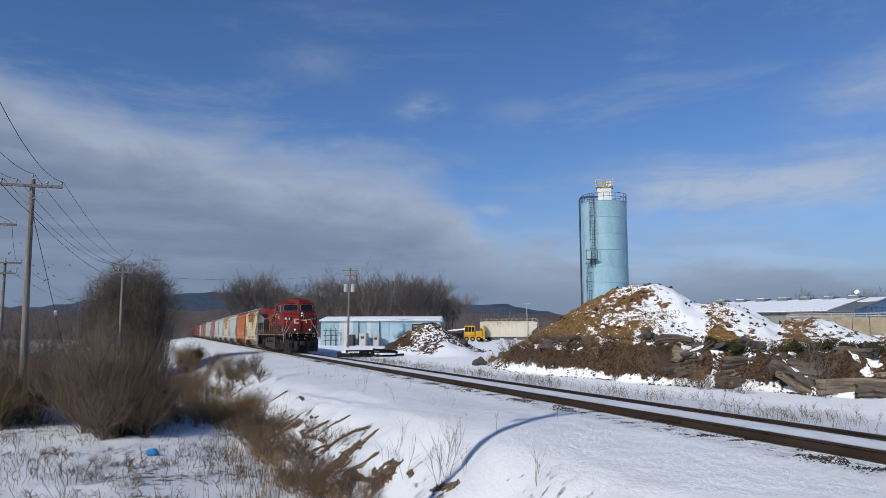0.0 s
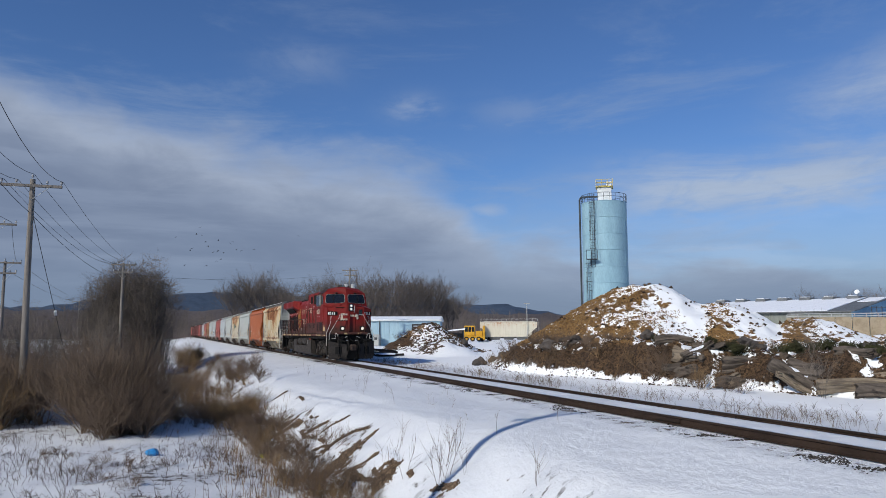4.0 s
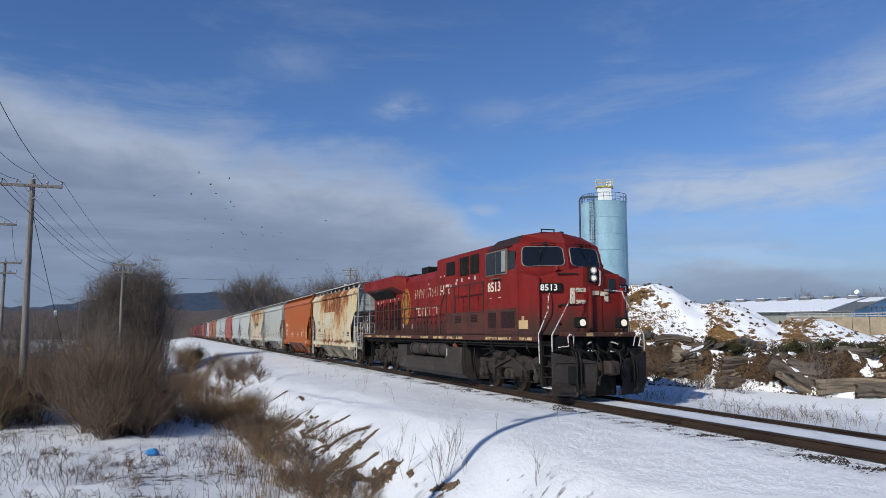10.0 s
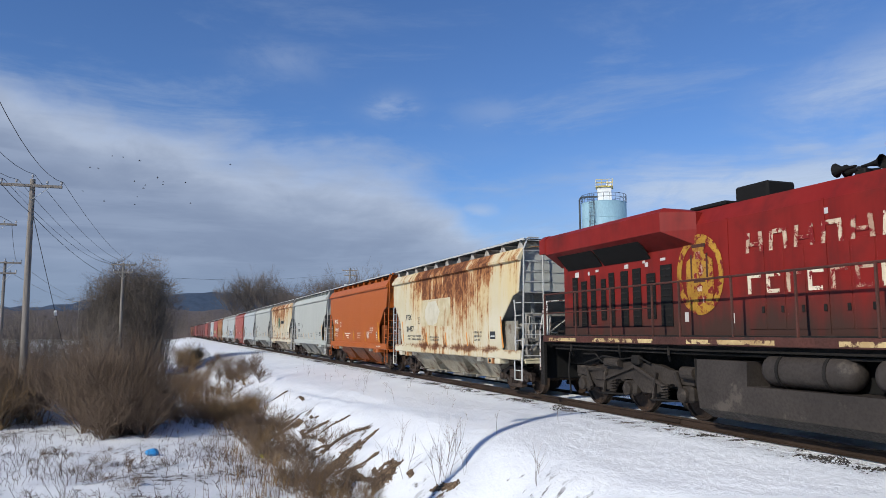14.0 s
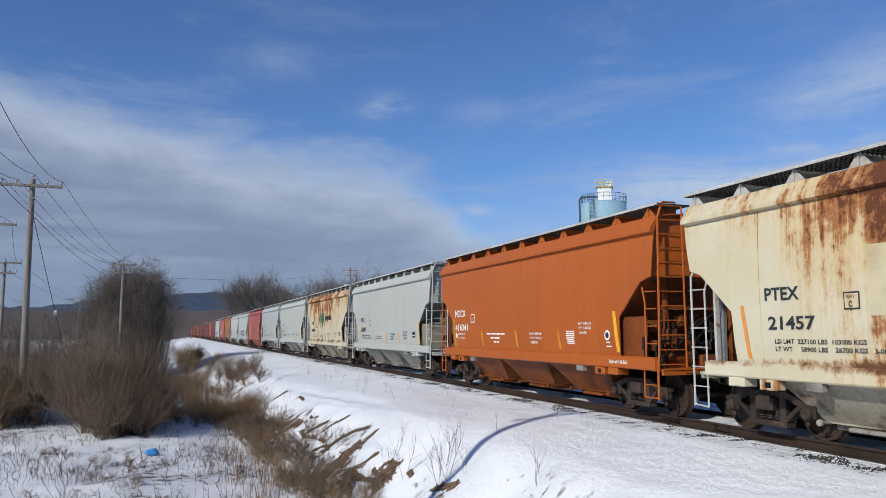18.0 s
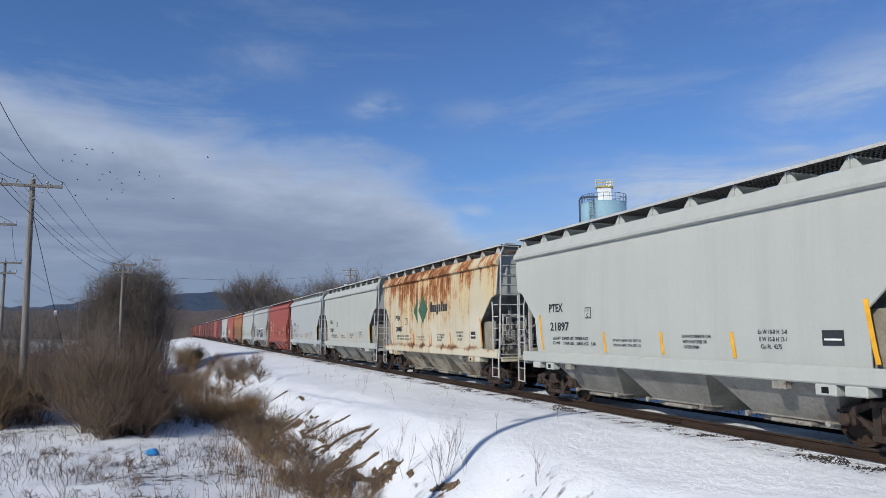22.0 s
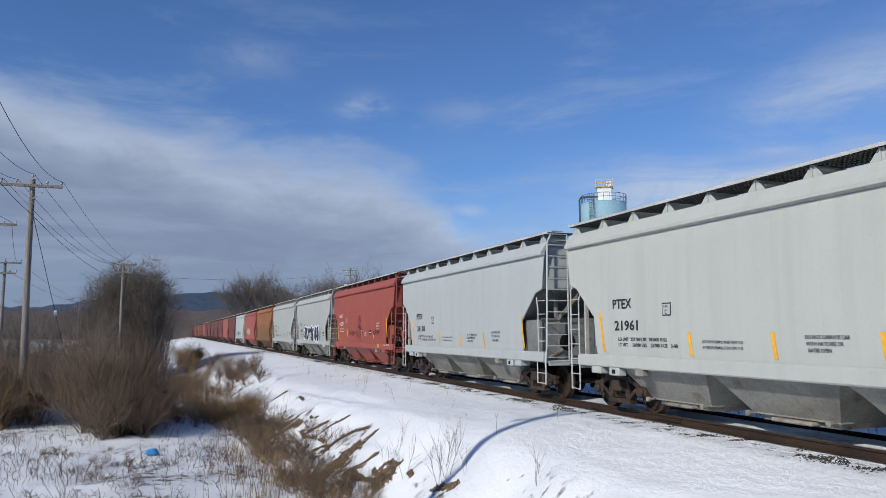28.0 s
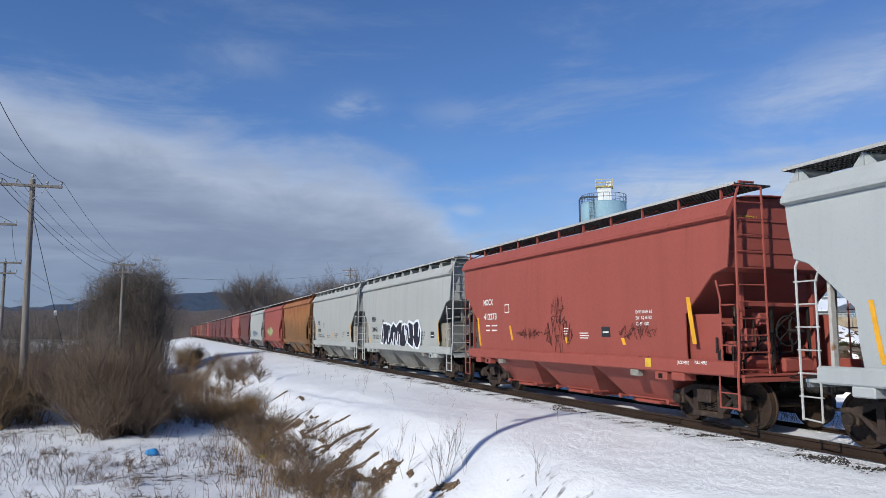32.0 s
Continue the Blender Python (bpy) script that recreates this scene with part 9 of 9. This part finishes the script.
for k, (x0, y0, x1, y1, wide_) in enumerate(BARE):
    g = G()
    n = 26
    rows = []
    for i in range(n):
        q = i / (n - 1)
        half = wide_ * 0.5 * (0.25 + 0.75 * math.sin(math.pi * (0.12 + 0.76 * q)) ** 0.6)
        a, b = half * rnd.uniform(0.55, 1.35), half * rnd.uniform(0.55, 1.35)
        x, y = x0 + (x1 - x0) * q, y0 + (y1 - y0) * q + 0.025 * math.sin(q * 9 + k)
        rows.append([(x, y + o, ground_z(x, y + o) + h) for o, h in ((-a, -0.03), (-a * 0.8, 0.018), (-a * 0.3, 0.030), (b * 0.3, 0.024), (b * 0.8, 0.016), (b, -0.03))])
        for j in range(int(5 + 50 * wide_)):
            gravel.append((x + rnd.uniform(-0.05, 0.05), y + rnd.uniform(-a, b) * 1.05))
    g.loft(rows, caps=False, closed=False)
    tagged(part("soil_patch", g, SOIL_BARE, smooth=0.6), "bare strip of dark soil in the snowy bank", "bare soil", "bare strips of the bank")
clods("gravel", "brown gravel on the bare strips of the bank", gravel, GRAVEL, (0.012, 0.035), 0.1, seed=6)
lean = thing("open_shed", "low open shed with a snowy roof", "shed", pose(39.8, 104.8, -0.3, 0, 0, -20))
part("shed_roof", G().prism([(-2.4, 2.0), (2.4, 2.5), (2.4, 2.7), (-2.4, 2.2)], -2.2, 2.2, "y"), SNOW_CAP, lean)
for px in (-2.2, 0.0, 2.2):
    for py in (-2.0, 2.0):
        part("shed_post", G().box(px - 0.1, px + 0.1, py - 0.1, py + 0.1, 0, 2.15 + 0.1 * px), DARK_TRIM, lean)
part("back_wall", G().box(-2.3, 2.3, 1.9, 2.0, 0.0, 1.95), DARK_TRIM, lean)
for k in range(4):
    part("stored_crate", G().box(-2.0 + k, -1.2 + k, -1.0, 0.6, 0.0, 1.0 + 0.4 * (k % 2), 0.03), TRUCK, lean)


# ---- writing and marks on the cars ----
OFF = 0.36


def grey_marks(car, mark, number, ink, lines, strip, qr=True, plate=2.14, warn=True):
    letter(car, "reporting_mark", mark, 3.98 + OFF, 2.37, 0.30, ink, 1.06, 0.008)
    letter(car, "car_number", number, 3.92 + OFF, 1.88, 0.30, ink, 1.30, 0.008)
    panel(car, "plate_mark", plate + OFF, plate - 0.28 + OFF, 2.17, 2.44, ink)
    panel(car, "plate_mark", plate - 0.022 + OFF, plate - 0.258 + OFF, 2.195, 2.415, next(c for c in car.children if c.name.startswith("body")).material_slots[0].material, out=0.015)
    letter(car, "plate_mark", "C", plate - 0.09 + OFF, 2.21, 0.12, ink, 0.9, 0.003, 0.021)
    letter(car, "plate_mark", "PLATE", plate - 0.05 + OFF, 2.345, 0.058, ink, 0.95, 0.001, 0.021)
    for k, words in enumerate(lines):
        letter(car, "weight_stencil", words, 3.80 + OFF, 1.64 - 0.125 * k, 0.105, ink, 1.17, 0.002)
    letter(car, "lining_stencil", "EXTERIOR HEMPEL 45883 GERS 9-20", 0.96 + OFF, 1.62, 0.080, ink, 0.86, 0.0005)
    letter(car, "lining_stencil", "INTERIOR HEMPEL 37300 GERS 9-20", 0.96 + OFF, 1.51, 0.080, ink, 0.86, 0.0005)
    for k, words in enumerate(("DO NOT OPERATE CAR", "WITH HATCHES OR", "GATES OPEN") if warn else ()):
        letter(car, "warning_stencil", words, -1.50 + OFF - 0.02 * k, 1.72 - 0.105 * k, 0.088, ink, 0.9, 0.002)
    for k, words in enumerate(("Ex W 10-8 H  3-8", " E W 10-8 H 13-1", "  Cu. Ft.  4275")):
        letter(car, "size_stencil", words, -3.55 + OFF, 1.80 - 0.125 * k, 0.105, ink, 0.86, 0.002)
    for y, z0, z1 in ((4.52, 1.36, 2.30), (1.34, 1.36, 1.83), (-0.82, 1.36, 1.83), (-2.90, 1.36, 1.83), (-5.72, 1.36, 2.32)):
        panel(car, "reflector_stripe", y + OFF - 0.042, y + OFF + 0.042, z0, z1, strip, lean=-0.12 if z1 > 2 else -0.04)
    if qr:
        panel(car, "routing_tag", -4.90 + OFF, -5.30 + OFF, 1.62, 1.86, MARK_DARK)
        panel(car, "routing_tag_stripe", -4.94 + OFF, -5.26 + OFF, 1.70, 1.73, MARK_WHITE, out=0.014)


LIM = ("LD LMT  227100 LBS  103000 KGS", "LT WT     58900 LBS    26700 KGS   3-00")
grey_marks(CARS[0], "PTEX", "21457", MARK_DARK, LIM, ORANGE_MARK, plate=2.38, warn=False)
grey_marks(CARS[2], "PTEX", "21897", MARK_DARK, ("LD LMT  226900 LBS  102900 KGS", "LT WT     59100 LBS    26800 KGS   3-00"), YELLOW)
grey_marks(CARS[3], "PTEX", "20887", MARK_DARK, LIM, ORANGE_MARK, plate=2.48)
grey_marks(CARS[4], "PTEX", "21961", MARK_DARK, LIM, YELLOW, False)
grey_marks(CARS[5], "PTEX", "21118", MARK_DARK, LIM, YELLOW, False)
grey_marks(CARS[7], "PTEX", "20043", MARK_DARK, LIM, YELLOW)
grey_marks(CARS[8], "PTEX", "21090", MARK_DARK, LIM, YELLOW)

# repainted patch on the first car
PATCH = surface("patch_cream", (0.50, 0.44, 0.295), (0.45, 0.355, 0.20), 0.6, fine=4.0, spots=(0.30, 0.15, 0.055), spot_at=(0.54, 0.66), spot_scale=1.6, spot_stretch=(1, 1.6, 0.5), bump=0.0)
PALE = surface("patch_pale", (0.51, 0.48, 0.385), (0.49, 0.445, 0.335), 0.6, fine=3.0, bump=0.0, mix=(0.3, 0.75))
panel(CARS[0], "repainted_patch", 1.95 + OFF, -1.35 + OFF, 2.07, 3.12, PATCH, "pale repainted patch", 0.009)
x = -(half_w(2.6) + 0.016)
part("pale_patch", G().prism([(1.45 + OFF, 2.42), (1.42 + OFF, 2.75), (1.05 + OFF, 3.02), (0.2 + OFF, 3.05), (-0.25 + OFF, 2.62), (0.1 + OFF, 2.2), (0.55 + OFF, 2.1), (1.15 + OFF, 2.14)], x, x + 0.005), PALE, CARS[0], "pale octagonal touch-up")
# green diamonds and a bar in place of the brand name on the fourth
GREEN_MARK = plain("faded_green", (0.052, 0.118, 0.072), 0.6)
x = -(half_w(2.75) + 0.014)
part("diamond", G().prism([(0.72 + OFF, 2.74), (0.12 + OFF, 3.30), (-0.46 + OFF, 2.76), (0.12 + OFF, 2.20)], x, x + 0.005), GREEN_MARK, CARS[3], "green diamond mark")
part("half_diamond", G().prism([(1.34 + OFF, 2.70), (0.80 + OFF, 3.26), (0.86 + OFF, 2.72), (0.80 + OFF, 2.20)], x, x + 0.005), GREEN_MARK, CARS[3], "green half diamond mark")
for k in range(8):
    y = -0.76 - 0.24 * k + OFF
    panel(CARS[3], "brand_bar", y, y - 0.185, 2.62 - (0.10 if k == 3 else 0), (3.02, 2.90, 2.90, 2.90, 2.90, 3.0, 2.90, 2.90)[k], MARK_DARK)

# orange car
o = CARS[1]
for k in range(3):
    letter(o, "reporting_mark", "MOCX", 4.54 + OFF - 0.009 * k, 2.36, 0.36, MARK_WHITE, 0.90, 0.0, 0.012 + 0.0004 * k)
letter(o, "car_number", "416341", 4.50 + OFF, 1.90, 0.30, MARK_WHITE, 1.36, 0.005)
panel(o, "plate_mark", 3.07 + OFF, 2.75 + OFF, 2.16, 2.44, MARK_WHITE)
panel(o, "plate_mark", 3.045 + OFF, 2.775 + OFF, 2.185, 2.415, P["orange"], out=0.013)
letter(o, "plate_mark", "C", 2.97 + OFF, 2.20, 0.14, MARK_WHITE, 0.9, 0.003, 0.017)
letter(o, "weight_stencil", "LD LMT 230 100", 4.24 + OFF, 1.74, 0.10, MARK_WHITE, 0.9, 0.002)
letter(o, "weight_stencil", "LT WT   55900", 4.24 + OFF, 1.60, 0.10, MARK_WHITE, 0.9, 0.002)
part("round_mark", G().lathe([(0.02, 0), (0.09, 0), (0.02, 0.004)], 14, Matrix.Translation((-1.602, 4.40 + OFF, 1.72)) @ Matrix.Rotation(-math.pi / 2, 4, "Y")), MARK_WHITE, o)
for k, cut in enumerate(((0.0, 0.30, 0.36, 0.70, 0.76, 1.02, 1.08, 1.36), (0.30, 0.56, 0.62, 0.98), (0.52, 0.70, 0.75, 0.92))):
    for a, b in zip(cut[::2], cut[1::2]):
        panel(o, "stencil_bar", 1.75 + OFF - a, 1.75 + OFF - b, 1.76 - 0.125 * k, 1.805 - 0.125 * k, MARK_WHITE)
DULL_YELLOW = plain("faded_reflector_yellow", (0.50, 0.22, 0.02), 0.6)
for k, words in enumerate(("DO NOT MOVE CAR", "IF THE HATCHES OR", "GATES OPEN")):
    letter(o, "warning_stencil", words, -1.26 + OFF - 0.03 * k, 1.76 - 0.12 * k, 0.092, MARK_WHITE, 0.85, 0.002)
bars(o, -3.34 + OFF, 1.84, [(0, 0.40), (0, 0.42), (0, 0.40), (0.02, 0.4), (0.03, 0.36), (0.05, 0.36), (0.06, 0.36)], MARK_WHITE, 0.028, 0.05)
for k, words in enumerate(("Ex W 10-8 H  3-8", "E W    9-4 H 15-2", "Cu Ft 4300")):
    letter(o, "size_stencil", words, -3.98 + OFF, 2.02 - 0.115 * k, 0.095, MARK_WHITE, 0.85, 0.002)
part("round_mark", G().lathe([(0.02, 0), (0.12, 0), (0.02, 0.004)], 16, Matrix.Translation((-1.602, -5.26 + OFF, 1.76)) @ Matrix.Rotation(-math.pi / 2, 4, "Y")), MARK_WHITE, o)
part("round_mark", G().lathe([(0.02, 0), (0.075, 0), (0.02, 0.004)], 12, Matrix.Translation((-1.607, -5.26 + OFF, 1.76)) @ Matrix.Rotation(-math.pi / 2, 4, "Y")), MARK_DARK, o)
bars(o, -5.2 + OFF, 1.58, [(0, 0.16), (0, 0.2)], MARK_WHITE, 0.03, 0.09)
letter(o, "load_stencil", "Empty Load-1/4 Adj. Block", -5.36 + OFF, 1.13, 0.105, MARK_WHITE, 0.62, 0.003, x=-1.632)
for y, z0, z1 in ((4.66, 1.36, 2.30), (2.18, 1.40, 1.88), (-0.36, 1.40, 1.90), (-2.92, 1.40, 1.88), (-5.56, 1.38, 2.32)):
    panel(o, "reflector_stripe", y + OFF - 0.06, y + OFF + 0.06, z0, z1, YELLOW if y < -5 else DULL_YELLOW, lean=-0.12 if z1 > 2 else -0.1)

# red car
r7 = CARS[6]
letter(r7, "reporting_mark", "MOCX", 4.30 + OFF, 2.70, 0.27, MARK_WHITE, 0.92, 0.006)
letter(r7, "car_number", "412273", 4.26 + OFF, 2.24, 0.27, MARK_WHITE, 1.25, 0.006)
panel(r7, "plate_mark", 2.67 + OFF, 2.37 + OFF, 2.42, 2.68, MARK_WHITE)
panel(r7, "plate_mark", 2.645 + OFF, 2.395 + OFF, 2.445, 2.655, P["red"], out=0.013)
bars(r7, 4.1 + OFF, 2.02, [(0, 0.3), (0.0, 0.28)], MARK_WHITE, 0.045, 0.15)
bars(r7, 3.66 + OFF, 2.02, [(0, 0.42), (0.0, 0.4)], MARK_WHITE, 0.045, 0.15)
bars(r7, -0.9 + OFF, 1.92, [(0, 0.24), (0, 0.22), (0, 0.24)], MARK_WHITE, 0.022, 0.07)
bars(r7, -1.7 + OFF, 1.80, [(0, 0.4), (0, 0.42), (0, 0.38)], MARK_WHITE, 0.022, 0.06)
for k, words in enumerate(("EXW 10-8 H 3-2", "EW   9-2 H 15-2", "CU FT   4300")):
    letter(r7, "size_stencil", words, -4.10 + OFF, 2.24 - 0.13 * k, 0.10, MARK_WHITE, 0.85, 0.002)
panel(r7, "routing_tag", -2.70 + OFF, -3.06 + OFF, 1.72, 1.96, MARK_DARK)
panel(r7, "routing_tag_stripe", -2.76 + OFF, -3.0 + OFF, 1.82, 1.85, MARK_WHITE, out=0.014)
letter(r7, "jack_stencil", "JACK HERE", -5.50 + OFF, 1.20, 0.09, MARK_WHITE, 0.8, 0.002, x=-1.632)
letter(r7, "jack_stencil", "PULL HERE", -6.02 + OFF, 1.22, 0.09, MARK_WHITE, 0.8, 0.002, x=-1.632)
panel(r7, "sill_sticker", -4.42 + OFF, -4.62 + OFF, 1.10, 1.28, MARK_YELLOW, x=-1.632)
for y, z0, z1 in ((4.75, 1.40, 2.3), (2.32, 1.60, 2.03), (-5.86, 1.6, 2.52)):
    panel(r7, "reflector_stripe", y + OFF - 0.06, y + OFF + 0.06, z0, z1, YELLOW, lean=-0.14)
for y in (-1.0, -3.55):
    panel(r7, "reflector_stripe", y + OFF - 0.06, y + OFF + 0.06, 1.55, 1.70, YELLOW, lean=-0.06)
ends = new("caution_mark", text_mesh("CAUTION", 0.12, 0.002))
ends.data.materials.clear()
ends.data.materials.append(MARK_YELLOW)
ends.parent = r7
ends.matrix_basis = Matrix.Translation((-1.32, -6.56, 3.95)) @ Matrix.Rotation(math.pi / 2, 4, "X")


def scrawl(car, name, y, z, w, h, material, r, seed, turns=14, label=""):
    """Sprayed strokes, as smooth meaningless loops."""
    rn = random.Random(seed)
    pts = []
    n = turns * 6
    for k in range(n + 1):
        q = k / n
        u = q + rn.uniform(-0.09, 0.09)
        vv = 0.5 + (0.15 + 0.35 * math.sin(math.pi * q)) * rn.uniform(-1, 1)
        pts.append((y - w * u, z + h * vv))
    g = G()
    for (y0, z0), (y1, z1) in zip(pts, pts[1:]):
        x0, x1 = -(half_w(z0) + 0.012), -(half_w(z1) + 0.012)
        d = Vector((0, y1 - y0, z1 - z0))
        if d.length < 1e-4:
            continue
        s = Vector((0, -d.z, d.y)).normalized() * r
        e = d.normalized() * r * 0.5
        g.add([(x0, y0 - e.y + s.y, z0 - e.z + s.z), (x0, y0 - e.y - s.y, z0 - e.z - s.z), (x1, y1 + e.y - s.y, z1 + e.z - s.z), (x1, y1 + e.y + s.y, z1 + e.z + s.z)], [(0, 1, 2, 3)])
    return part(name, g, material, car, label)


def block_spray(car, y, z, w, h, seed):
    """Fat outlined spray shapes without meaning."""
    rn = random.Random(seed)
    for k in range(7):
        yy = y - w * (k + 0.1) / 7
        ww = w / 7 * 1.35
        poly = []
        for a in range(9):
            c = a * 6.28319 / 9 + rn.uniform(-0.25, 0.25)
            rr = rn.uniform(0.72, 1.25)
            poly.append((yy - ww / 2 + math.cos(c) * ww * 0.60 * rr, z + h / 2 + max(-0.5, min(0.52, math.sin(c) * 0.56 * rr)) * h))
        x = -(half_w(z + h / 2) + 0.022 + 0.003 * k)
        part("spray_outline", G().prism(poly, x, x + 0.004), SPRAY_WHITE, car)
        cy, cz = yy - ww / 2, z + h / 2
        small = [(cy + (u - cy) * 0.80, cz + (v - cz) * 0.84) for u, v in poly]
        part("spray_fill", G().prism(small, x - 0.0035, x - 0.001), SPRAY_DARK, car)
        for j in range(2):
            u0, w0 = cy + rn.uniform(-0.3, 0.3) * ww, cz + rn.uniform(-0.28, 0.2) * h
            lean = rn.uniform(-0.2, 0.2)
            hole = [(u0 - 0.05, w0 - 0.22 * h), (u0 + 0.06, w0 - 0.2 * h), (u0 + 0.07 + lean, w0 + 0.25 * h), (u0 - 0.03 + lean, w0 + 0.22 * h)]
            part("spray_shade", G().prism(hole, x - 0.0075, x - 0.0045), SPRAY_WHITE, car)


block_spray(CARS[7], 2.7, 1.14, 5.7, 1.20, 4)
SPRAY_BROWN = plain("spray_brown", (0.075, 0.026, 0.020), 0.7)
scrawl(r7, "spray_scrawl", 0.5, 1.20, 1.5, 1.15, SPRAY_BROWN, 0.0085, 5, 9, "thin dark spray scrawl")
scrawl(r7, "spray_scrawl", 0.1, 2.0, 0.7, 0.9, SPRAY_BROWN, 0.006, 12, 5)
scrawl(r7, "spray_scrawl", 2.2, 1.62, 1.5, 0.35, SPRAY_BROWN, 0.006, 6, 14)
scrawl(r7, "spray_scrawl", -3.1, 1.6, 1.3, 0.5, SPRAY_BROWN, 0.006, 7, 10)
scrawl(r7, "spray_scrawl", -3.2, 1.06, 1.4, 0.28, SPRAY_BROWN, 0.006, 8, 10)
scrawl(CARS[10], "spray_scrawl", 3.0, 1.5, 4.0, 0.9, plain("spray_pale_green", (0.35, 0.45, 0.22), 0.6), 0.10, 9, 9)
scrawl(CARS[11], "spray_scrawl", 3.2, 1.35, 5.0, 0.8, plain("spray_blue_grey", (0.12, 0.16, 0.22), 0.6), 0.09, 10, 9)


# ---- what moves ----
def motions():
    steps = [i * 2.0 for i in range(17)]
    for ob, y in MOVERS:
        walk(ob, [(t, Matrix.Translation((TRACK, y - travel(t), 0))) for t in steps])
    fine = [i * 0.1 for i in range(0, 321)]
    for ws, d, z, r in WHEELS:
        walk(ws, [(t, Matrix.Translation((0, d, z)) @ Matrix.Rotation(travel(t) / r, 4, "X")) for t in fine])

    # the flock wheels from the trees over the train and back, a smaller group ahead of it
    main = [(0, -26.2, 169.3, 14.2), (1, -20.8, 167.4, 13.1), (2, -9.3, 168.2, 15.2), (3, 1.9, 169.1, 18.1), (5.5, 19.7, 167.4, 21.8), (7, -0.5, 180.6, 19.1), (9, 1.8, 174.1, 21.8), (10, 14.4, 163.9, 22.6), (11.5, 20.5, 156.0, 24.7), (13, 8.3, 154.6, 29.9), (14, -7.2, 154.8, 31.0), (14.5, -16.4, 154.8, 33.1), (16, -45.1, 152.5, 33.4), (18, -51.4, 149.9, 29.4), (19.4, -31.8, 148.3, 27.5), (20.5, -18.4, 148.5, 29.3), (22, -11.1, 150.9, 31.1), (24, -20.4, 153.5, 38.0), (26, -52.9, 154.4, 41.4), (29, -87.9, 156.6, 42.0), (32, -104.5, 152.1, 41.2)]
    lead = [(0, -26.2, 169.3, 14.2), (1, -20.8, 167.4, 13.1), (2, -9.3, 168.2, 15.2), (3, 1.9, 169.1, 18.1), (5.5, 20.8, 166.9, 22.4), (6.5, 28.8, 158.5, 23.0), (8, 27.9, 147.7, 26.6), (9, 22.4, 139.0, 26.2), (10, 8.6, 133.4, 26.5), (11, -11.2, 129.9, 27.8), (12, -31.6, 128.8, 27.8), (14, -57.6, 131.0, 27.4), (17, -58.7, 136.9, 26.9), (19.4, -34.6, 149.3, 27.5), (20.5, -19.4, 148.8, 29.3), (22, -12.1, 151.2, 31.1), (24, -21.4, 153.9, 38.0), (26, -52.9, 154.4, 41.4), (29, -87.9, 156.6, 42.0), (32, -104.5, 152.1, 41.2)]
    for i, (b, off, ph) in enumerate(FLOCK):
        far = lead if i < 8 else main
        wide = 0.6 if i < 8 else 0.95
        rows = []
        for k, (t, x, y, z) in enumerate(far):
            n = far[min(k + 1, len(far) - 1)]
            p0 = far[k - 1] if k == len(far) - 1 else far[k]
            a = math.atan2(n[2] - p0[2], n[1] - p0[1])
            rows.append((t, Matrix.Translation((x + wide * off.x + 0.8 * math.sin(t + ph), y + off.y, z + wide * off.z + 0.6 * math.sin(0.8 * t + ph))) @ Matrix.Rotation(a, 4, "Z")))
        smooth = [rows[0]]
        for (t0, m0), (t1, m1) in zip(rows, rows[1:]):
            q0, q1 = m0.to_quaternion(), m1.to_quaternion()
            if q0.rotation_difference(q1).angle > 1.2:
                for q in (1 / 3, 2 / 3):
                    smooth.append((t0 + (t1 - t0) * q, Matrix.Translation(m0.translation.lerp(m1.translation, q)) @ q0.slerp(q1, q).to_matrix().to_4x4()))
            smooth.append((t1, m1))
        walk(b, smooth)
    for w, s, ph in FLOCK_WINGS:
        walk(w, [(i * 0.2, Matrix.Rotation(s * 0.6 * math.sin(i * 1.9 + ph), 4, "X")) for i in range(161)])
    turn = math.degrees(-HEAD)
    for sheet, a in CLOUDS:
        walk(sheet, [(0.0, pose(0, 0, 0, 0, 0, turn - a)), (16.0, pose(0, 0, 0, 0, 0, turn)), (32.0, pose(0, 0, 0, 0, 0, turn + a))])


motions()
